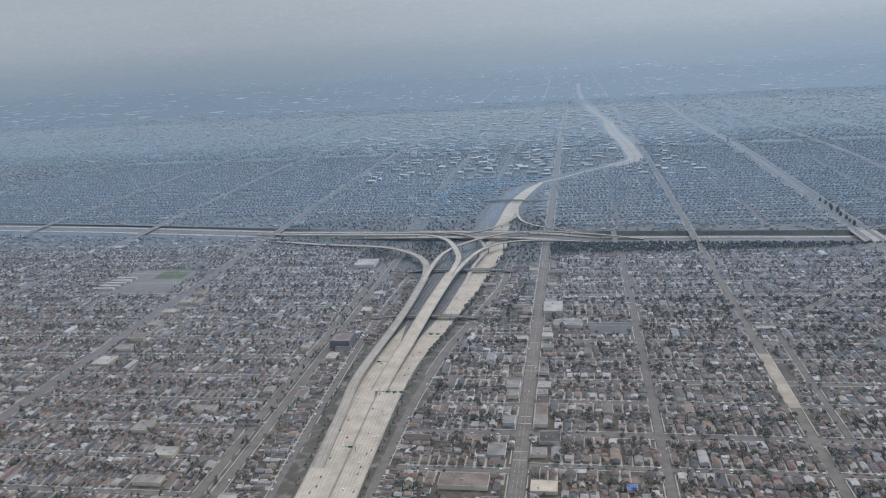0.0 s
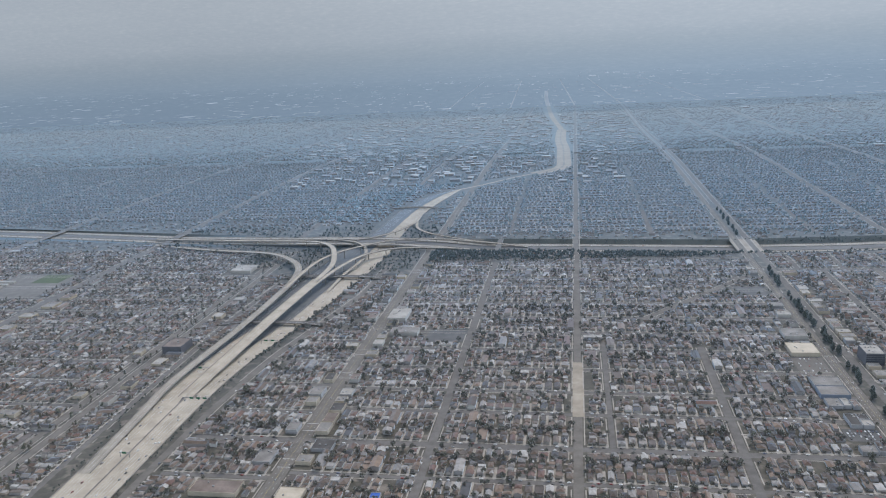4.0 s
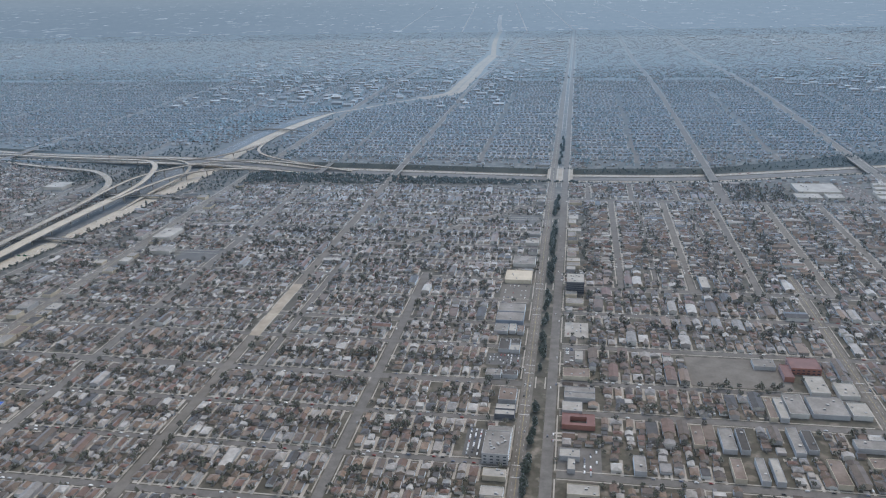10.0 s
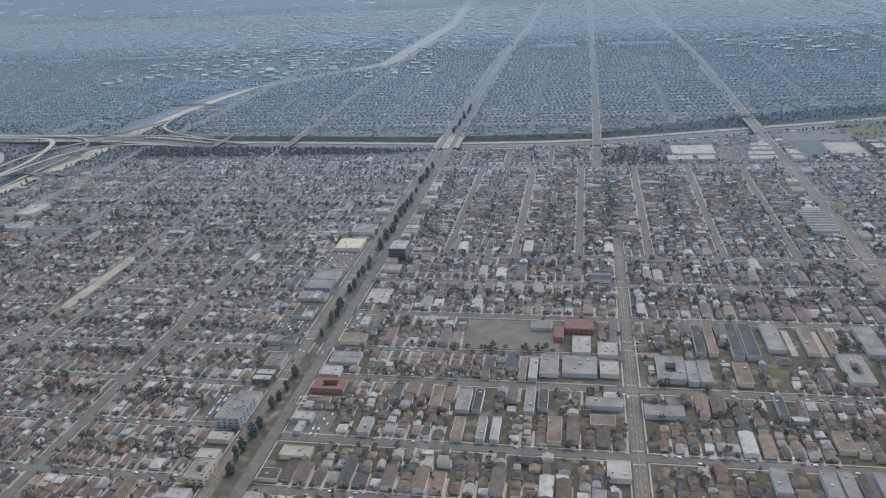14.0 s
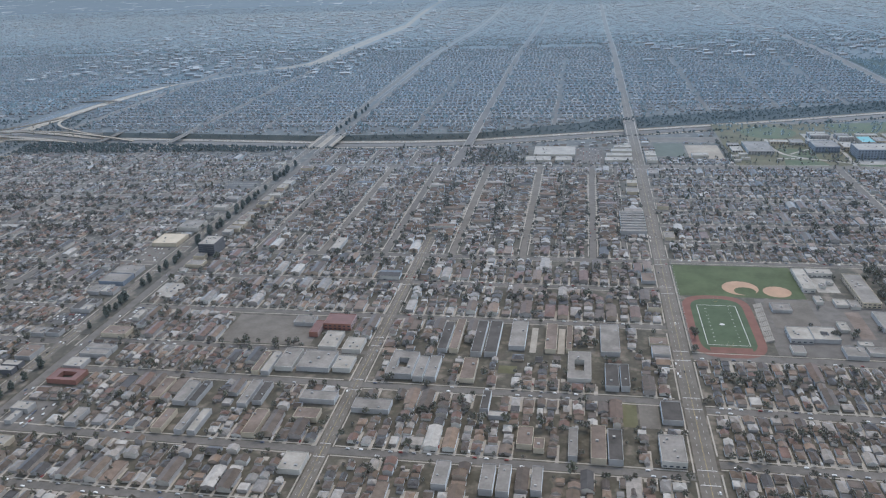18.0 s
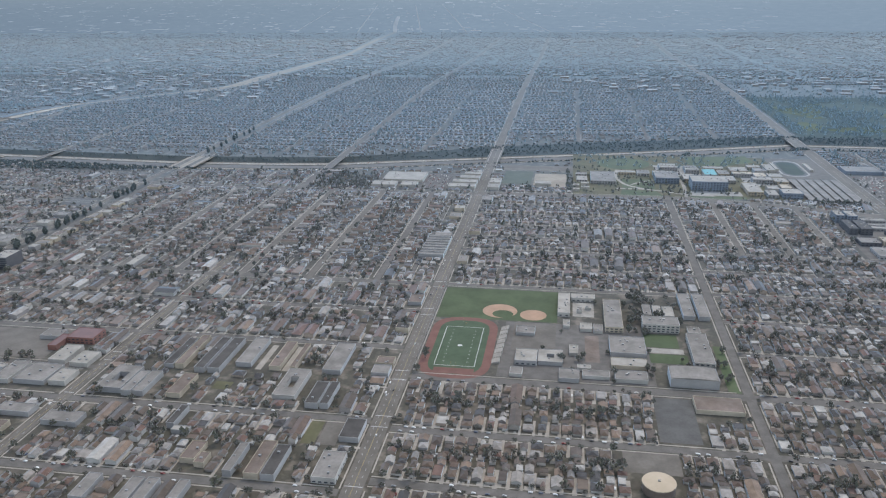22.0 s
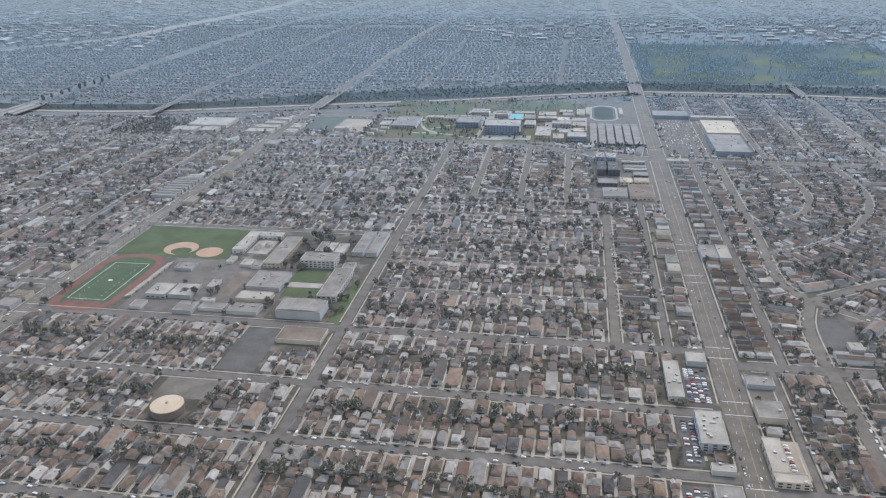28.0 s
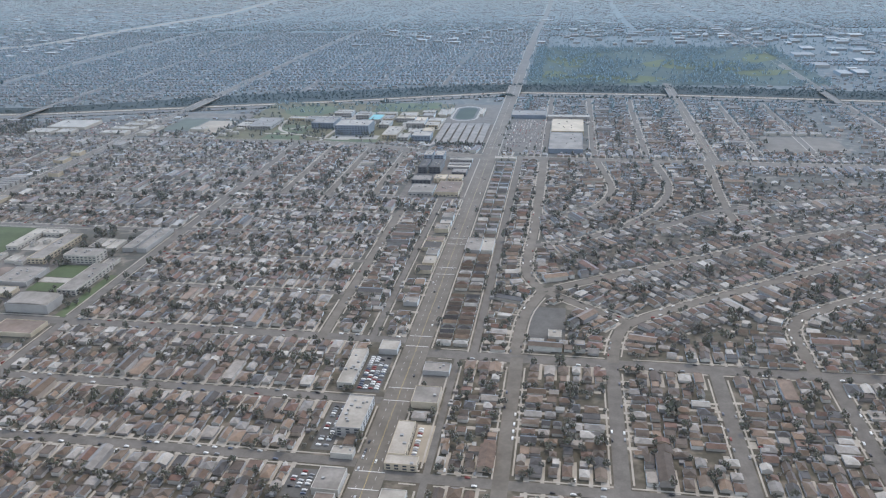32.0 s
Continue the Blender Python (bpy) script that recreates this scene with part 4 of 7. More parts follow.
viaduct([(-1099, 760, 0.6), (-1112, 933, 4), (-1118, 1055, 8), (-1104, 1296, 12), (-1100, 1500, 15), (-1104, 1610, 16), (-1124, 1707, 17), (-1163, 1777, 17), (-1233, 1848, 15), (-1310, 1889, 12), (-1488, 1945, 6), (-1703, 2030, 0.6)], 17, RAMP, "worn_ramp")
viaduct([(-1100, 1540, 15.2), (-1096, 1701, 20), (-1080, 1795, 22), (-1037, 1879, 22), (-949, 1973, 20), (-840, 2018, 14), (-683, 2010, 4), (-560, 1990, -6)], 11, RAMP)
viaduct([(-1072, 1000, 0.7), (-1068, 1090, 5), (-1060, 1220, 11), (-1054, 1361, 15), (-1046, 1520, 17.5), (-1040, 1610, 18.6)], 27, "wide elevated concrete carriageway on round piers")
viaduct([(-1043, 1590, 18.5), (-1040, 1640, 19.4), (-1040, 1724, 22), (-1063, 1817, 23), (-1096, 1901, 23), (-1150, 1962, 21), (-1231, 1994, 17), (-1447, 2045, 8), (-1739, 2105, 0.6)], 14, RAMP)
viaduct([(-1034, 1590, 18.4), (-1014, 1736, 18), (-977, 1844, 18), (-905, 1910, 15), (-775, 1938, 7), (-640, 1935, -3), (-540, 1945, -7)], 12, RAMP)
viaduct([(-1005, 1560, 0.6), (-1000, 1700, 6), (-985, 1830, 12), (-1020, 1950, 14), (-1100, 2015, 13), (-1240, 2045, 9), (-1450, 2085, 1)], 9, RAMP)
viaduct([(-942, 2440, 0.6), (-931, 2275, 6), (-943, 2197, 9), (-975, 2105, 11), (-1040, 2035, 11), (-1150, 2010, 9)], 9, RAMP)
viaduct([(-931, 2285, 6), (-905, 2170, 9), (-850, 2095, 10), (-760, 2050, 5), (-660, 2025, -4)], 9, RAMP)
viaduct([(-1175, 1345, 0.5), (-1120, 1345, 6.2), (-1050, 1345, 6.6), (-985, 1343, 6.2), (-935, 1342, 0.5)], 13, "concrete overpass carrying a street across the freeway", "asphalt")
viaduct([(-1165, 1675, 0.5), (-1110, 1675, 6.4), (-1000, 1672, 6.6), (-915, 1668, 6.2), (-880, 1666, 0.5)], 15, "concrete overpass carrying a street across the freeway", "asphalt")
viaduct([(-1060, 2510, 0.5), (-1010, 2506, 6), (-930, 2500, 6), (-880, 2495, 0.5)], 13, "concrete overpass carrying a street across the freeway", "asphalt")


def bridge(x, width):
    a, e = along(x, TOPN) - 3, along(x, TOPS) + 3
    th = empty("road_bridge", x, (a + e) / 2)
    tagged(th, "pale concrete road bridge across the sunken freeway", "bridge", "bridges over the freeway", "structure")
    h = (e - a) / 2
    b = Batch()
    b.box(-width / 2, -h, -1.6, width / 2, h, 0.06)
    part("deck", b, M["worn_ramp" if width > 40 else "old_asphalt"], th)
    for s in (-1, 1):
        b = Batch()
        b.box(s * (width / 2 - 0.4), -h, 0.06, s * (width / 2 - 0.1), h, 1.2)
        part("parapet", b, M["barrier"], th)
    mid = along(x, MID) - (a + e) / 2
    for dy in (-17, 17):
        for dx in np.arange(-width / 2 + 4, width / 2 - 3, 9):
            b = Batch()
            b.box(dx - 0.6, mid + dy - 0.6, -8.7, dx + 0.6, mid + dy + 0.6, -1.6)
            part("pier", b, M["barrier"], th)


for x, w in ((-429, 16), (-640, 14), (10, 66), (390, 22), (795, 34), (1613, 38), (2033, 24), (2420, 20), (-1682, 26), (-2160, 24), (-824, 30)):
    bridge(x, w)


# ---- houses ----
def hip_house(w, d, h, rise, eave=0.5):
    x, y = w / 2, d / 2
    wall = (np.array([(-x, -y, 0), (x, -y, 0), (x, y, 0), (-x, y, 0), (-x, -y, h), (x, -y, h), (x, y, h), (-x, y, h)], float), np.zeros((0, 3), int), np.array(BOXQ[2:]))
    X, Y, r = x + eave, y + eave, max(y - x, 0.6)
    V = np.array([(-X, -Y, h - 0.15), (X, -Y, h - 0.15), (X, Y, h - 0.15), (-X, Y, h - 0.15), (0, -r, h + rise), (0, r, h + rise)], float)
    roof = (V, np.array([(0, 1, 4), (2, 3, 5)]), np.array([(1, 2, 5, 4), (3, 0, 4, 5), (3, 2, 1, 0)]))
    return wall, roof


def gable_house(w, d, h, rise, eave=0.5):
    x, y = w / 2, d / 2
    wv = np.array([(-x, -y, 0), (x, -y, 0), (x, y, 0), (-x, y, 0), (-x, -y, h), (x, -y, h), (x, y, h), (-x, y, h), (0, -y, h + rise * 0.93), (0, y, h + rise * 0.93)], float)
    wall = (wv, np.array([(4, 5, 8), (6, 7, 9)]), np.array(BOXQ[2:]))
    X, Y = x + eave, y + eave
    V = np.array([(-X, -Y, h - 0.25), (X, -Y, h - 0.25), (X, Y, h - 0.25), (-X, Y, h - 0.25), (0, -Y, h + rise), (0, Y, h + rise)], float)
    roof = (V, np.zeros((0, 3), int), np.array([(1, 2, 5, 4), (3, 0, 4, 5)]))
    return wall, roof


def flat_house(w, d, h, lip=0.35):
    x, y = w / 2, d / 2
    wall = (np.array([(-x, -y, 0), (x, -y, 0), (x, y, 0), (-x, y, 0), (-x, -y, h), (x, -y, h), (x, y, h), (-x, y, h)], float), np.zeros((0, 3), int), np.array(BOXQ[2:]))
    a, c = x - 0.25, y - 0.25
    V = np.array([(-x - .1, -y - .1, h), (x + .1, -y - .1, h), (x + .1, y + .1, h), (-x - .1, y + .1, h), (-x - .1, -y - .1, h + lip), (x + .1, -y - .1, h + lip), (x + .1, y + .1, h + lip), (-x - .1, y + .1, h + lip),
                  (-a, -c, h + lip), (a, -c, h + lip), (a, c, h + lip), (-a, c, h + lip), (-a, -c, h + .1), (a, -c, h + .1), (a, c, h + .1), (-a, c, h + .1)], float)
    Q = [(0, 1, 5, 4), (1, 2, 6, 5), (2, 3, 7, 6), (3, 0, 4, 7), (4, 5, 9, 8), (5, 6, 10, 9), (6, 7, 11, 10), (7, 4, 8, 11), (8, 9, 13, 12), (9, 10, 14, 13), (10, 11, 15, 14), (11, 8, 12, 15), (12, 13, 14, 15)]
    return wall, (V, np.zeros((0, 3), int), np.array(Q))


def cross_house(w, d, h, rise):
    """An L: a main hip wing and a smaller one in front."""
    (wv, wt, wq), (rv, rt, rq) = hip_house(w, d * 0.7, h, rise)
    (gv, gt, gq), (sv, st, sq) = gable_house(w * 0.5, d * 0.5, h, rise * 0.8)
    wv, rv = wv + (0, d * 0.12, 0), rv + (0, d * 0.12, 0)
    gv, sv = gv + (w * 0.22, -d * 0.26, 0), sv + (w * 0.22, -d * 0.26, 0)
    return (np.concatenate([wv, gv]), np.concatenate([wt, gt + len(wv)]), np.concatenate([wq, gq + len(wv)])), (np.concatenate([rv, sv]), np.concatenate([rt, st + len(rv)]), np.concatenate([rq, sq + len(rv)]))


HOUSE = [hip_house(10, 14, 3.0, 1.9), gable_house(10, 14, 3.0, 2.1), cross_house(10.5, 14, 3.0, 1.9), flat_house(10, 14, 3.4), gable_house(10, 14, 5.8, 1.8), hip_house(10, 14, 2.9, 1.5)]
rng = np.random.default_rng(7)
houses, trees, drives, cars, sheds, patios = [], [], [], [], [], []          # houses: kind, x, y, yaw, sx, sy, sz


def claim_box(q, u, nrm, a, c):
    """Takes the ground under a turned rectangle."""
    for s in np.arange(-a + 0.7, a - 0.5, 1.7):
        for t in np.arange(-c + 0.7, c - 0.5, 1.7):
            x, y = q + u * s + nrm * t
            i, j = int((x - PX0) / CELL), int((y - PY0) / CELL)
            if 0 <= i < TAKEN.shape[0] and 0 <= j < TAKEN.shape[1] and TAKEN[i, j] == 0:
                TAKEN[i, j] = 3


def settle(p, w, deep=2, pitch=15.5, apart=0.0, big=0.0):
    """Lots along both sides of a street: a house in front, more behind, a drive, trees and parked cars."""
    p = np.asarray(p, float)
    seg = np.linalg.norm(np.diff(p, axis=0), axis=1)
    cum = np.concatenate([[0], np.cumsum(seg)])
    for side in (-1, 1):
        d = rng.uniform(8, 16)
        while d < cum[-1] - 6:
            lot = pitch * rng.uniform(0.9, 1.15)
            wide = big and rng.random() < big
            if wide:
                lot *= 1.25
            i = min(np.searchsorted(cum, d, "right") - 1, len(seg) - 1)
            u = (p[i + 1] - p[i]) / seg[i]
            nrm = np.array([-u[1], u[0]]) * side
            c = p[i] + u * (d - cum[i])
            yaw = math.atan2(nrm[1], nrm[0]) - math.pi / 2
            off = w / 2 + 3.8 + rng.uniform(1.2, 5.8)
            shift = rng.uniform(-0.8, 0.8)
            made = 0
            for unit in range(deep):
                if unit == 0:
                    hw, hd = lot * rng.uniform(0.54, 0.86), rng.uniform(9, 17)
                    if wide:
                        hw, hd = lot * 0.74, rng.uniform(26, 36)
                else:
                    hw, hd = lot * rng.uniform(0.45, 0.75), rng.uniform(6, 11)
                    if rng.random() < 0.16:
                        off += 5
                q = c + nrm * (off + hd / 2) + u * (shift if unit == 0 else rng.uniform(-2, 2))
                if any(at(*(q + u * (s * hw * 0.43) + nrm * (t * hd * 0.45))) for s in (-1, 0, 1) for t in (-1, 0, 1)):
                    break
                r = rng.random()
                kind = 4 if wide and r < 0.7 else (0 if r < 0.36 else 1 if r < 0.62 else 2 if r < 0.78 and unit == 0 else 3 if r < 0.9 else 5)
                houses.append((kind, q[0], q[1], yaw, hw / 10, hd / 14, rng.uniform(0.92, 1.12)))
                claim_box(q, u, nrm, hw / 2, hd / 2)
                off += hd + rng.uniform(1.8, 4.5)
                made += 1
            if made:
                e = c + u * (lot / 2 - 1.4)
                drives.append((*(e + nrm * (w / 2 + 0.2)), *(e + nrm * min(off - 2, w / 2 + 30)), rng.uniform(1.3, 2.3)))
                if rng.random() < 0.48:
                    cars.append((*(c + nrm * (w / 2 - 1.2) + u * rng.uniform(-3, 3)), math.atan2(u[1], u[0])))
                if rng.random() < 0.26:
                    cars.append((*(e + nrm * (w / 2 + rng.uniform(4, 16))), yaw + math.pi / 2))
                if rng.random() < 0.85:
                    t = c + nrm * (off + rng.uniform(-1, 4)) + u * rng.uniform(-5, 5)
                    trees.append((t[0], t[1], rng.uniform(2.2, 4.6) if rng.random() < 0.72 else rng.uniform(4.6, 7.2)))
                if rng.random() < 0.5:
                    t = c + nrm * (w / 2 + rng.uniform(3.5, 7)) + u * rng.uniform(-5, 5)
                    trees.append((t[0], t[1], rng.uniform(1.8, 4.2) if rng.random() < 0.85 else rng.uniform(4.2, 6.0)))
                if c[1] < 2050:
                    for _ in range(2):
                        t = c + nrm * (off + rng.uniform(-1.5, 5)) + u * rng.uniform(-lot / 2 + 2, lot / 2 - 2)
                        if rng.random() < 0.55 and at(*t) == 0:
                            sheds.append((t[0], t[1], yaw, rng.uniform(2.2, 4.2), rng.uniform(2.5, 5.5), rng.uniform(2.1, 2.8)))
                    for unit in range(2):
                        t = c + nrm * (w / 2 + 5 + (unit == 1) * (off - w / 2 - 5)) + u * rng.uniform(-lot / 3, lot / 3)
                        if rng.random() < 0.5:
                            patios.append((t[0], t[1], yaw, rng.uniform(3, 7), rng.uniform(3, 8)))
            elif rng.random() < 0.3:
                t = c + nrm * (w / 2 + rng.uniform(6, 24)) + u * rng.uniform(-5, 5)
                if at(*t) == 0:
                    trees.append((t[0], t[1], rng.uniform(2.5, 5.0)))
            d += lot


# ---- larger buildings and sites ----
ROOFED = []


def building(x0, y0, x1, y1, h, roof="grey_roof", wall="pale", label="flat-roofed pale stucco building", name="building", floors=0, units=2, court=None, category="building"):
    """A flat-roofed block: walls, sunk roof, parapet, window rows, roof plant; court cuts a courtyard out of the roof."""
    x0, x1, y0, y1 = min(x0, x1), max(x0, x1), min(y0, y1), max(y0, y1)
    cx, cy, hx, hy = (x0 + x1) / 2, (y0 + y1) / 2, (x1 - x0) / 2, (y1 - y0) / 2
    claim_rect(x0 - 1, y0 - 1, x1 + 1, y1 + 1)
    label = label if len(label.split()) > 3 else label + " beside the street"
    th = tagged(empty(name, cx, cy), label, category)
    ROOFED.append((x0 - 2, y0 - 2, x1 + 2, y1 + 2))
    b = Batch()
    b.add(np.array([(-hx, -hy, 0), (hx, -hy, 0), (hx, hy, 0), (-hx, hy, 0), (-hx, -hy, h), (hx, -hy, h), (hx, hy, h), (-hx, hy, h)], float), (), BOXQ[2:])
    if court:
        ox, oy = hx * court, hy * court
        b.add(np.array([(-ox, -oy, 0.1), (ox, -oy, 0.1), (ox, oy, 0.1), (-ox, oy, 0.1), (-ox, -oy, h), (ox, -oy, h), (ox, oy, h), (-ox, oy, h)], float), (), [q[::-1] for q in BOXQ[2:]])
    part("wall", b, M[wall], th)
    b = Batch()
    if court:
        b.box(-hx, -hy, h - 0.5, hx, -oy, h - 0.1)
        b.box(-hx, oy, h - 0.5, hx, hy, h - 0.1)
        b.box(-hx, -oy, h - 0.5, -ox, oy, h - 0.1)
        b.box(ox, -oy, h - 0.5, hx, oy, h - 0.1)
    else:
        b.box(-hx + 0.02, -hy + 0.02, h - 0.5, hx - 0.02, hy - 0.02, h - 0.1)
    cover = part("roof", b, M[roof], th)
    b = Batch()
    t = 0.35
    for q in ((-hx - 0.05, -hy - 0.05, hx + 0.05, -hy + t), (-hx - 0.05, hy - t, hx + 0.05, hy + 0.05), (-hx - 0.05, -hy + t, -hx + t, hy - t), (hx - t, -hy + t, hx + 0.05, hy - t)):
        b.box(q[0], q[1], h - 0.3, q[2], q[3], h + 0.5)
    part("parapet", b, M[wall], th)
    r = random.Random(int(cx * 7 + cy * 13))
    for _ in range(units):
        b = Batch()
        ux, uy = r.uniform(-hx * 0.7, hx * 0.7), r.uniform(-hy * 0.7, hy * 0.7)
        if court and abs(ux) < ox + 1.5 and abs(uy) < oy + 1.5:
            continue
        s = r.uniform(0.8, 1.6)
        b.box(ux - s, uy - s * 0.8, h - 0.1, ux + s, uy + s * 0.8, h + r.uniform(0.8, 1.6))
        part("roof_unit", b, M["metal"], cover)
    for f in range(floors):
        z = 1.2 + f * (h - 1.0) / max(floors, 1)
        nx = max(int(2 * hx / 6), 1)
        for i in range(nx):
            b = Batch()
            wx = -hx + (i + 0.5) * 2 * hx / nx
            b.box(wx - 1.7, -hy - 0.06, z, wx + 1.7, -hy + 0.1, z + 1.5)
            part("window", b, M["glass"], th)
        ny = max(int(2 * hy / 8), 1)
        for s in (-1, 1):
            for i in range(ny):
                b = Batch()
                wy = -hy + (i + 0.5) * 2 * hy / ny
                b.box(s * hx - 0.08, wy - 1.9, z, s * hx + 0.08, wy + 1.9, z + 1.5)
                part("window", b, M["glass"], th)
    return th


def lot(x0, y0, x1, y1, mat, label, name="parking_lot", z=0.13, category="lot"):
    b = Batch()
    b.quad((x0, y0, z), (x1, y0, z), (x1, y1, z), (x0, y1, z))
    claim_rect(x0, y0, x1, y1)
    return b.thing(name, M[mat], label, category, "structure")


def park(x0, y0, x1, y1, nx, ny, fill=0.7, yaw=math.pi / 2):
    for j in range(ny):
        for i in range(nx):
            if rng.random() < fill:
                cars.append((x0 + (x1 - x0) * (i + 0.5) / nx, y0 + (y1 - y0) * (j + 0.5) / ny, yaw + rng.normal(0, 0.03)))


# school with the running track
def oval(cx, cy, hx, hy, r, n=10, sq=1.0):
    """A rectangle with round ends along y; a lower sq makes the ends squarer."""
    pts = []
    for k in range(n + 1):
        a = math.pi * k / n
        pts.append((cx + math.copysign(abs(math.cos(a)) ** sq, math.cos(a)) * hx, cy + hy - hx + abs(math.sin(a)) ** sq * hx * r))
    for k in range(n + 1):
        a = math.pi + math.pi * k / n
        pts.append((cx + math.copysign(abs(math.cos(a)) ** sq, math.cos(a)) * hx, cy - hy + hx - abs(math.sin(a)) ** sq * hx * r))
    return pts


def patch(name, pts, mat, z, label, category, kind="structure"):
    b = bmesh.new()
    b.faces.new([b.verts.new((x, y, z)) for x, y in pts])
    me = bpy.data.meshes.new(name)
    b.to_mesh(me)
    b.free()
    me.materials.append(M[mat])
    return tagged(new(name, me), label, category, kind=kind)


claim_rect(808, 921, 1192, 1203)
lot(809, 1085, 979, 1195, "grass", "mown green baseball outfield grass", "sports_field", 0.13, "sports field")
field = tagged(empty("running_track", 855, 1000), "red running track round a green football pitch", "running track", kind="structure")
for nm, hx, hy, mt, zz, lb in (("track_surface", 45, 88, "track", 0.16, "dull red rubber track"), ("infield", 34, 77, "turf", 0.20, "green infield turf")):
    b = Batch()
    pts = oval(0, 0, hx, hy, 1.0, 16, 0.72)
    b.add([(0, 0, zz)] + [(x, y, zz) for x, y in pts], [(0, 1 + i, 1 + (i + 1) % len(pts)) for i in range(len(pts))])
    part(nm, b, M[mt], field, lb)
b = Batch()
for s in (-1, 1):
    b.box(s * 25.2 - 0.4, -56, 0.2, s * 25.2 + 0.4, 56, 0.24)
    b.box(-25, s * 56 - 0.3, 0.2, 25, s * 56 + 0.3, 0.24)
part("boundary_line", b, M["paint"], field, "white painted side line")
for y in range(-45, 46, 10):
    for s in (-15, 15):
        b = Batch()
        b.box(s - 1.1, y - 0.35, 0.2, s + 1.1, y + 0.35, 0.24)
        part("yard_mark", b, M["paint"], field)
b = Batch()
b.add([(0, 0, 0.25)] + [(3.4 * math.cos(a), 2.6 * math.sin(a), 0.25) for a in np.linspace(0, 2 * math.pi, 15)[:-1]], [(0, 1 + i, 1 + (i + 1) % 14) for i in range(14)])
part("centre_mark", b, M["paint"], field, "pale round mark at midfield")
b = Batch()
b.box(-24, -76, 0.2, 26, -62, 0.26)
part("end_zone", b, M["track"], field, "red end apron")
for gy in (-63, 63):
    b = Batch()
    b.box(-2.9, gy - 0.1, 3, 2.9, gy + 0.1, 3.2)
    b.box(-0.1, gy - 0.1, 0.2, 0.1, gy + 0.1, 3)
    for s in (-2.9, 2.8):
        b.box(s, gy - 0.1, 3, s + 0.15, gy + 0.1, 9)
    part("goal_post", b, M["yellow"], field)


def diamond(cx, cy, r, yaw, label):
    pts = [(cx + r * math.cos(a), cy + r * 0.95 * math.sin(a)) for a in np.linspace(0, 2 * math.pi, 21)[:-1]]
    patch("infield", pts, "clay", 0.17, label, "baseball infield")


diamond(897, 1116, 25, 0, "orange clay baseball infield cut in grass")
patch("infield_grass", [(902 + 15 * math.cos(a), 1106 + 13 * math.sin(a)) for a in np.linspace(0, 2 * math.pi, 17)[:-1]], "grass", 0.21, "small green diamond inside the clay infield", "lawn")
diamond(945, 1107, 19, 0, "orange clay softball infield beside the grass")
lot(909, 924, 1098, 1082, "asphalt", "grey asphalt school yard")
lot(921, 996, 978, 1078, "old_asphalt", "pale grey asphalt ball courts", "school_court", 0.17)
lot(1000, 1110, 1030, 1160, "slab", "pale paved court between classroom wings", "school_court", 0.17)
lot(1016, 975, 1034, 1050, "brown_roof", "brown and red paved school court", "school_court", 0.17)
lot(1093, 1027, 1136, 1066, "grass", "green school lawn between wings", "lawn", 0.16)
lot(1096, 1011, 1140, 1025, "slab", "pale sandy strip between two lawns", "school_court", 0.16)
lot(1096, 984, 1143, 1009, "grass", "green school lawn between wings", "lawn", 0.16)
lot(1178, 921, 1192, 1040, "field", "green strip of lawn beside the school", "lawn", 0.15)
for k in range(8):
    y0 = 962 + k * 13.5
    th = tagged(empty("bleachers", 905 + k * 0.6, y0), "pale aluminium stepped bleachers beside the track", "bleachers", "bleachers beside the track")
    for i in range(5):
        b = Batch()
        b.box(-5 + i * 2.1, -6, 0, -3.2 + i * 2.1, 6, 0.8 + i * 0.7)
        part("bench", b, M["white_roof"], th)
building(979, 1108, 996, 1180, 6, "white_roof", "pale", "row of pale portable classrooms", units=6, floors=1)
building(998, 1163, 1032, 1180, 6, "white_roof", "pale", "long pale classroom block", units=3, floors=1)
building(1043, 1064, 1067, 1160, 8, "grey_roof", "tan", "two-storey school wing with grey-green flat roof", units=5, floors=2)
building(1093, 1072, 1141, 1099, 11.5, "grey_roof", "pale", "main school building with window rows", units=4, floors=3)
gym = building(1113, 926, 1168, 958, 10.5, "grey_roof", "grey_wall", "large grey school gymnasium with a vaulted roof", units=0)
b = Batch()
arc = [(-27 * math.cos(a), 10.7 + 2.0 * math.sin(a)) for a in np.linspace(0, math.pi, 13)]
for (xa, za), (xb, zb) in zip(arc, arc[1:]):
    b.quad((xa, -15.5, za), (xb, -15.5, zb), (xb, 15.5, zb), (xa, 15.5, za))
for yy in (-15.5, 15.5):
    b.add([(x, yy, z) for x, z in arc], [(0, i, i + 1) if yy > 0 else (0, i + 1, i) for i in range(1, 12)])
part("vault", b, M["grey_roof"], gym, "grey vaulted metal roof")
building(1147, 976, 1172, 1060, 7.5, "grey_roof", "pale", "two-storey school wing with pale roof", units=4, floors=2)
building(1047, 962, 1090, 983, 5, "white_roof", "tan", "low white-roofed school building", units=2)
building(929, 957, 956, 990, 6, "white_roof", "grey_wall", "white-roofed school cafeteria", units=3, floors=1)
building(957.5, 960, 988, 994, 5, "white_roof", "grey_wall", "white-roofed school cafeteria wing", units=4, court=0.3)
building(984, 921, 1008, 946, 5, "grey_roof", "grey_wall", "small school workshop")
building(1047, 994, 1092, 1042, 6, "grey_roof", "grey_wall", "low school block with patched pale roof", units=6)
building(1050, 928, 1088, 950, 5, "grey_roof", "pale", "low school block beside the street", units=4)
building(1152, 1118, 1168, 1200, 6, "grey_roof", "grey_wall", "long grey-roofed school wing", units=2)
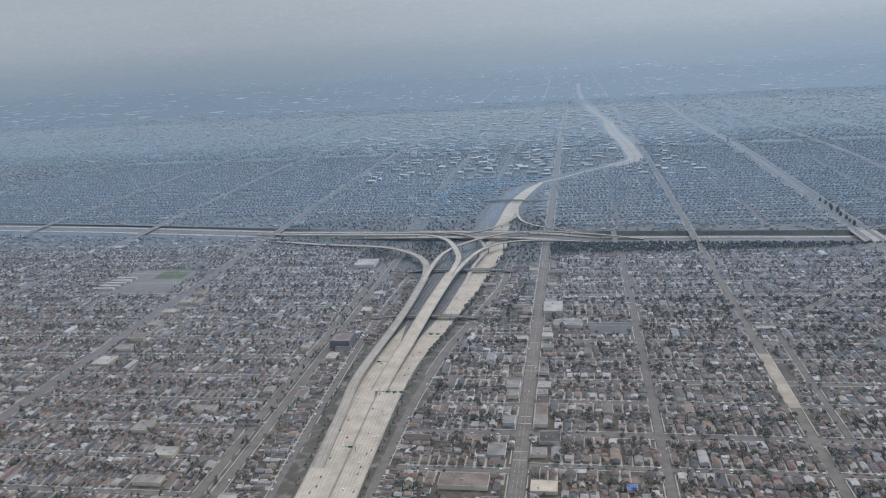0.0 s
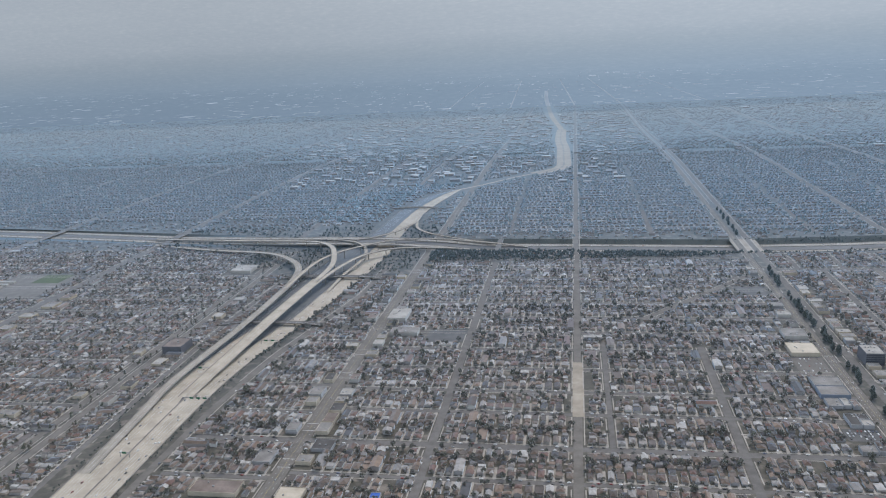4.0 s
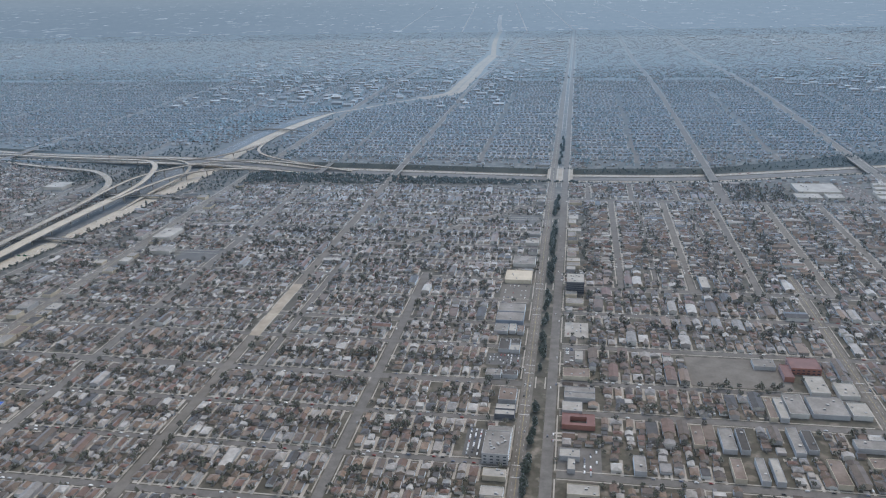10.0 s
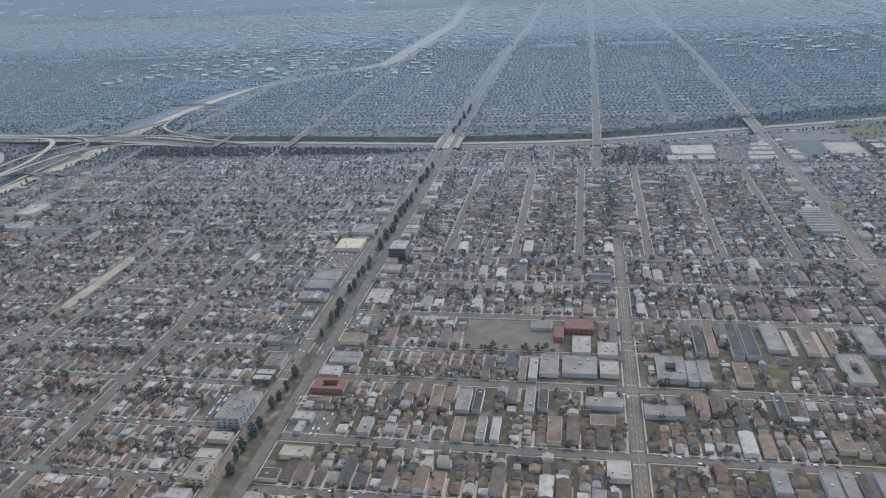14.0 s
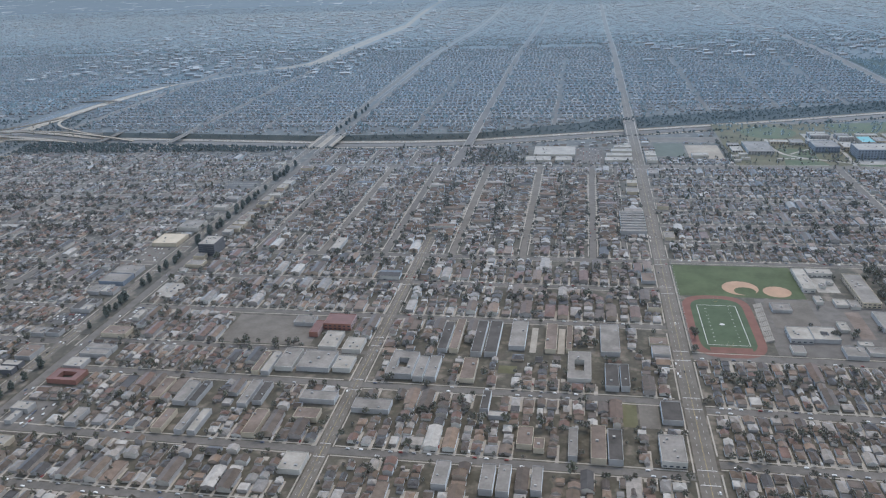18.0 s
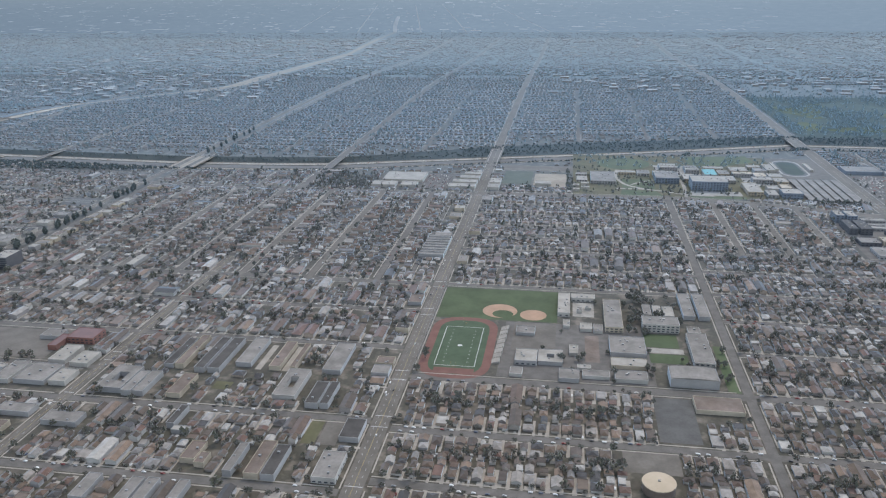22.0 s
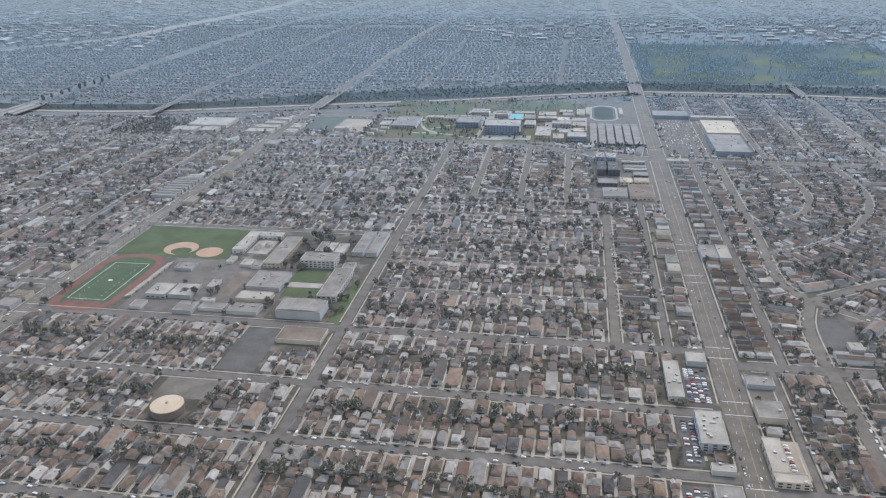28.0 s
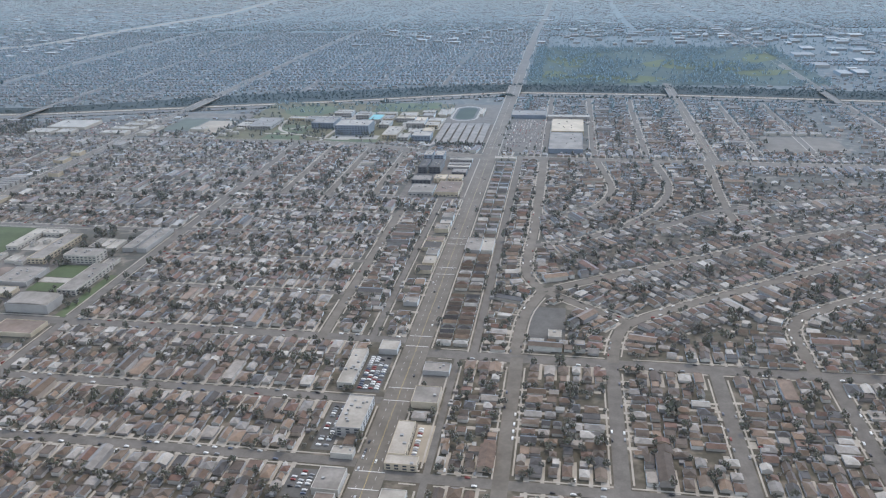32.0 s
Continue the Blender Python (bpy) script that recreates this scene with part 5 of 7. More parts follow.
building(1173, 1118, 1188, 1200, 6, "grey_roof", "grey_wall", "long grey-roofed school wing", units=2)
building(1010, 1062, 1026, 1082, 4, "white_roof", "pale", "small portable classroom", units=1)
building(1028, 1058, 1040, 1080, 4, "grey_roof", "pale", "small portable classroom", units=1)
building(925, 1040, 950, 1062, 4, "grey_roof", "grey_wall", "grey equipment shed in the school yard", units=1)
building(925, 926, 940, 944, 4, "grey_roof", "pale", "small kiosk in the school yard", units=0)

for k, (x, y, w, d) in enumerate(((1006, 1122, 7, 12), (1018, 1134, 8, 9), (987, 1069, 9, 20), (1098, 1120, 11, 36), (1112, 1124, 11, 30), (1126, 1118, 14, 34), (1012, 932, 32, 15), (1006, 951, 16, 9), (996, 989, 11, 23), (1152, 1068, 16, 18))):
    building(x, y, x + w, y + d, 4.2, "white_roof" if k % 3 else "grey_roof", "pale", "small portable school classroom", units=1)

# red and white blocks near the cross street
lot(203, 893, 330, 972, "old_asphalt", "wide grey asphalt playground with faint markings", "playground")
building(335, 938, 373, 968, 9, "red_roof", "brick_wall", "red-roofed brick school building", units=0, floors=2)
building(322, 916, 334, 950, 7, "red_roof", "brick_wall", "red-roofed brick school wing", units=0)
building(290, 945, 318, 966, 5, "grey_roof", "grey_wall", "grey classroom block", units=2)
building(346, 882, 369, 924, 6, "white_roof", "pale", "white-roofed workshop", units=3)
building(378, 878, 402, 910, 6, "white_roof", "pale", "white-roofed workshop", units=3)
building(335, 830, 376, 872, 6, "grey_roof", "grey_wall", "broad grey-roofed warehouse", units=3)
building(380, 832, 402, 862, 6, "white_roof", "pale", "white-roofed small warehouse", units=2)
building(308, 828, 330, 874, 6, "grey_roof", "pale", "long grey-roofed workshop", units=2)
building(384, 640, 407, 668, 6, "white_roof", "pale", "white-roofed corner shop", units=2)
lot(578, 850, 600, 868, "dry_grass", "small green yard", "lawn")
building(753, 693, 777, 737, 7, "grey_roof", "pale", "pale grey-roofed corner building", units=4, floors=1)
building(760, 764, 781, 800, 6, "dark_roof", "grey_wall", "dark-roofed church hall", units=0)
lot(720, 756, 735, 802, "dry_grass", "dull green lawn beside a church", "lawn", 0.15)
lot(737, 756, 758, 802, "old_asphalt", "pale church parking lot")
building(738, 1320, 782, 1330, 7, "grey_roof", "grey_wall", "long grey apartment row", units=0)
for k in range(1, 8):
    building(740, 1320 + k * 13.5, 782, 1329 + k * 13.5, 7, "grey_roof", "grey_wall", "long grey apartment row", units=0)
building(566, 558, 634, 606, 9, "white_roof", "pale", "courtyard building with white roof", court=0.45, units=6, floors=2)
building(935, 606 + 8, 952, 640, 6, "white_roof", "pale", "white-roofed house block", units=2)
building(840, 520, 858, 574, 6, "white_roof", "pale", "long white-roofed shop building", units=3)
lot(808, 603, 836, 643, "dry_grass", "dull vacant lawn on a corner", "lawn", 0.15)
lot(1090, 809, 1133, 899, "dark_asphalt", "asphalt church parking lot")
building(1134, 870, 1186, 900, 5, "brown_roof", "tan", "brown-roofed church building", units=0)

# net fence between the pitch and the avenue
th = tagged(empty("net_fence", 808, 1055), "tall pale net fence on steel posts beside the sports field", "fence")
for y in range(-135, 141, 15):
    b = Batch()
    b.box(-0.15, y - 0.15, 0, 0.15, y + 0.15, 11)
    part("post", b, M["metal"], th)
for z in (2.5, 5, 7.5, 10.8):
    b = Batch()
    b.box(-0.05, -135, z, 0.05, 140, z + 0.12)
    part("rail", b, M["metal"], th)

# water tank on its lot
lot(1050, 752, 1106, 788, "old_asphalt", "bare grey lot behind a water tank", "tank_lot")
lot(1062, 710, 1098, 751, "soil", "dry earth yard round a water tank", "tank_yard")
th = tagged(empty("water_tank", 1080, 728), "round tan-topped water tank on a bare lot", "water tank")
for nm, r0, z0, r1, z1, mt in (("shell", 15.4, 0.0, 15.4, 9.0, "brown_roof"), ("rim", 15.8, 8.5, 15.8, 9.2, "tan")):
    b = Batch()
    a = np.linspace(0, 2 * math.pi, 41)[:-1]
    v = np.concatenate([np.c_[np.cos(a) * r0, np.sin(a) * r0, np.full(40, z0)], np.c_[np.cos(a) * r1, np.sin(a) * r1, np.full(40, z1)]])
    i = np.arange(40)
    b.add(v, (), np.stack([i, (i + 1) % 40, 40 + (i + 1) % 40, 40 + i], 1))
    part(nm, b, M[mt], th)
b = Batch()
b.add(np.concatenate([[(0, 0, 10.4)], np.c_[np.cos(a) * 15.7, np.sin(a) * 15.7, np.full(40, 9.2)]]), [(0, 1 + i, 1 + (i + 1) % 40) for i in range(40)])
part("lid", b, M["tank"], th, "smooth tan domed roof")
b = Batch()
b.box(-1.2, -1.2, 10.2, 1.2, 1.2, 11.4)
part("hatch", b, M["white_roof"], th)

# wide avenue: tower, clinic, shops
tower = building(38, 1177, 67, 1217, 21, "white_roof", "dark_wall", "dark glass office tower with white roof", "office_tower", floors=0, units=6)
for f in range(5):
    for q in ((-14.3, -20.15, 14.3, -19.95), (-14.3, 19.95, 14.3, 20.15)):
        b = Batch()
        b.box(q[0], q[1], 2.6 + f * 3.6, q[2], q[3], 4.6 + f * 3.6)
        part("window_band", b, M["glass"], tower)
building(-47, 692, -18, 738, 13, "grey_roof", "grey_wall", "grey four-storey clinic with roof plant", units=12, floors=3)
building(-46, 739.5, -18, 760, 5, "grey_roof", "pale", "low grey clinic annexe beside the avenue", units=3)
lot(-71, 704, -49, 760, "dark_asphalt", "asphalt clinic parking lot")
park(-69, 706, -51, 758, 3, 13, 0.7)
building(39, 771, 78, 797, 6, "red_roof", "brick_wall", "red-roofed courtyard building", court=0.5, units=0)
building(-42, 783, -18, 794, 7, "white_roof", "dark_wall", "white-roofed shop beside the avenue", units=1)
building(-42, 796, -18, 808, 7, "white_roof", "dark_wall", "white-roofed shop beside the avenue", units=1)
building(-41, 819, -19, 849, 6, "brown_roof", "grey_wall", "brown-roofed shop beside the avenue", units=2)
building(-43, 662, -18, 676, 6, "white_roof", "tan", "low pale shop building", units=3)
building(-42, 630, -18, 645, 6, "white_roof", "pale", "low pale shop building", units=2)
building(-36, 594, -14, 624, 9, "grey_roof", "tan", "tan building with a roof court", court=0.35, units=4, floors=2)
lot(-68, 919, -20, 953, "dark_asphalt", "crowded vehicle yard on asphalt")
park(-66, 921, -22, 951, 9, 4, 0.7)
for x0, x1, y0, y1, rf in ((-64, -44, 881, 898, "grey_roof"), (-42, -22, 883, 897, "dark_roof"), (-54, -39, 956, 990, "dark_roof"), (-38, -24, 955, 972, "white_roof"), (-38, -24, 974, 990, "dark_roof"), (-66, -46, 1014, 1040, "grey_roof"), (-44, -34, 1016, 1041, "white_roof"), (-32, -22, 1014, 1036, "brown_roof")):
    building(x0, y0, x1, y1, 5.5, rf, "grey_wall", "low workshop in a row beside the avenue", units=2)
building(-67, 1048, -25, 1080, 7, "grey_roof", "shade_blue_wall", "long low blue-grey shop building", units=2)
building(-67, 1082, -25, 1114, 7, "grey_roof", "grey_wall", "long low grey shop building", units=2)
lot(-71, 1132, -22, 1210, "old_asphalt", "pale parking lot before a supermarket")
park(-67, 1136, -26, 1206, 6, 7, 0.45)
building(-68, 1212, -22, 1258, 7, "tan", "tan", "tan supermarket with tan roof", units=3)
building(38, 1127, 66, 1149, 5, "grey_roof", "tan", "low shop building near the avenue", units=2)
lot(38, 1016, 73, 1066, "slab", "pale painted parking lot")
park(40, 1020, 71, 1062, 5, 4, 0.3)
lot(38, 930, 68, 984, "asphalt", "grey parking lot beside a shop")
park(40, 934, 52, 980, 2, 9, 0.5, 0)
building(54, 938, 64, 963, 5, "white_roof", "pale", "small white-roofed shop in a lot", units=1)
building(38, 888, 73, 911, 6, "brown_roof", "tan", "brown-roofed shop beside the avenue", units=3)
building(41, 834, 79, 847, 6, "grey_roof", "grey_wall", "long grey-roofed motel wing", units=1)
building(41, 848.5, 79, 861, 6, "grey_roof", "grey_wall", "long grey-roofed motel wing", units=1)
building(39, 803, 63, 825, 6, "white_roof", "grey_wall", "pale-roofed shop beside the avenue", units=2)
lot(35.5, 677, 84, 735, "asphalt", "asphalt lot round a corner shop")
building(38, 708, 60, 723, 6, "white_roof", "grey_wall", "white-roofed corner shop", units=2)
building(47, 686, 55, 706.5, 5, "white_roof", "grey_wall", "narrow white-roofed shop wing", units=1)
park(62, 682, 82, 730, 3, 10, 0.5)
building(47, 643, 80, 660, 6, "white_roof", "tan", "low shop building near the avenue", units=4)
building(-60, 1290, -20, 1330, 7, "grey_roof", "pale", "low pale market building", units=3)
lot(-90, 1540, -30, 1600, "dark_asphalt", "dark empty lot beside the avenue")

# avenue beside the freeway
building(-813, 1368, -775, 1430, 8, "white_roof", "pale", "large white-roofed warehouse", units=4)
lot(-716, 1262, -640, 1327, "dark_asphalt", "asphalt yard of a school")
building(-790, 1290, -735, 1320, 7, "grey_roof", "pale", "pale school building", units=4)
building(-1213, 1182, -1174, 1228, 15, "brown_roof", "dark_wall", "dark four-storey office block with a tan roof", units=3)
building(-1316, 1720, -1262, 1775, 8, "white_roof", "pale", "white-roofed store", units=4)
building(-806, 716, -772, 742, 5, "tan", "tan", "tan flat-roofed corner shop", units=1)
building(-870, 800, -845, 835, 5, "grey_roof", "grey_wall", "grey shop building", units=2)
building(-800, 840, -770, 868, 5, "dark_roof", "grey_wall", "dark flat-roofed shop", units=2)
building(-900, 640, -850, 680, 6, "grey_roof", "grey_wall", "courtyard apartment block", court=0.4, units=2)
building(-925, 720, -860, 750, 6, "brown_roof", "tan", "brown apartment block", units=2)
lot(-914, 1520 - 0, -1000, 1540, "asphalt", "small asphalt lot")
lot(-1925, 1520, -1740, 1715, "old_asphalt", "wide pale school yard", "school_yard")
lot(-1840, 1640, -1760, 1712, "grass", "green school field", "lawn", 0.17)
for k in range(5):
    building(-1950 + k * 3, 1545 + k * 22, -1895 + k * 3, 1556 + k * 22, 5, "white_roof", "pale", "long white-roofed classroom row", units=0)
for k in range(7):
    x, y = -1666 + rng.uniform(0, 14), 1070 + k * 70 + rng.uniform(0, 22)
    building(x, y, x + rng.uniform(20, 42), y + rng.uniform(16, 38), 6, ("white_roof", "grey_roof", "brown_roof", "grey_roof")[k % 4], "tan", "low commercial building with flat roof", units=3)
for k in range(6):
    x, y = -1330 - rng.uniform(0, 130), 560 + k * 70
    building(x, y, x + rng.uniform(22, 40), y + rng.uniform(16, 34), 6, "grey_roof" if k % 3 else "white_roof", "tan", "low apartment block with flat roof", units=2)

building(-686, 728, -673, 740, 4, "tarp", "pale", "house covered by a bright blue tarpaulin", "house", units=0, category="house")

# north side of the trench: shops, college, big store
for k, (a, c, e, g) in enumerate(((545, 1765, 600, 1800), (560, 1815, 655, 1890), (612, 1768, 648, 1802), (722, 1768, 782, 1795), (726, 1808, 782, 1832), (738, 1846, 784, 1870), (745, 1884, 784, 1905), (812, 1768, 836, 1800), (812, 1810, 836, 1850))):
    building(a, c, e, g, 7, "white_roof", "pale", "white-roofed commercial building", units=4)
lot(655, 1765, 720, 1900, "asphalt", "parking lot with rows of cars")
park(658, 1770, 718, 1896, 9, 14, 0.6)
lot(838, 1830, 905, 1950, "court", "dull green fenced sports court", "sports_court")
lot(910, 1810, 985, 1930, "dirt", "bare tan school ground", "bare_lot")
building(915, 1815, 950, 1840, 6, "white_roof", "pale", "white school building", units=2)
lot(830, 1960, 1000, 2010, "old_asphalt", "pale asphalt lot above the freeway")
claim_rect(1000, 1755, 1600, 2190)
lot(1000, 1757, 1480, 2150, "dry_grass", "dull campus ground of dry lawns", "campus_ground", 0.06)
for k, (x, y, w, d, h, rf) in enumerate(((1008, 1862, 24, 40, 5, "white_roof"), (1006, 1915, 26, 22, 5, "grey_roof"), (1106, 1940, 40, 22, 6, "white_roof"), (1150, 1930, 28, 34, 7, "grey_roof"), (1186, 1935, 46, 20, 9, "white_roof"), (1250, 1880, 24, 50, 9, "white_roof"), (1282, 1880, 44, 34, 8, "grey_roof"), (1340, 1880, 24, 44, 8, "white_roof"), (1336, 1940, 24, 40, 8, "grey_roof"), (1310, 1996, 46, 20, 8, "white_roof"), (1414, 1925, 26, 36, 8, "tan"), (1448, 1880, 28, 36, 8, "white_roof"), (1416, 2020, 30, 24, 7, "white_roof"), (1408, 1766, 22, 40, 8, "white_roof"))):
    building(x, y, x + w, y + d, h, rf, ("pale", "grey_wall", "tan")[k % 3], "pale flat-roofed college building", units=3, floors=2)
patch("field", [(1124 + 66 * math.cos(a), 2058 + 62 * math.sin(a)) for a in np.linspace(0, 2 * math.pi, 25)[:-1]], "field", 0.16, "olive green oval campus field", "field")
patch("field", [(1285, 2045), (1372, 2058), (1447, 2100), (1440, 2170), (1282, 2150)], "field", 0.16, "olive green open field", "field")
patch("lawn", [(1100, 1752), (1195, 1752), (1180, 1800), (1108, 1808)], "field", 0.16, "green campus lawn", "lawn")
lot(1250, 1752, 1364, 1772, "field", "narrow green lawn before a college hall", "lawn", 0.16)
lot(1110, 1815, 1182, 1900, "field", "green lawn crossed by campus walks", "lawn", 0.15)
lot(1385, 1870, 1480, 1990, "slab", "pale paved campus court", "plaza", 0.14)
lot(1196, 1945, 1300, 2045, "slab", "pale paved campus court", "plaza", 0.14)
lot(1255, 1776, 1360, 1810, "slab", "pale plaza before a college hall", "plaza", 0.18)
b = Batch()
strip(b, smooth([(1095, 1812), (1130, 1815), (1180, 1806), (1250, 1775), (1300, 1772)], 10), -3.5, 3.5, 0.22)
strip(b, smooth([(1105, 1990), (1100, 1920), (1118, 1850), (1160, 1812)], 10), -4, 4, 0.25)
strip(b, smooth([(1130, 1850), (1160, 1880), (1188, 1900)], 10), -2.5, 2.5, 0.28)
strip(b, smooth([(1240, 1760), (1246, 1860), (1240, 1940)], 10), -4, 4, 0.31)
b.thing("campus_walk", M["walk"], "curving pale campus walks across lawns", "path", kind="structure")
building(1040, 1847, 1096, 1938, 8, "grey_roof", "grey_wall", "college hall with a ribbed grey roof", units=6, floors=2)
for k in range(4):
    building(1000 + (k % 2) * 18, 1780 + k * 18, 1014 + (k % 2) * 22, 1792 + k * 18, 5, "white_roof", "pale", "small white-roofed campus building", units=1)
building(1186, 1868, 1238, 1925, 13, "grey_roof", "shade_blue_wall", "blue-glass college building", units=5, floors=3)
building(1258, 1812, 1334, 1868, 21, "white_roof", "shade_blue_wall", "dark blue five-storey college hall", units=6, floors=5)
building(1206, 1986, 1248, 2004, 10, "white_roof", "grey_wall", "white-roofed college building", units=3, floors=2)
building(1206, 2010, 1246, 2030, 9, "white_roof", "grey_wall", "white-roofed college building", units=3, floors=2)
building(1264, 1967, 1296, 1984, 10, "white_roof", "grey_wall", "white-roofed college building", units=2, floors=2)
building(1264, 1992, 1292, 2014, 9, "grey_roof", "grey_wall", "grey-roofed college building", units=2, floors=2)
building(1303, 1930, 1332, 1985, 8, "teal", "pale", "college building with a teal roof", units=1)
building(1402, 1888, 1444, 1915, 10, "white_roof", "grey_wall", "white-roofed college block", units=4, floors=2)
building(1368, 1942, 1412, 1962, 9, "tan", "grey_wall", "tan-roofed college block", units=4, floors=2)
building(1368, 1975, 1408, 2014, 8, "white_roof", "tan", "white-roofed college block", units=4, floors=2)
building(1370, 1782, 1402, 1862, 9, "white_roof", "tan", "long pale-roofed college wing", units=6, floors=2)
building(1438, 1766, 1478, 1806, 12, "white_roof", "shade_blue_wall", "white-roofed college building", units=3, floors=2)
building(1420, 1820, 1444, 1850, 7, "white_roof", "pale", "small white-roofed college building", units=2)
building(1450, 1830, 1472, 1862, 7, "tan", "tan", "small tan college building", units=2)
building(1446, 1930, 1476, 1962, 7, "white_roof", "pale", "small white-roofed college building", units=2)
building(1424, 1978, 1450, 2010, 8, "grey_roof", "grey_wall", "grey-roofed college building", units=2)
building(1456, 2000, 1476, 2060, 6, "white_roof", "pale", "long white-roofed college building", units=2)
lot(1482, 1945, 1596, 2150, "asphalt", "grey paved ground round a stadium", "stadium_ground", 0.14)
for hx, hy, mt, zz, nm, lb in ((33, 82, "slab", 0.18, "stadium_terrace", "pale curved stadium terrace"), (28, 76, "dark_asphalt", 0.21, "running_track", "dark grey stadium running track"), (22, 66, "fairway", 0.24, "sports_field", "dark green stadium pitch")):
    patch(nm, oval(1520, 2045, hx, hy, 1.0), mt, zz, lb, "sports field")
for k in range(2):
    building(1478 + k * 78, 2010, 1486 + k * 78, 2080, 6, "walk", "pale", "pale stepped stadium stand", "stand", units=0)
lot(1482, 1745, 1598, 1935, "asphalt", "college parking lot")
for k in range(6):
    th = tagged(empty("solar_canopy", 1493 + k * 18, 1835), "long grey solar canopy over parked cars", "canopy", "solar canopies")
    b = Batch()
    b.box(-7.2, -88, 3.6, 7.2, 88, 4.0)
    part("canopy_roof", b, M["grey_roof"], th)
    for j in (-80, -40, 0, 40, 80):
        b = Batch()
        b.box(-0.3, j - 0.3, 0, 0.3, j + 0.3, 3.6)
        part("post", b, M["metal"], th)
lot(1632, 1700, 1722, 1988, "asphalt", "large store parking lot full of cars")
park(1637, 1735, 1718, 1980, 12, 26, 0.6)
building(1727, 1690, 1794, 1828, 9, "grey_roof", "shade_blue_wall", "large store with grey roof and blue front", units=6)
building(1729, 1830, 1797, 1946, 11, "tan", "tan", "large store with tan roof", units=6)
building(1632, 1996, 1712, 2050, 8, "grey_roof", "shade_blue_wall", "blue grey industrial building", units=4)
building(1716, 1984, 1812, 2006, 8, "white_roof", "grey_wall", "long pale-roofed industrial building", units=3)
lot(2150, 1735, 2300, 1850, "old_asphalt", "wide grey school yard", "school_yard")
for k in range(4):
    building(2170 + k * 30, 1862, 2192 + k * 30, 1880, 5, "grey_roof", "pale", "school classroom block", units=1)
claim_rect(1488, 1402, 1602, 1640)
HOUSING = ((1494, 1606, 1510, 1640, 15, "white_roof", "shade_blue_wall", 4), (1514, 1604, 1532, 1640, 15, "white_roof", "shade_blue_wall", 4), (1496, 1534, 1512, 1590, 12, "dark_roof", "dark_wall", 3), (1516, 1534, 1537, 1590, 12, "dark_roof", "dark_wall", 3),
    (1496, 1470, 1530, 1500, 7, "grey_roof", "dark_wall", 2), (1504, 1404, 1544, 1451, 6, "grey_roof", "grey_wall", 1), (1548, 1404, 1588, 1468, 7, "brown_roof", "tan", 1), (1535, 1477, 1556, 1503, 8, "tan", "tan", 2), (1559, 1479, 1584, 1504, 8, "dirt", "tan", 2),
    (1546, 1562, 1586, 1576, 5, "white_roof", "grey_wall", 1), (1546, 1580, 1586, 1594, 5, "grey_roof", "grey_wall", 1), (1543, 1612, 1586, 1625, 5, "white_roof", "grey_wall", 1), (1560, 1520, 1586, 1546, 7, "grey_roof", "dark_wall", 2))
for x0, y0, x1, y1, h, rf, wl, fl in HOUSING:
    building(x0, y0, x1, y1, h, rf, wl, "flat-roofed block of a housing complex" if h < 10 else "dark five-storey block of a housing complex", "apartment_block", units=4, floors=fl, category="flats")
lot(1489, 1403, 1601, 1640, "asphalt", "grey paved ground of a housing complex", "paved_yard", 0.1)

# avenue at the end of the flight
building(1625, 710, 1640, 757, 6.5, "walk", "tan", "long tan two-storey motel", units=2, floors=2)
building(1625, 697, 1652, 709, 6.5, "walk", "tan", "tan motel end wing", units=1, floors=2)
lot(1641, 710, 1663, 762, "dirt", "tan motel parking court")
park(1643, 712, 1648, 760, 1, 14, 0.8, 0)
building(1552, 812, 1567, 879, 6, "white_roof", "pale", "long pale shop building with roof plant", units=8, floors=1)
lot(1569, 808, 1594, 878, "dark_asphalt", "shop parking lot")
park(1571, 812, 1593, 874, 4, 16, 0.8, 0)
building(1572, 737, 1595, 788, 9, "white_roof", "grey_wall", "three-storey building with pale roof and plant", units=10, floors=3)
lot(1556, 716, 1574, 786, "dark_asphalt", "narrow parking court full of cars")
park(1558, 720, 1572, 782, 2, 16, 0.8, 0)
building(1575, 660, 1597, 687, 6, "grey_roof", "pale", "grey-roofed shop on a corner", units=1)
building(1577, 706, 1596, 716, 5, "white_roof", "pale", "small pale shop", units=2)
lot(1550, 655, 1573, 690, "dark_asphalt", "small shop parking lot")
park(1552, 658, 1572, 688, 3, 8, 0.6, 0)
lot(1628, 826, 1660, 868, "old_asphalt", "grey service yard")
building(1630, 845, 1656, 862, 5, "grey_roof", "grey_wall", "low grey workshop", units=2)
building(1630, 1160, 1651, 1206, 6, "grey_roof", "grey_wall", "grey shop beside the avenue", units=2)
building(1652.5, 1160, 1668, 1207, 6, "white_roof", "pale", "white-roofed shop", units=1)
building(1628, 1625, 1668, 1640, 6, "white_roof", "pale", "white-roofed corner shop", units=2)
building(1630, 635, 1650, 668, 5, "white_roof", "pale", "white-roofed corner shop", units=2)
lot(1728, 928, 1768, 1008, "dark_asphalt", "dark fenced equipment yard", "equipment_yard")
building(1750, 929, 1764, 945, 5, "white_roof", "pale", "small white-roofed building", units=1)
for k in range(22):
    y = 905 + k * 11.2 + (14 if k > 10 else 0)
    if 1150 < y < 1215:
        continue
    for x in (1641, 1659):
        houses.append((1 if k % 3 else 0, x, y + 3.8, math.pi / 2, 0.6, 14.5 / 14, 1.25))
    claim_rect(1632, y, 1668, y + 7.6, 3)
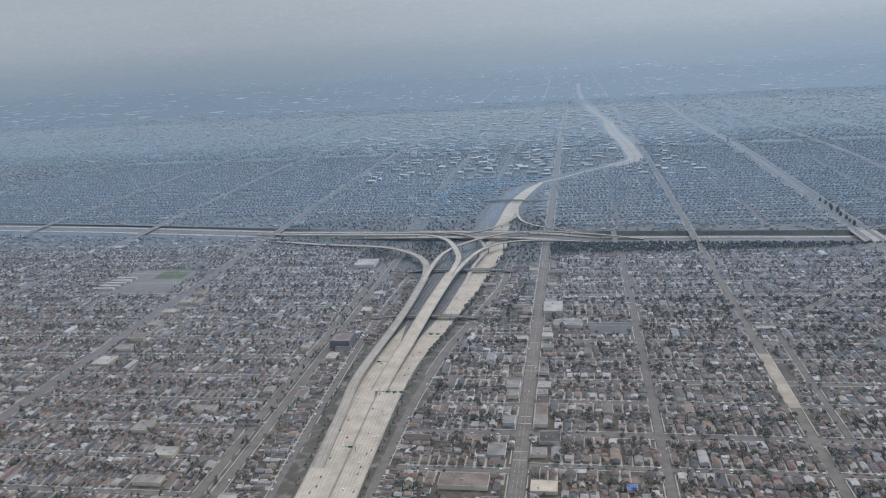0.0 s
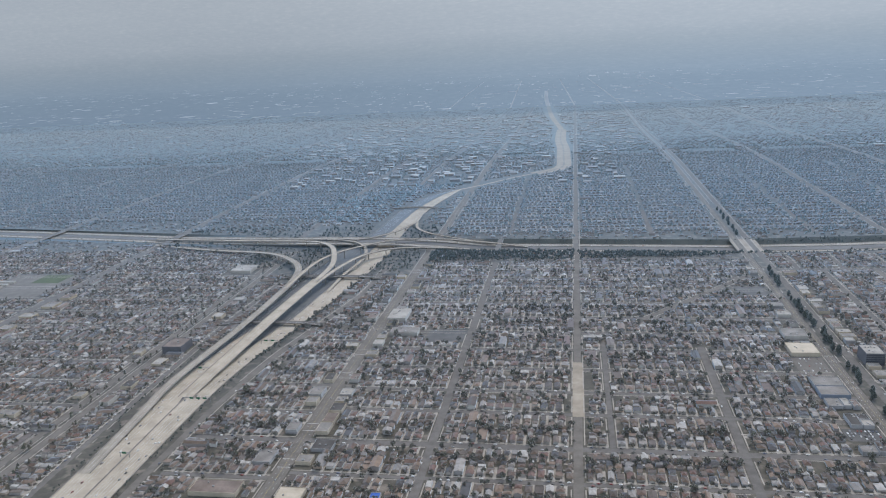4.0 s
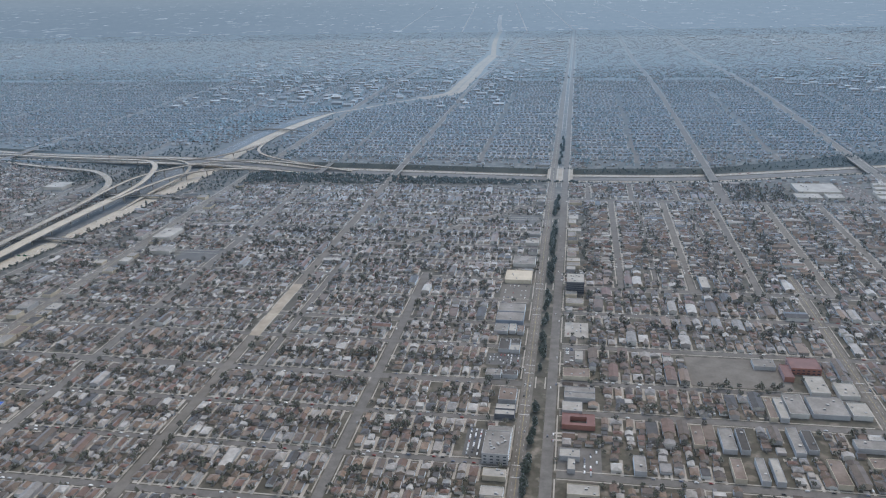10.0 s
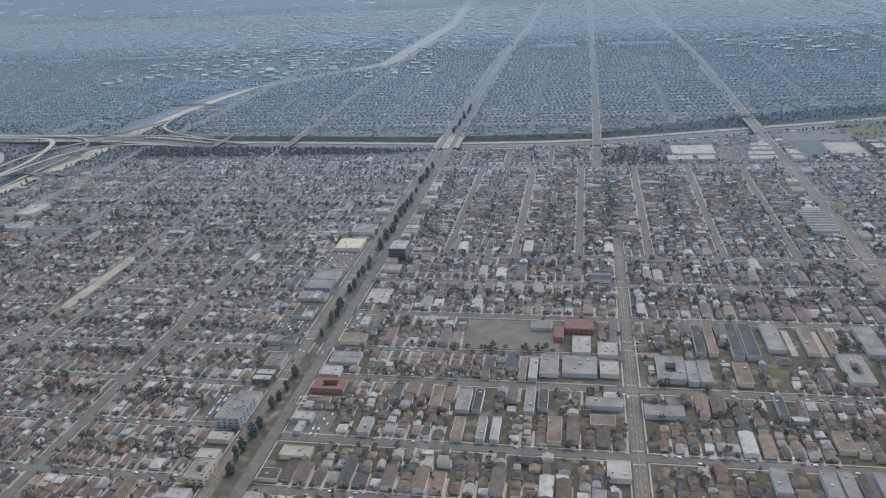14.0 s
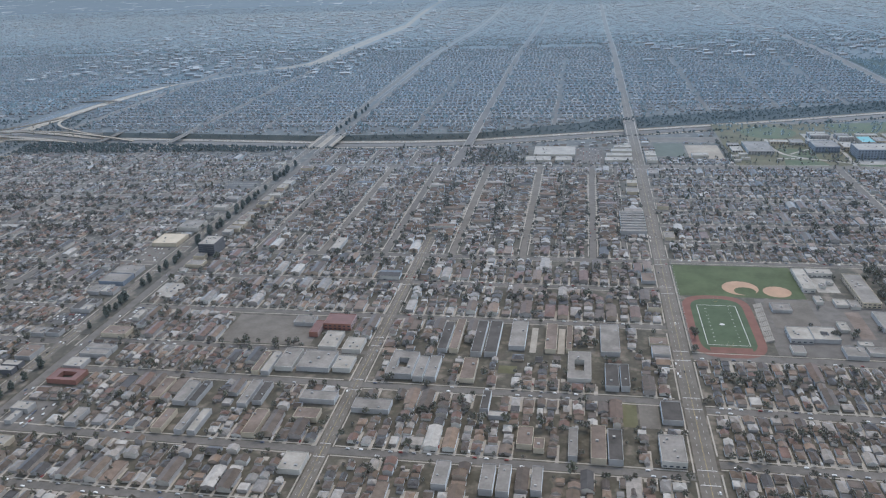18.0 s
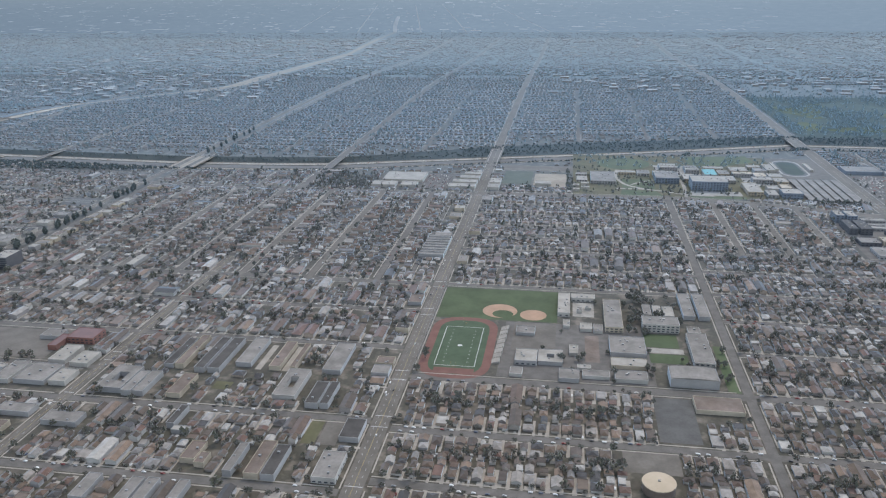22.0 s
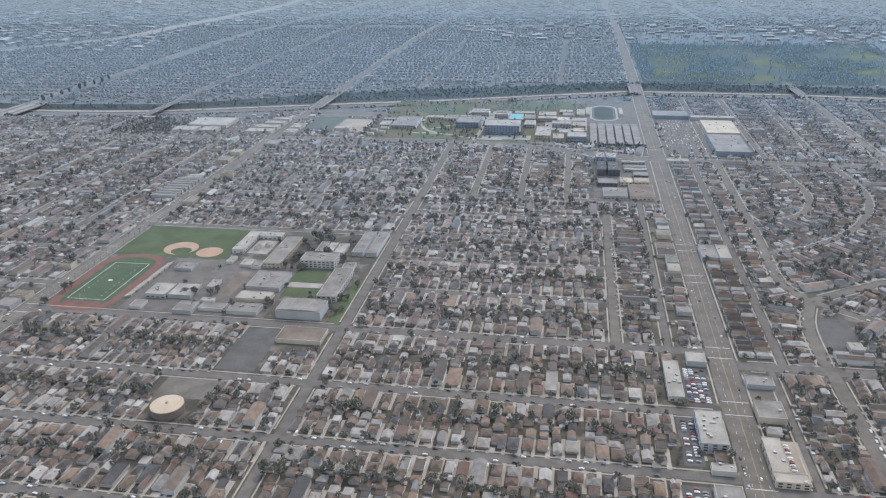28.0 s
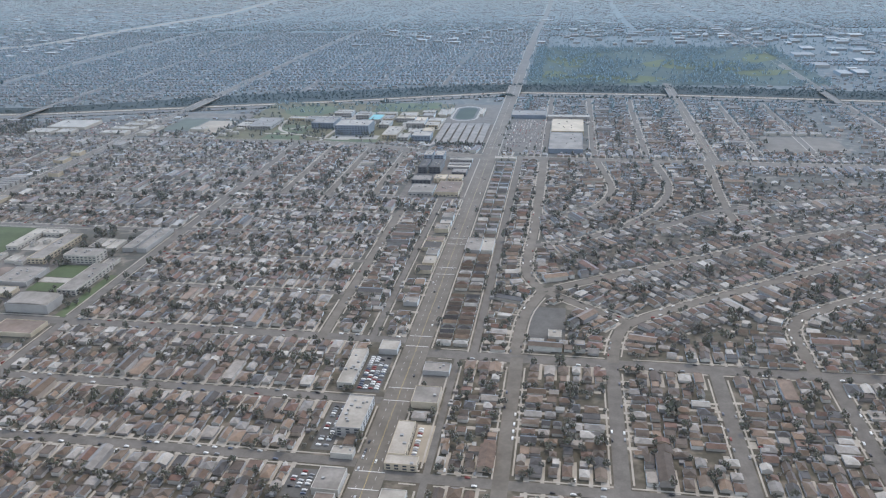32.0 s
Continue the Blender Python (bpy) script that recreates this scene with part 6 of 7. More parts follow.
for k in range(18):
    y = 1216 + k * 22.5
    for x in (1642, 1659):
        houses.append((3 if k % 3 else 1, x, y + 6, math.pi / 2, 1.1, 14 / 14, 1.3))
    claim_rect(1634, y, 1666, y + 13, 3)
for x0, y0, x1, y1, h, rf in (
        (513, 891, 524, 971, 7, "brown_roof"), (541, 885, 554, 969, 7, "dark_roof"), (557.5, 886, 573, 970, 7, "dark_roof"), (631, 902, 645, 970, 6, "brown_roof"), (699, 902, 722, 975, 6, "grey_roof"),
        (481, 821, 493, 869, 7, "grey_roof"), (495, 822, 508, 871, 7, "grey_roof"), (578, 754, 597, 763, 5, "white_roof"), (568, 763, 577, 800, 7, "dark_roof"), (686, 690, 701, 746, 7, "brown_roof"),
        (664, 691, 673, 739, 7, "grey_roof"), (703, 690, 717, 741, 7, "dark_roof"), (538, 634, 552, 670, 7, "grey_roof"), (583, 632, 596, 670, 7, "grey_roof"), (599, 631, 611, 671, 7, "grey_roof"),
        (631, 636, 641, 672, 7, "grey_roof"), (363, 763, 404, 781, 6, "grey_roof"), (427, 751, 469, 772, 6, "grey_roof"), (536, 824, 553, 872, 6, "brown_roof"), (498, 891, 510, 963, 6, "dark_roof"),
        (586, 906, 606, 975, 6, "grey_roof"), (657, 904, 664, 967, 6, "brown_roof"), (703, 823, 718, 872, 7, "dark_roof"), (720, 824, 730, 873, 7, "dark_roof"), (612, 706, 628, 737, 6, "brown_roof"), (629.5, 701, 640, 719, 6, "brown_roof"),
        (218, 743, 233, 786, 6, "grey_roof"), (237, 744, 247, 787, 6, "dark_roof"), (295, 746, 306, 797, 6, "grey_roof"), (310, 753, 321, 793, 6, "dark_roof"), (323, 693, 338, 738, 6, "brown_roof"),
        (283, 816, 292, 862, 6, "brown_roof"), (295, 816, 305, 863, 6, "white_roof"), (221, 690, 233, 728, 6, "brown_roof"), (118, 690, 131, 719, 6, "grey_roof"), (248, 690, 257, 731, 6, "grey_roof"),
        (263, 690, 272, 732, 6, "white_roof"), (368, 727, 395, 746, 6, "brown_roof"), (260, 1212, 274, 1262, 6, "white_roof"), (187, 748, 200, 789, 6, "brown_roof")):
    building(x0, y0, x1, y1, h, rf, "tan" if rf == "brown_roof" else "grey_wall", {"brown_roof": "two-storey flats with a brown roof", "dark_roof": "two-storey flats with a dark roof", "grey_roof": "two-storey flats with a grey roof", "white_roof": "low carport with a white roof"}[rf], "apartment_block", units=1, category="flats")
building(447, 825, 479, 879, 7, "grey_roof", "grey_wall", "courtyard apartment block with grey roof", "apartment_block", court=0.4, units=2, category="flats")
building(660, 835, 687, 898, 7, "grey_roof", "pale", "courtyard apartment block with grey roof", "apartment_block", court=0.4, units=2, category="flats")
lot(612, 902, 620, 968, "walk", "pale concrete drive between flats", "drive")
lot(646.5, 902, 655, 968, "walk", "pale concrete drive between flats", "drive")

# green golf course beyond the trench
claim_rect(1640, 2440, 2480, 3215)
lot(1640, 2440, 2480, 3215, "fairway", "green golf course with groves of trees", "golf_course", 0.12, "golf course")
for k, (x, y, hx, hy, yaw) in enumerate(((1746, 2870, 45, 130, 0.3), (1803, 2923, 40, 150, -0.4), (2065, 2835, 60, 90, -0.6), (1966, 2530, 70, 55, 0.5), (2134, 2779, 70, 70, 0.3), (2235, 2784, 60, 90, 0.0), (1850, 2560, 90, 45, 0.2), (2330, 2650, 90, 50, 0.4), (2380, 2960, 50, 110, -0.3), (1720, 2600, 40, 80, 0.1))):
    ca, sa = math.cos(yaw), math.sin(yaw)
    ring_ = [(hx * math.cos(a) * (1 + 0.18 * math.sin(3 * a + k)), hy * math.sin(a)) for a in np.linspace(0, 2 * math.pi, 25)[:-1]]
    patch("fairway", [(x + ca * u - sa * v, y + sa * u + ca * v) for u, v in ring_], "mown", 0.5 + 0.05 * k, "bright mown golf fairway between groves", "fairway")
for _ in range(4200):
    x, y = rng.uniform(1640, 2480), rng.uniform(2445, 3210)
    if math.sin(x * 0.018 + 0.6 * math.sin(y * 0.011)) + 0.8 * math.sin(y * 0.02 + x * 0.004) > -0.1 or y > 3170 or x < 1680 or rng.random() < 0.12:
        trees.append((x, y, rng.uniform(3.5, 7)))

# far districts beyond the crossing: warehouses, then small roofs and trees into the distance
RIVER = [(-600, 3200), (-525, 3275), (-482, 3390), (-484, 3700), (-492, 4150), (-514, 4600), (-520, 5100), (-525, 5430), (-600, 6250), (-650, 7000), (-680, 7590)]


def off_roads(x, y):
    """Far points that stand clear of the far avenues and the channel."""
    ok = np.abs(x - np.interp(y, [p[1] for p in RIVER], [p[0] for p in RIVER])) > 55
    for ax in (-2160, -1682, -1260, -1050, -824, -429, 9, 390, 795, 1613, 2033, 2420, 2850, -2620, -3300):
        ok &= np.abs(x - ax) > (26 if ax == 9 else 17)
    return ok


far_sheds, far_walls = Batch(), Batch()
for n_, x0, x1, y0, y1, a0, a1 in ((430, -1700, -250, 2950, 3900, 14, 45), (760, -2200, -50, 3900, 6600, 16, 56), (160, 900, 2600, 3250, 3900, 14, 45), (260, 900, 4200, 3900, 7500, 18, 60), (110, -6000, -2300, 3900, 7500, 18, 60), (120, 2450, 3300, 2600, 3600, 25, 70)):
    for _ in range(n_):
        x, y = rng.uniform(x0, x1), rng.uniform(y0, y1)
        w, d = rng.uniform(a0, a1), rng.uniform(a0, a1)
        if y > 3900 and not off_roads(np.array([x]), np.array([y]))[0]:
            continue
        if y > 3900 or free(x, y, w / 2 + 2, d / 2 + 2):
            if y < 3900:
                claim_rect(x - w / 2, y - d / 2, x + w / 2, y + d / 2)
            h = rng.uniform(6, 10) if y < 3900 else rng.uniform(2.5, 4.5)
            far_walls.box(x - w / 2, y - d / 2, 0, x + w / 2, y + d / 2, h)
            far_sheds.box(x - w / 2, y - d / 2, h + 0.02, x + w / 2, y + d / 2, h + 0.4)
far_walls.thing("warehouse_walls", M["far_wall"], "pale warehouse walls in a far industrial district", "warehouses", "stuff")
far_sheds.thing("warehouse_roofs", M["flat_roof"], "white and grey warehouse roofs in a far industrial district", "warehouses", "stuff")
small = hip_house(1, 1.3, 0.3, 0.2, 0.05)
small = small[0], (small[1][0], small[1][1], small[1][2][:2])
k = 46000
fx, fy = rng.uniform(-7400, 5000, k), 3900 + 3680 * rng.random(k) ** 1.1
fx, fy = np.r_[fx, rng.uniform(-4500, -3340, 3400)], np.r_[fy, rng.uniform(2900, 3930, 3400)]
keep = (fx > -950 - 0.86 * fy) & (fx < 2150 + 0.40 * fy) & off_roads(fx, fy) & (rng.random(len(fx)) > np.clip((fy - 6000) / 3000, 0, 1))
fx, fy = np.round(fx[keep] / 17) * 17, np.round(fy[keep] / 40) * 40 + rng.uniform(-6, 6, keep.sum())
bank_y = rng.uniform(2290, 2960, 420)          # a few blocks of houses beside the channel
bank_x = np.interp(bank_y, [2290, 2483, 2730, 2860, 2960], [-1062, -1055, -1010, -930, -850]) - rng.uniform(0, 250, 420)
side = bank_x > -1262
fx, fy = np.r_[fx, np.round(bank_x[side] / 17) * 17], np.r_[fy, np.round(bank_y[side] / 40) * 40 + rng.uniform(-6, 6, side.sum())]
size = rng.uniform(10, 17, len(fx))
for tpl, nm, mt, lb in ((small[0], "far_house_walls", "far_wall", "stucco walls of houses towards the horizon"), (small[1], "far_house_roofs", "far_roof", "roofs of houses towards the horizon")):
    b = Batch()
    # heights flattened far off to hide shaded sides, imitating haze
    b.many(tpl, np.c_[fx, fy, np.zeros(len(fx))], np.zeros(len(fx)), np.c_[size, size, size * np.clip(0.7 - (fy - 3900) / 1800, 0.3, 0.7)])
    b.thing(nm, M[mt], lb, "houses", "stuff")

# beyond the plain's edge, laid on the backdrop: avenues, the channel and roofs paled in colour for haze
b = Batch()
stations = [7595, 8400, 9500, 11000, 13000]
for ax in (-1682, -1050, -429, 9, 795):
    far_line(b, [(ax - (y - 7595) * 0.03, y) for y in stations], 7)
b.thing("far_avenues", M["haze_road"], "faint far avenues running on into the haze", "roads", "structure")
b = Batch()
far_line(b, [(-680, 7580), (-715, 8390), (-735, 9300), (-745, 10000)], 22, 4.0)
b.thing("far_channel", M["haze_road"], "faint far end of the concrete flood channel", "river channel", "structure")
b = Batch()
r_ = random.Random(23)
for _ in range(900):
    y = 7650 + 8000 * r_.random() ** 1.5
    x = r_.uniform(-0.95, 0.42) * y - 500
    w, d = 8 + 62 * r_.random() ** 3, (12 + 50 * r_.random() ** 2) * (1 + (y - 7600) / 5000)
    q_ = [far_point(x + i_ * w, y + j_ * d) for i_, j_ in ((-1, -1), (1, -1), (1, 1), (-1, 1))]
    b.quad(*[(p_[0], p_[1] - 5, p_[2] + 5) for p_ in q_])
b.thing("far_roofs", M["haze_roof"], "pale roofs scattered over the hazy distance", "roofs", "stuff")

# shops and flats along the avenues
r_ = random.Random(5)
for ax, half, y0, y1, deep in ((-824, 10.5, 560, 1800, 22), (795, 10, 520, 1700, 24), (1613, 12.5, 520, 1640, 26), (9, 24, 560, 1800, 28), (-1228, 20, 560, 1800, 24),):
    for side in (-1, 1):
        y = y0 + r_.uniform(0, 20)
        while y < y1:
            w, d = r_.uniform(14, 30), r_.uniform(15, deep)
            xa = ax + side * (half + 4)
            xc = xa + side * d / 2
            if r_.random() < {9: 0.62, 1613: 0.55, -1228: 0.22, -824: 0.4}.get(ax, 0.2) and free(xc, y + w / 2, d / 2, w / 2):
                roof = r_.choice(["grey_roof", "white_roof", "grey_roof", "brown_roof", "dark_roof", "white_roof"])
                building(xa, y, xa + side * d, y + w, r_.uniform(4.5, 7.5), roof, r_.choice(["pale", "tan", "grey_wall", "tan"]), {"grey_roof": "low shop with a grey flat roof", "white_roof": "low shop with a pale flat roof", "brown_roof": "low flats with a brown flat roof", "dark_roof": "low shop with a dark flat roof"}[roof], units=r_.randint(0, 2))
            y += w + r_.uniform(2, 9)

# ---- fill the streets with houses ----
def clip_to(p):
    """The stretch of a straight street inside the plan."""
    p = np.asarray(p, float)
    if len(p) > 2 and abs(p[0][0] - p[-1][0]) > 1:
        return p
    return np.clip(p[[0, -1]], (PX0 + 300, PY0), (PX1 - 300, PY1 - 30))


for (p, w, s) in sorted(roads, key=lambda r: (abs(r[0][0][0] - r[0][-1][0]) < 1, r[1])):
    p = np.asarray(p, float)
    vertical = abs(p[0][0] - p[-1][0]) < 1
    if w < 8.5:
        continue
    lo = p[:, 1].min()
    if lo > 3800 or p[:, 0].max() < -3600:
        continue
    if vertical and w >= 14 and lo < 500:
        settle([q for q in clip_to(p)], w, 2, 20, big=0.2)
    elif lo > 2050:
        settle(clip_to(p), w, 3, 15)
    elif not vertical and 30 < p[0][0] < 790 and lo < 1300:
        settle(p, w, 4, 13.2, big=0.28)
    else:
        settle(clip_to(p), w, 3, 12.6, big=0.06)
for _ in range(30000):
    x, y = rng.uniform(-3850, 3300), rng.uniform(520, 2600)
    w, d = rng.uniform(7, 12), rng.uniform(8, 15)
    if free(x, y, w / 2 + 2, d / 2 + 2):
        houses.append((int(rng.integers(0, 4)), x, y, float(rng.integers(0, 2)) * math.pi / 2 + math.pi, w / 10, d / 14, rng.uniform(0.9, 1.1)))
        claim_rect(x - d / 2, y - d / 2, x + d / 2, y + d / 2, 3)
for _ in range(12000):
    x, y = rng.uniform(-3850, 3000), rng.uniform(2050, 3900)
    if at(x, y) == 0:
        trees.append((x, y, rng.uniform(3.0, 6.5)))
for _ in range(6500):
    x, y = rng.uniform(-3850, 3000), rng.uniform(520, 3900)
    if at(x, y) == 0:
        trees.append((x, y, rng.uniform(2.2, 5.5)))


more = np.random.default_rng(77)          # crowns that overhang the yards, densest west of the freeway
for x0, x1, y0, y1, num in ((-3600, -1235, 520, 1950, 6500), (-1000, 3000, 560, 1850, 4500)):
    for x, y, r in zip(more.uniform(x0, x1, num), more.uniform(y0, y1, num), more.uniform(2.0, 4.6, num)):
        if at(x, y) in (0, 3):
            trees.append((x, y, r))


# ---- put the houses down ----
houses.sort(key=lambda h: h[2] - 0.02 * h[1] + (4000 if not (-980 < h[1] < 2100 and h[2] > (640 if h[1] < 850 else 560)) else 0))
NEAR = 300
pool = {}
for k, (wall, roof) in enumerate(HOUSE):
    wm = mesh_of("wall", wall[0], (wall[1], wall[2]), (M["wall_o"],))
    rm = mesh_of("roof", roof[0], (roof[1], roof[2]), (M["roof_o"] if k != 3 else M["white_roof"],))
    pool[k] = wm, rm
b = Batch()
b.box(-0.8, -0.05, 0.9, 0.8, 0.05, 2.2)
WIN = b.mesh("window", M["glass"])
b = Batch()
b.box(-0.5, -0.05, 0, 0.5, 0.05, 2.1)
DOOR = b.mesh("door", M["bark"])
b = Batch()
b.box(-0.4, -0.4, 0, 0.4, 0.4, 1.4)
b.box(-0.5, -0.5, 1.3, 0.5, 0.5, 1.5)
CHIM = b.mesh("chimney", M["brick_wall"])
WORDS = ["low stucco house with a brown hip roof", "stucco house with a gabled shingle roof", "L-shaped stucco house with a shingle roof", "flat-roofed stucco house with a pale roof", "two-storey stucco flats with a gabled roof", "small stucco house with a low hip roof"]
for kind, x, y, yaw, sx, sy, sz in houses[:NEAR]:
    th = tagged(empty("house", x, y, 0, yaw), WORDS[kind], "house", "houses along the streets")
    for me in pool[kind]:
        cover = new(me.name, me)
        cover.parent, cover.scale = th, (sx, sy, sz)
    hy = 7 * sy if kind != 2 else 7.14 * sy
    for wx in (-2.6 * sx, 2.4 * sx):
        o = new("window", WIN)
        o.parent, o.location = th, (wx, -hy if kind != 2 or wx > 0 else -3.2 * sy, 0)
    o = new("door", DOOR)
    o.parent, o.location = th, (0.2 * sx, -hy, 0)
    if kind in (0, 1, 5):
        o = new("chimney", CHIM)
        o.parent, o.location, o.scale = cover, (2.0, 1.5, 3.3), (1 / sx, 1 / sy, 1 / sz)
rest = houses[NEAR:]
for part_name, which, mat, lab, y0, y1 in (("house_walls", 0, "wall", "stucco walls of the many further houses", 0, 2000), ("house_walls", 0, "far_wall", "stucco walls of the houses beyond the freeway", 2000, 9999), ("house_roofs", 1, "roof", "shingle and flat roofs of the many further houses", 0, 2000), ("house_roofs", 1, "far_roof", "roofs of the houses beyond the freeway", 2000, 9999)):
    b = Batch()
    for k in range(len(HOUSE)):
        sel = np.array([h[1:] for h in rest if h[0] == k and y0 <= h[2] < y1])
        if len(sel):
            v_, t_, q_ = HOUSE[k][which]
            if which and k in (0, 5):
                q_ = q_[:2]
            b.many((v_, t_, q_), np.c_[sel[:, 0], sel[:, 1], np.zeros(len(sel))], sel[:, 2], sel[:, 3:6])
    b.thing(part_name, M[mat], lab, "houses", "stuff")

b = Batch()
for x0, y0, x1, y1, hw in drives:
    d = np.array([x1 - x0, y1 - y0])
    nrm = np.array([-d[1], d[0]]) / np.linalg.norm(d) * hw
    b.quad((x0 - nrm[0], y0 - nrm[1], 0.05), (x0 + nrm[0], y0 + nrm[1], 0.05), (x1 + nrm[0], y1 + nrm[1], 0.05), (x1 - nrm[0], y1 - nrm[1], 0.05))
for x, y, yaw, w, d in patios:
    if not at(x, y) == 1:
        ca, sa = math.cos(yaw), math.sin(yaw)
        b.quad(*[(x + ca * i * w / 2 - sa * j * d / 2, y + sa * i * w / 2 + ca * j * d / 2, 0.035) for i, j in ((-1, -1), (1, -1), (1, 1), (-1, 1))])
b.thing("driveways", M["walk"], "pale concrete driveways beside the houses", "driveways", "stuff")

sel = np.array(sheds)
b = Batch()
shed = box_of(-0.5, -0.5, 0, 0.5, 0.5, 1)
b.many((shed[0], shed[1], shed[2][1:]), np.c_[sel[:, 0], sel[:, 1], np.zeros(len(sel))], sel[:, 2], sel[:, 3:6])
b.thing("garden_sheds", M["flat_roof"], "small pale and grey sheds in the back yards", "sheds", "stuff")


# ---- trees ----
def clump_crown(n, seed, tall=1.0, lean=0.0):
    """A crown of n crumpled clumps, unit radius, uneven outline with gaps."""
    r = np.random.default_rng(seed)
    oc = np.array([(1, 0, 0), (-1, 0, 0), (0, 1, 0), (0, -1, 0), (0, 0, 1), (0, 0, -1)], float)
    ft = np.array([(0, 2, 4), (2, 1, 4), (1, 3, 4), (3, 0, 4), (2, 0, 5), (1, 2, 5), (3, 1, 5), (0, 3, 5)])
    V, T = [], []
    for i in range(n):
        while True:
            c = r.uniform(-1, 1, 3)
            if 0.15 < np.linalg.norm(c) < 1:
                break
        c = c * (0.75, 0.75, 0.6 * tall)
        s = r.uniform(0.5, 1.0) * 1.15 / n ** 0.36
        V.append(oc * r.uniform(0.75, 1.15, (6, 1)) * s + c + (lean * c[2], 0, 1.1 * tall))
        T.append(ft + 6 * i)
    return np.concatenate(V), np.concatenate(T), np.zeros((0, 4), int)


def top_half(crown):
    """Only the upper faces of the clumps, for crowns seen from above far off."""
    V, T, Q = crown
    return V, T.reshape(-1, 8, 3)[:, :4].reshape(-1, 3), Q


def cone_crown(n, seed):
    """A tall narrow crown of clumps."""
    r = np.random.default_rng(seed)
    V, T = [], []
    oc = np.array([(1, 0, 0), (-1, 0, 0), (0, 1, 0), (0, -1, 0), (0, 0, 1.3), (0, 0, -1)], float)
    ft = np.array([(0, 2, 4), (2, 1, 4), (1, 3, 4), (3, 0, 4), (2, 0, 5), (1, 2, 5), (3, 1, 5), (0, 3, 5)])
    for i in range(n):
        h = r.uniform(0.12, 1.0)
        a, rad = r.uniform(0, 6.28), 0.2 * math.sin(math.pi * min(h * 0.85 + 0.12, 1.0)) ** 0.7 * r.uniform(0.3, 1)
        V.append(oc * r.uniform(0.6, 1.3, (6, 1)) * (0.06 + 0.06 * (1.05 - h)) + (rad * math.cos(a), rad * math.sin(a), h))
        T.append(ft + 6 * i)
    return np.concatenate(V), np.concatenate(T), np.zeros((0, 4), int)


def trunk_of(h, r0, r1, limbs=3, seed=0):
    r = np.random.default_rng(seed)
    b = Batch()

    def stick(p, q, a, c):
        ang = np.arange(6) * math.pi / 3
        ring = np.c_[np.cos(ang), np.sin(ang), np.zeros(6)]
        i = np.arange(6)
        b.add(np.concatenate([ring * a + p, ring * c + q]), (), np.stack([i, (i + 1) % 6, 6 + (i + 1) % 6, 6 + i], 1))
    stick((0, 0, 0), (0, 0, h), r0, r1)
    for k in range(limbs):
        a = r.uniform(0, 6.28)
        stick((0, 0, h * 0.9), (0.45 * math.cos(a), 0.45 * math.sin(a), h + 0.6), r1, r1 * 0.4)
    return b


claim5 = []
for x in np.arange(-700, 2600, 6.0):          # planted slopes of the trench
    mid, tn, ts, dz = along(x, MID), along(x, TOPN), along(x, TOPS), along(x, DEEP)
    for a, c in ((tn, max(mid - 52, tn + 14)), (mid + 50, ts)):
        for _ in range((5 if a != tn else 3) if c - a > 60 else 3 if c - a > 30 else 1):
            y = rng.uniform(a + 3, c - 2)
            if x < 700 and a != tn and rng.random() < 0.5:
                continue
            f = (y - a) / (c - a)
            claim5.append((x + rng.uniform(-2, 2), y, dz * (f if a == tn else 1 - f) - 0.6, rng.uniform(1.8, 4.0)))
for x in np.arange(-810, 2600, 4.5):          # planted belt along the trench's edge
    lo, hi = along(x, BELT) + 4, along(x, TOPN) - 3
    for _ in range(int((hi - lo) / 13 + 0.5)):
        y = rng.uniform(lo, hi)
        if at(x, y) != 1:
            claim5.append((x + rng.uniform(-2, 2), y, -0.3, rng.uniform(3.0, 5.6)))
for x in np.arange(840, 2600, 4.5):           # a row of trees on the trench's edge
    y = along(x, TOPN) + rng.uniform(-6, 4)
    if (at(x, y - 8) != 1 or rng.random() < 0.5) and rng.random() < 0.22:
        claim5.append((x + rng.uniform(-3, 3), y, -0.3, rng.uniform(3.2, 5.4)))
for _ in range(1700):                         # planted ground between the ramps
    x, y = rng.uniform(-1700, -780), rng.uniform(1740, 2230)
    a, e = (np.interp(y, [f[0] for f in FWY], [f[i_] for f in FWY]) for i_ in (1, 2))
    if a - 8 < x < e + 4 or abs(y - along(x, MID)) < 48 or abs(x + 824) < 16 or at(x, y) == 3 or abs(x + 1682) < 16 or abs(x + 1228) < 26 or (x < -1330 and y < along(x, MID) - 110):
        continue
    claim5.append((x, y, -0.3, rng.uniform(2.4, 4.8)))
for y in np.arange(1150, 1700, 5.0):
    e = np.interp(y, [f[0] for f in FWY], [f[2] for f in FWY])
    claim5.append((e + rng.uniform(2, 12), y, 0, rng.uniform(1.8, 3.6)))
for y in np.arange(600, 1700, 7.0):           # verges of the wide freeway
    e = np.interp(y, [f[0] for f in FWY], [f[2] for f in FWY])
    a = np.interp(y, [f[0] for f in FWY], [f[1] for f in FWY])
    if rng.random() < 0.75:
        claim5.append((e + rng.uniform(3, 9), y, 0, rng.uniform(1.4, 3.0)))
    if rng.random() < 0.6:
        claim5.append((a - rng.uniform(3, 8) - (14 if y > 900 else 0), y, 0, rng.uniform(1.4, 3.0)))

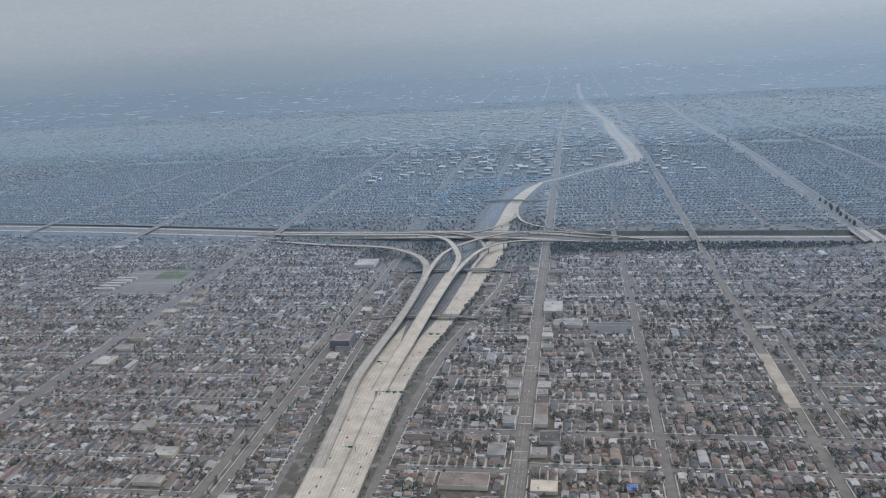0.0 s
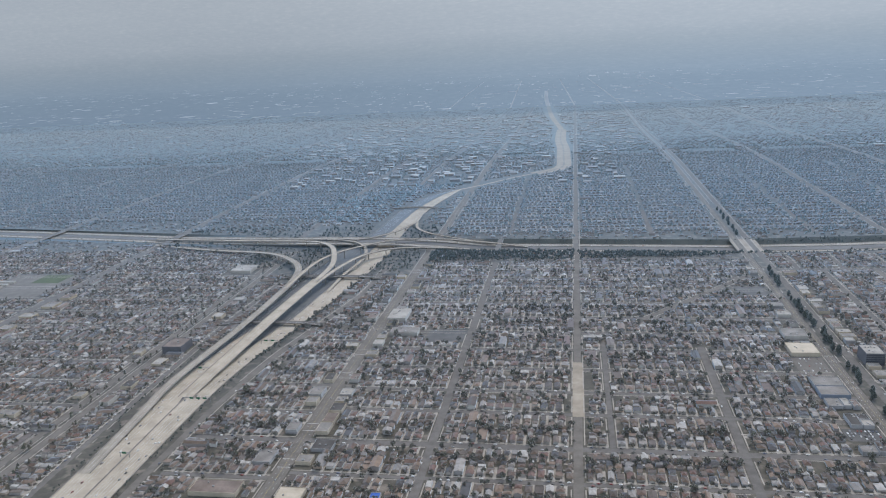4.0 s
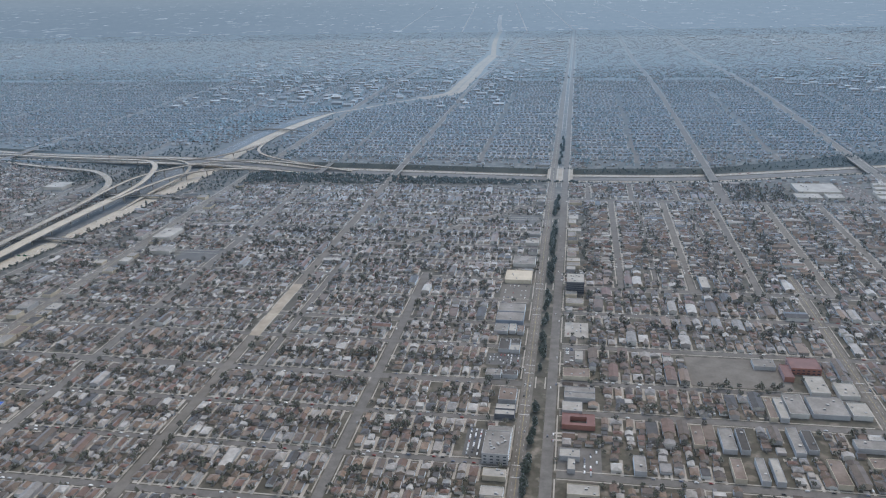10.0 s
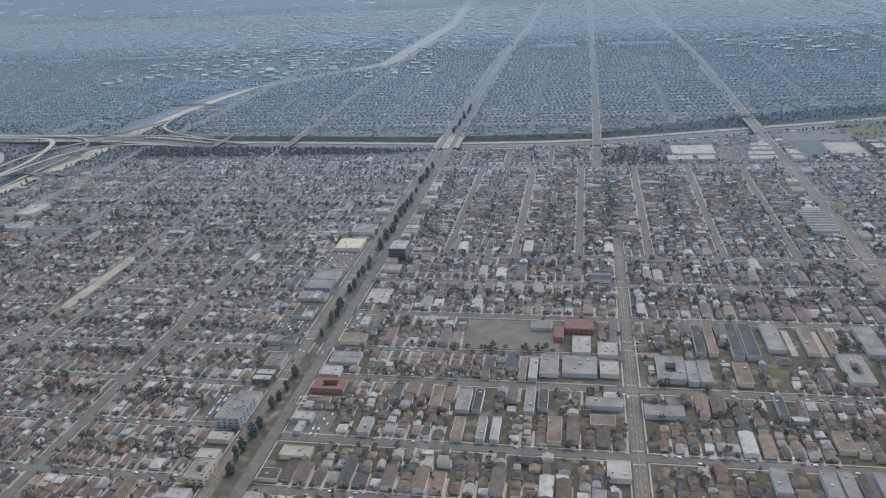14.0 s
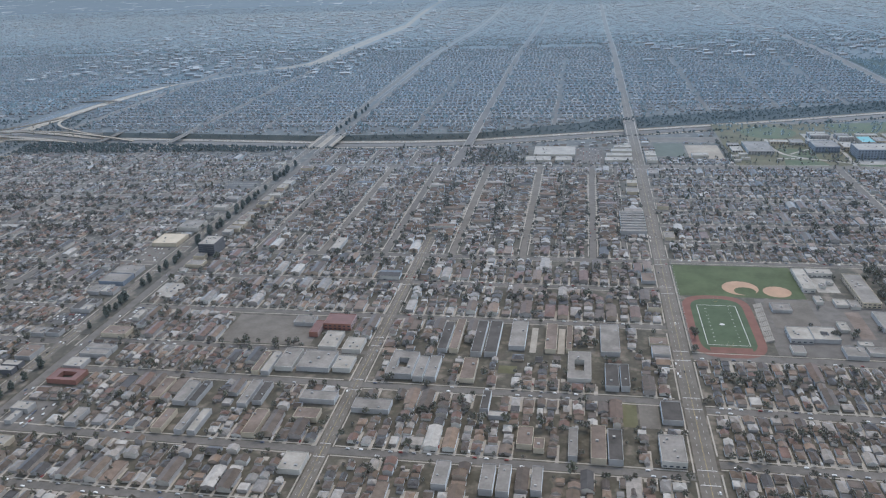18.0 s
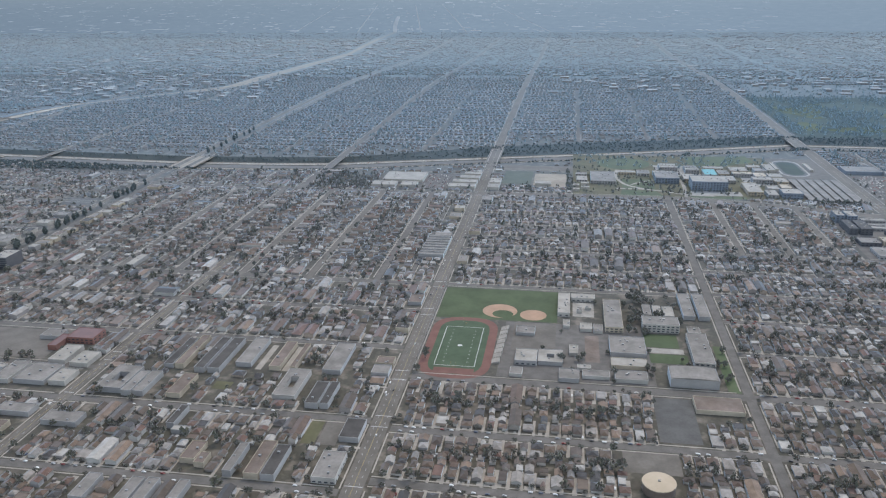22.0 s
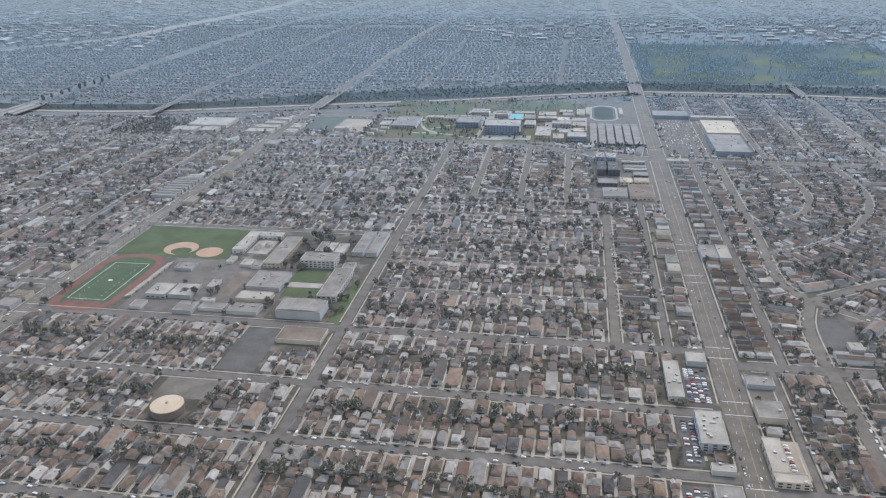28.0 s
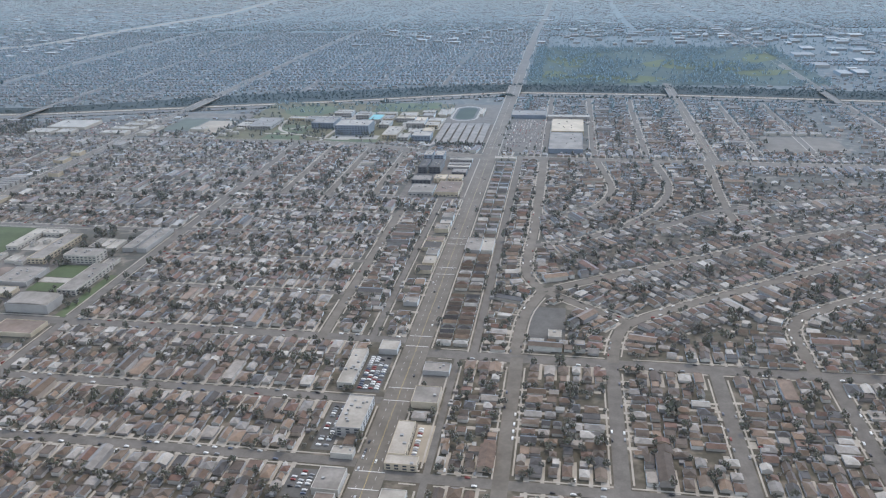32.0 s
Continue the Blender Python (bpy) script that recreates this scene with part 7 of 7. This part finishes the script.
for x0, x1, y0, y1, num in ((1000, 1480, 1760, 2160, 420), (1150, 1250, 1750, 1960, 50), (1620, 1640, 1700, 2000, 20), (1480, 1600, 1720, 1745, 30), (396, 545, 1742, 1882, 190), (860, 910, 1760, 1800, 20), (985, 1000, 1770, 1960, 40), (1075, 1100, 1060, 1200, 28), (1140, 1178, 930, 985, 8), (1085, 1150, 1105, 1200, 26), (200, 330, 886, 894, 14), (-1250, -1225, 700, 1800, 120), (-1330, -1130, 1790, 1960, 120), (-1000, -860, 1700, 2000, 60)):
    for _ in range(num):
        trees.append((rng.uniform(x0, x1), rng.uniform(y0, y1), rng.uniform(3, 6)))

clear = [t for t in trees if at(t[0], t[1]) != 1 and not any(a < t[0] < c and d < t[1] < e for a, d, c, e in ROOFED)]
clear.sort(key=lambda t: t[1] - 0.02 * t[0] + (4000 if not (-980 < t[0] < 2100 and t[1] > (640 if t[0] < 850 else 560)) else 0))
BIG = [(1763, 880, 8), (1641, 1212, 6), (1206, 690, 6), (1700, 655, 5), (1045, 590, 6), (-287, 740, 7), (-58, 868, 7), (-492, 868, 7), (-900, 905, 7), (-415, 690, 6), (277, 1190, 8), (500, 812, 6), (680, 930, 7), (-290, 772, 7), (812, 925, 6), (1013, 985, 5), (1050, 946, 5), (1000, 947, 4), (1128, 968, 5), (1140, 975, 4), (1186, 955, 5), (1184, 985, 5), (1187, 1020, 5), (1096, 1010, 4), (1150, 1045, 4), (816, 960, 6), (815, 975, 5), (1044, 1000, 4), (962, 1000, 4)]
clear = BIG + [(x, y, r) for x, y, r in ((1007, 976, 6), (984, 978, 5), (988, 975, 5), (1048, 925, 4), (1096, 957, 5), (1090, 960, 4.5), (1176, 985, 5), (1181, 946, 5), (1174, 950, 4), (1079, 1096, 7), (1073, 1153, 6), (1074, 1066, 6), (1080, 1110, 5), (1032, 1157, 4), (1134, 990, 3), (1095, 1060, 3), (985, 1054, 3.5), (1093, 944, 3.5), (1146, 1100, 5))] + clear
CROWN = [clump_crown(46, 3), clump_crown(40, 4, 1.25), clump_crown(44, 5, 0.85, 0.2)]
MIDC = [clump_crown(15, 8), clump_crown(13, 9, 1.2)]
FARC = [top_half(clump_crown(4, 12)), top_half(clump_crown(3, 13, 1.2))]
crowns = [mesh_of("crown", c[0], (c[1],), (M["leaf"],)) for c in CROWN]
trunks = [trunk_of(0.75, 0.10, 0.06, 4, i).mesh("trunk", M["bark"]) for i in range(3)]
for i, (x, y, r) in enumerate(clear[:170]):
    th = tagged(empty("tree", x, y, 0, i * 1.7), "broad dark green tree with an uneven crown" if r > 3.2 else "small rounded yard tree", "tree", "yard and street trees")
    for me, ex in ((trunks[i % 3], 1.0), (crowns[i % 3], 1.0)):
        o = new(me.name, me)
        o.parent, o.scale = th, (r, r, r * (0.9 + 0.03 * (i % 9)))
near, far_wood = Batch(), Batch()
for bank, lot_ in ((MIDC, clear[170:6200]), (FARC, [t for t in clear[6200:] if t[1] < 2000]), (FARC, [t for t in clear[6200:] if t[1] >= 2000])):
    for k, cr in enumerate(bank):
        sel = np.array(lot_[k::2])
        if len(sel):
            (near if sel[0, 1] < 2000 else far_wood).many(cr, np.c_[sel[:, 0], sel[:, 1], np.zeros(len(sel)) - 0.2], rng.uniform(0, 6.28, len(sel)), np.c_[sel[:, 2], sel[:, 2], sel[:, 2] * rng.uniform(0.8, 1.4, len(sel))])
k = 60000
tx, ty = rng.uniform(-7400, 5000, k), 3900 + 3690 * rng.random(k) ** 1.1
keep = (tx > -950 - 0.86 * ty) & (tx < 2150 + 0.40 * ty) & off_roads(tx, ty) & (rng.random(k) > np.clip((ty - 5600) / 2600, 0, 1))
tx, ty = np.r_[tx[keep], bank_x - 8], np.r_[ty[keep], bank_y + 14]
s = rng.uniform(4, 9, len(tx))
# far crowns pressed flat so their dark sides fade, imitating haze
far_wood.many(top_half(clump_crown(1, 30)), np.c_[tx, ty, np.zeros(len(tx)) - 0.4], rng.uniform(0, 6.28, len(tx)), np.c_[s, s, s * np.clip(0.85 - (ty - 3900) / 1500, 0.32, 0.85)])
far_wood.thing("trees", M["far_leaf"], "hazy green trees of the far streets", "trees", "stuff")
near.thing("trees", M["leaf"], "many dark green yard and street trees", "trees", "stuff")
slope = Batch()
sel = np.array(claim5)
for k, cr in enumerate((clump_crown(5, 18), clump_crown(4, 19, 1.2))):
    s = sel[k::2]
    slope.many(cr, np.c_[s[:, 0], s[:, 1], s[:, 2]], rng.uniform(0, 6.28, len(s)), np.c_[s[:, 3], s[:, 3], s[:, 3] * 1.1])
slope.thing("shrubs", M["dark_leaf"], "dense dark shrubs and trees on the freeway slopes", "shrubs", "stuff")

tall = [mesh_of("crown", c[0], (c[1],), (M["dark_leaf"],)) for c in (cone_crown(70, 21), cone_crown(64, 22))]
bole = trunk_of(0.3, 0.03, 0.02, 0).mesh("trunk", M["bark"])
i = 0
for y in np.concatenate([np.arange(600, 850, 19.0), np.arange(912, 1180, 15.0), np.arange(1225, 1330, 15.0), np.arange(1360, 1550, 15.0), np.arange(1590, 1730, 15.0), np.arange(2070, 2420, 40.0)]):
    if rng.random() < 0.2:
        continue
    h = rng.uniform(11, 18)
    th = tagged(empty("conifer", (4.5 if y < 860 else 9.5) + rng.uniform(-4, 4), y + rng.uniform(-4, 4), 0.3, i), "tall dark rounded conifer on an earth median", "tree", "conifers along the median")
    w = h * rng.uniform(1.1, 1.7)
    for me in (bole, tall[i % 2]):
        o = new(me.name, me)
        o.parent, o.scale = th, (w, w, h)
    i += 1

# ---- cars ----
def car_body():
    prof = [(-2.2, 0.35), (2.2, 0.35), (2.25, 0.8), (1.2, 0.95), (0.55, 1.42), (-1.1, 1.45), (-1.9, 1.0), (-2.25, 0.9)]
    V = np.array([(x, s * (0.88 if z < 1.2 else 0.68), z) for s in (-1, 1) for x, z in prof])
    k = len(prof)
    Q = [(i, (i + 1) % k, k + (i + 1) % k, k + i) for i in range(k)]
    T = [(0, i + 1, i) for i in range(1, k - 1)] + [(k, k + i, k + i + 1) for i in range(1, k - 1)]
    return V, np.array(T), np.array(Q)


CAR = car_body()
cm = mesh_of("body", CAR[0], (CAR[1], CAR[2]), (M["car_o"],))
b = Batch()
b.add(np.array([(1.16, -0.78, 0.99), (1.16, 0.78, 0.99), (0.62, 0.62, 1.38), (0.62, -0.62, 1.38), (-1.86, -0.78, 1.04), (-1.86, 0.78, 1.04), (-1.18, 0.62, 1.42), (-1.18, -0.62, 1.42)]), (), [(0, 1, 2, 3), (5, 4, 7, 6)])
gm = b.mesh("windscreen", M["glass"])
b = Batch()
ang = np.arange(10) * math.pi / 5
b.add(np.concatenate([np.c_[np.cos(ang) * 0.33, np.full(10, -0.1), np.sin(ang) * 0.33 + 0.33], np.c_[np.cos(ang) * 0.33, np.full(10, 0.1), np.sin(ang) * 0.33 + 0.33]]), [(0, i + 1, i) for i in range(1, 9)] + [(10, 10 + i, 11 + i) for i in range(1, 9)], [(i, (i + 1) % 10, 10 + (i + 1) % 10, 10 + i) for i in range(10)])
tm = b.mesh("wheel", M["rubber"])


def car(x, y, z, yaw, label="parked saloon car beside the kerb", group="cars"):
    th = tagged(empty("car", x, y, z, yaw), label, "car", group)
    for me in (cm, gm):
        o = new(me.name, me)
        o.parent = th
    for wx in (-1.4, 1.4):
        for wy in (-0.85, 0.85):
            o = new("wheel", tm)
            o.parent, o.location = th, (wx, wy, 0)


def gantry(x0, x1, y, signs):
    """A sign bridge across the freeway: posts, truss beam and green panels."""
    th = tagged(empty("sign_gantry", (x0 + x1) / 2, y), "steel sign gantry with green panels above the freeway", "sign gantry", "sign gantries")
    h = (x1 - x0) / 2
    for s in (-h, h):
        b = Batch()
        b.box(s - 0.35, -0.35, 0, s + 0.35, 0.35, 8.6)
        part("post", b, M["metal"], th)
    b = Batch()
    for dz in (7.2, 8.4):
        for dy in (-0.5, 0.4):
            b.box(-h, dy, dz, h, dy + 0.18, dz + 0.18)
    for s in np.arange(-h, h, 2.4):
        b.box(s, -0.5, 7.2, s + 0.14, 0.5, 8.5)
    part("beam", b, M["metal"], th)
    for s in signs:
        b = Batch()
        b.box(s * h - 3.2, -0.8, 6.2, s * h + 3.2, -0.62, 9.2)
        part("sign_panel", b, M["sign"], th)


gantry(-1066, -1020, 984, (-0.4, 0.1, 0.6))
gantry(-1072, -1058, 806, (0.0,))
gantry(-1036, -1002, 1240, (-0.4, 0.4))
gantry(-1114, -1080, 1105, (0.0,))
lanes = []
for k in range(150):
    y = rng.uniform(640, 1620)
    a = np.interp(y, [f[0] for f in FWY], [f[1] for f in FWY])
    e = np.interp(y, [f[0] for f in FWY], [f[2] for f in FWY])
    f = rng.choice([0.09, 0.15, 0.21, 0.27, 0.33, 0.39, 0.61, 0.67, 0.73, 0.79, 0.85, 0.91])
    if (1000 < y and 0.3 < f < 0.68) or (1000 < y and f < 0.14) or (1250 < y and f < 0.6):
        continue
    lanes.append((a + (e - a) * f, y))
for x, y in lanes[:80]:
    car(x, y, 0.29, math.pi / 2, "car driving on the wide freeway", "cars on the freeway")
for x0, n_, y0, y1 in ((-7, 11, 620, 1650), (26, 11, 620, 1650), (791, 9, 620, 1600), (799, 9, 600, 1600), (1607, 11, 640, 1600), (1619, 11, 640, 1600), (-820, 8, 660, 1600)):
    for _ in range(n_):
        car(x0 + rng.choice([-3, 3]), rng.uniform(y0, y1), 0.2, math.pi / 2, "car driving along the avenue", "cars on the avenues")
b = Batch()
sel = np.array(cars)
ok = np.array([c[1] < 1350 or 1690 < c[1] < 2000 for c in cars])
sel = sel[ok]
b.many(CAR, np.c_[sel[:, 0], sel[:, 1], np.full(len(sel), 0.2)], sel[:, 2], np.ones((len(sel), 3)))
for x in rng.uniform(-3000, 2500, 260):
    side = rng.choice([-1, 1])
    b.many(CAR, [(x, along(x, MID) + side * 31 + rng.choice([-5.4, -1.8, 1.8, 5.4]), along(x, DECK) + 0.05)], [math.atan2(along(x + 20, MID) - along(x, MID), 20)], [(1, 1, 1)])
b.thing("parked_cars", M["car"], "many parked and driving cars of mixed colours", "cars", "stuff")

# ---- the far plain is lowered to fit the camera's view, then the whole plan is set down at the model's scale ----
for ob in list(scene.objects):
    if ob.type == "MESH" and ob.name not in ("backdrop", "far_avenues", "far_channel", "far_roofs"):
        co = np.empty(len(ob.data.vertices) * 3, np.float32)
        ob.data.vertices.foreach_get("co", co)
        co = co.reshape(-1, 3)
        if len(co) and co[:, 1].max() > 3200:
            co[:, 2] += fall(co[:, 1])
            ob.data.vertices.foreach_set("co", co.ravel())
            ob.data.update()
for ob in list(scene.objects):
    if ob.parent is None and ob.type in ("MESH", "EMPTY"):
        ob.matrix_basis = Matrix.Scale(SCALE, 4) @ ob.matrix_basis
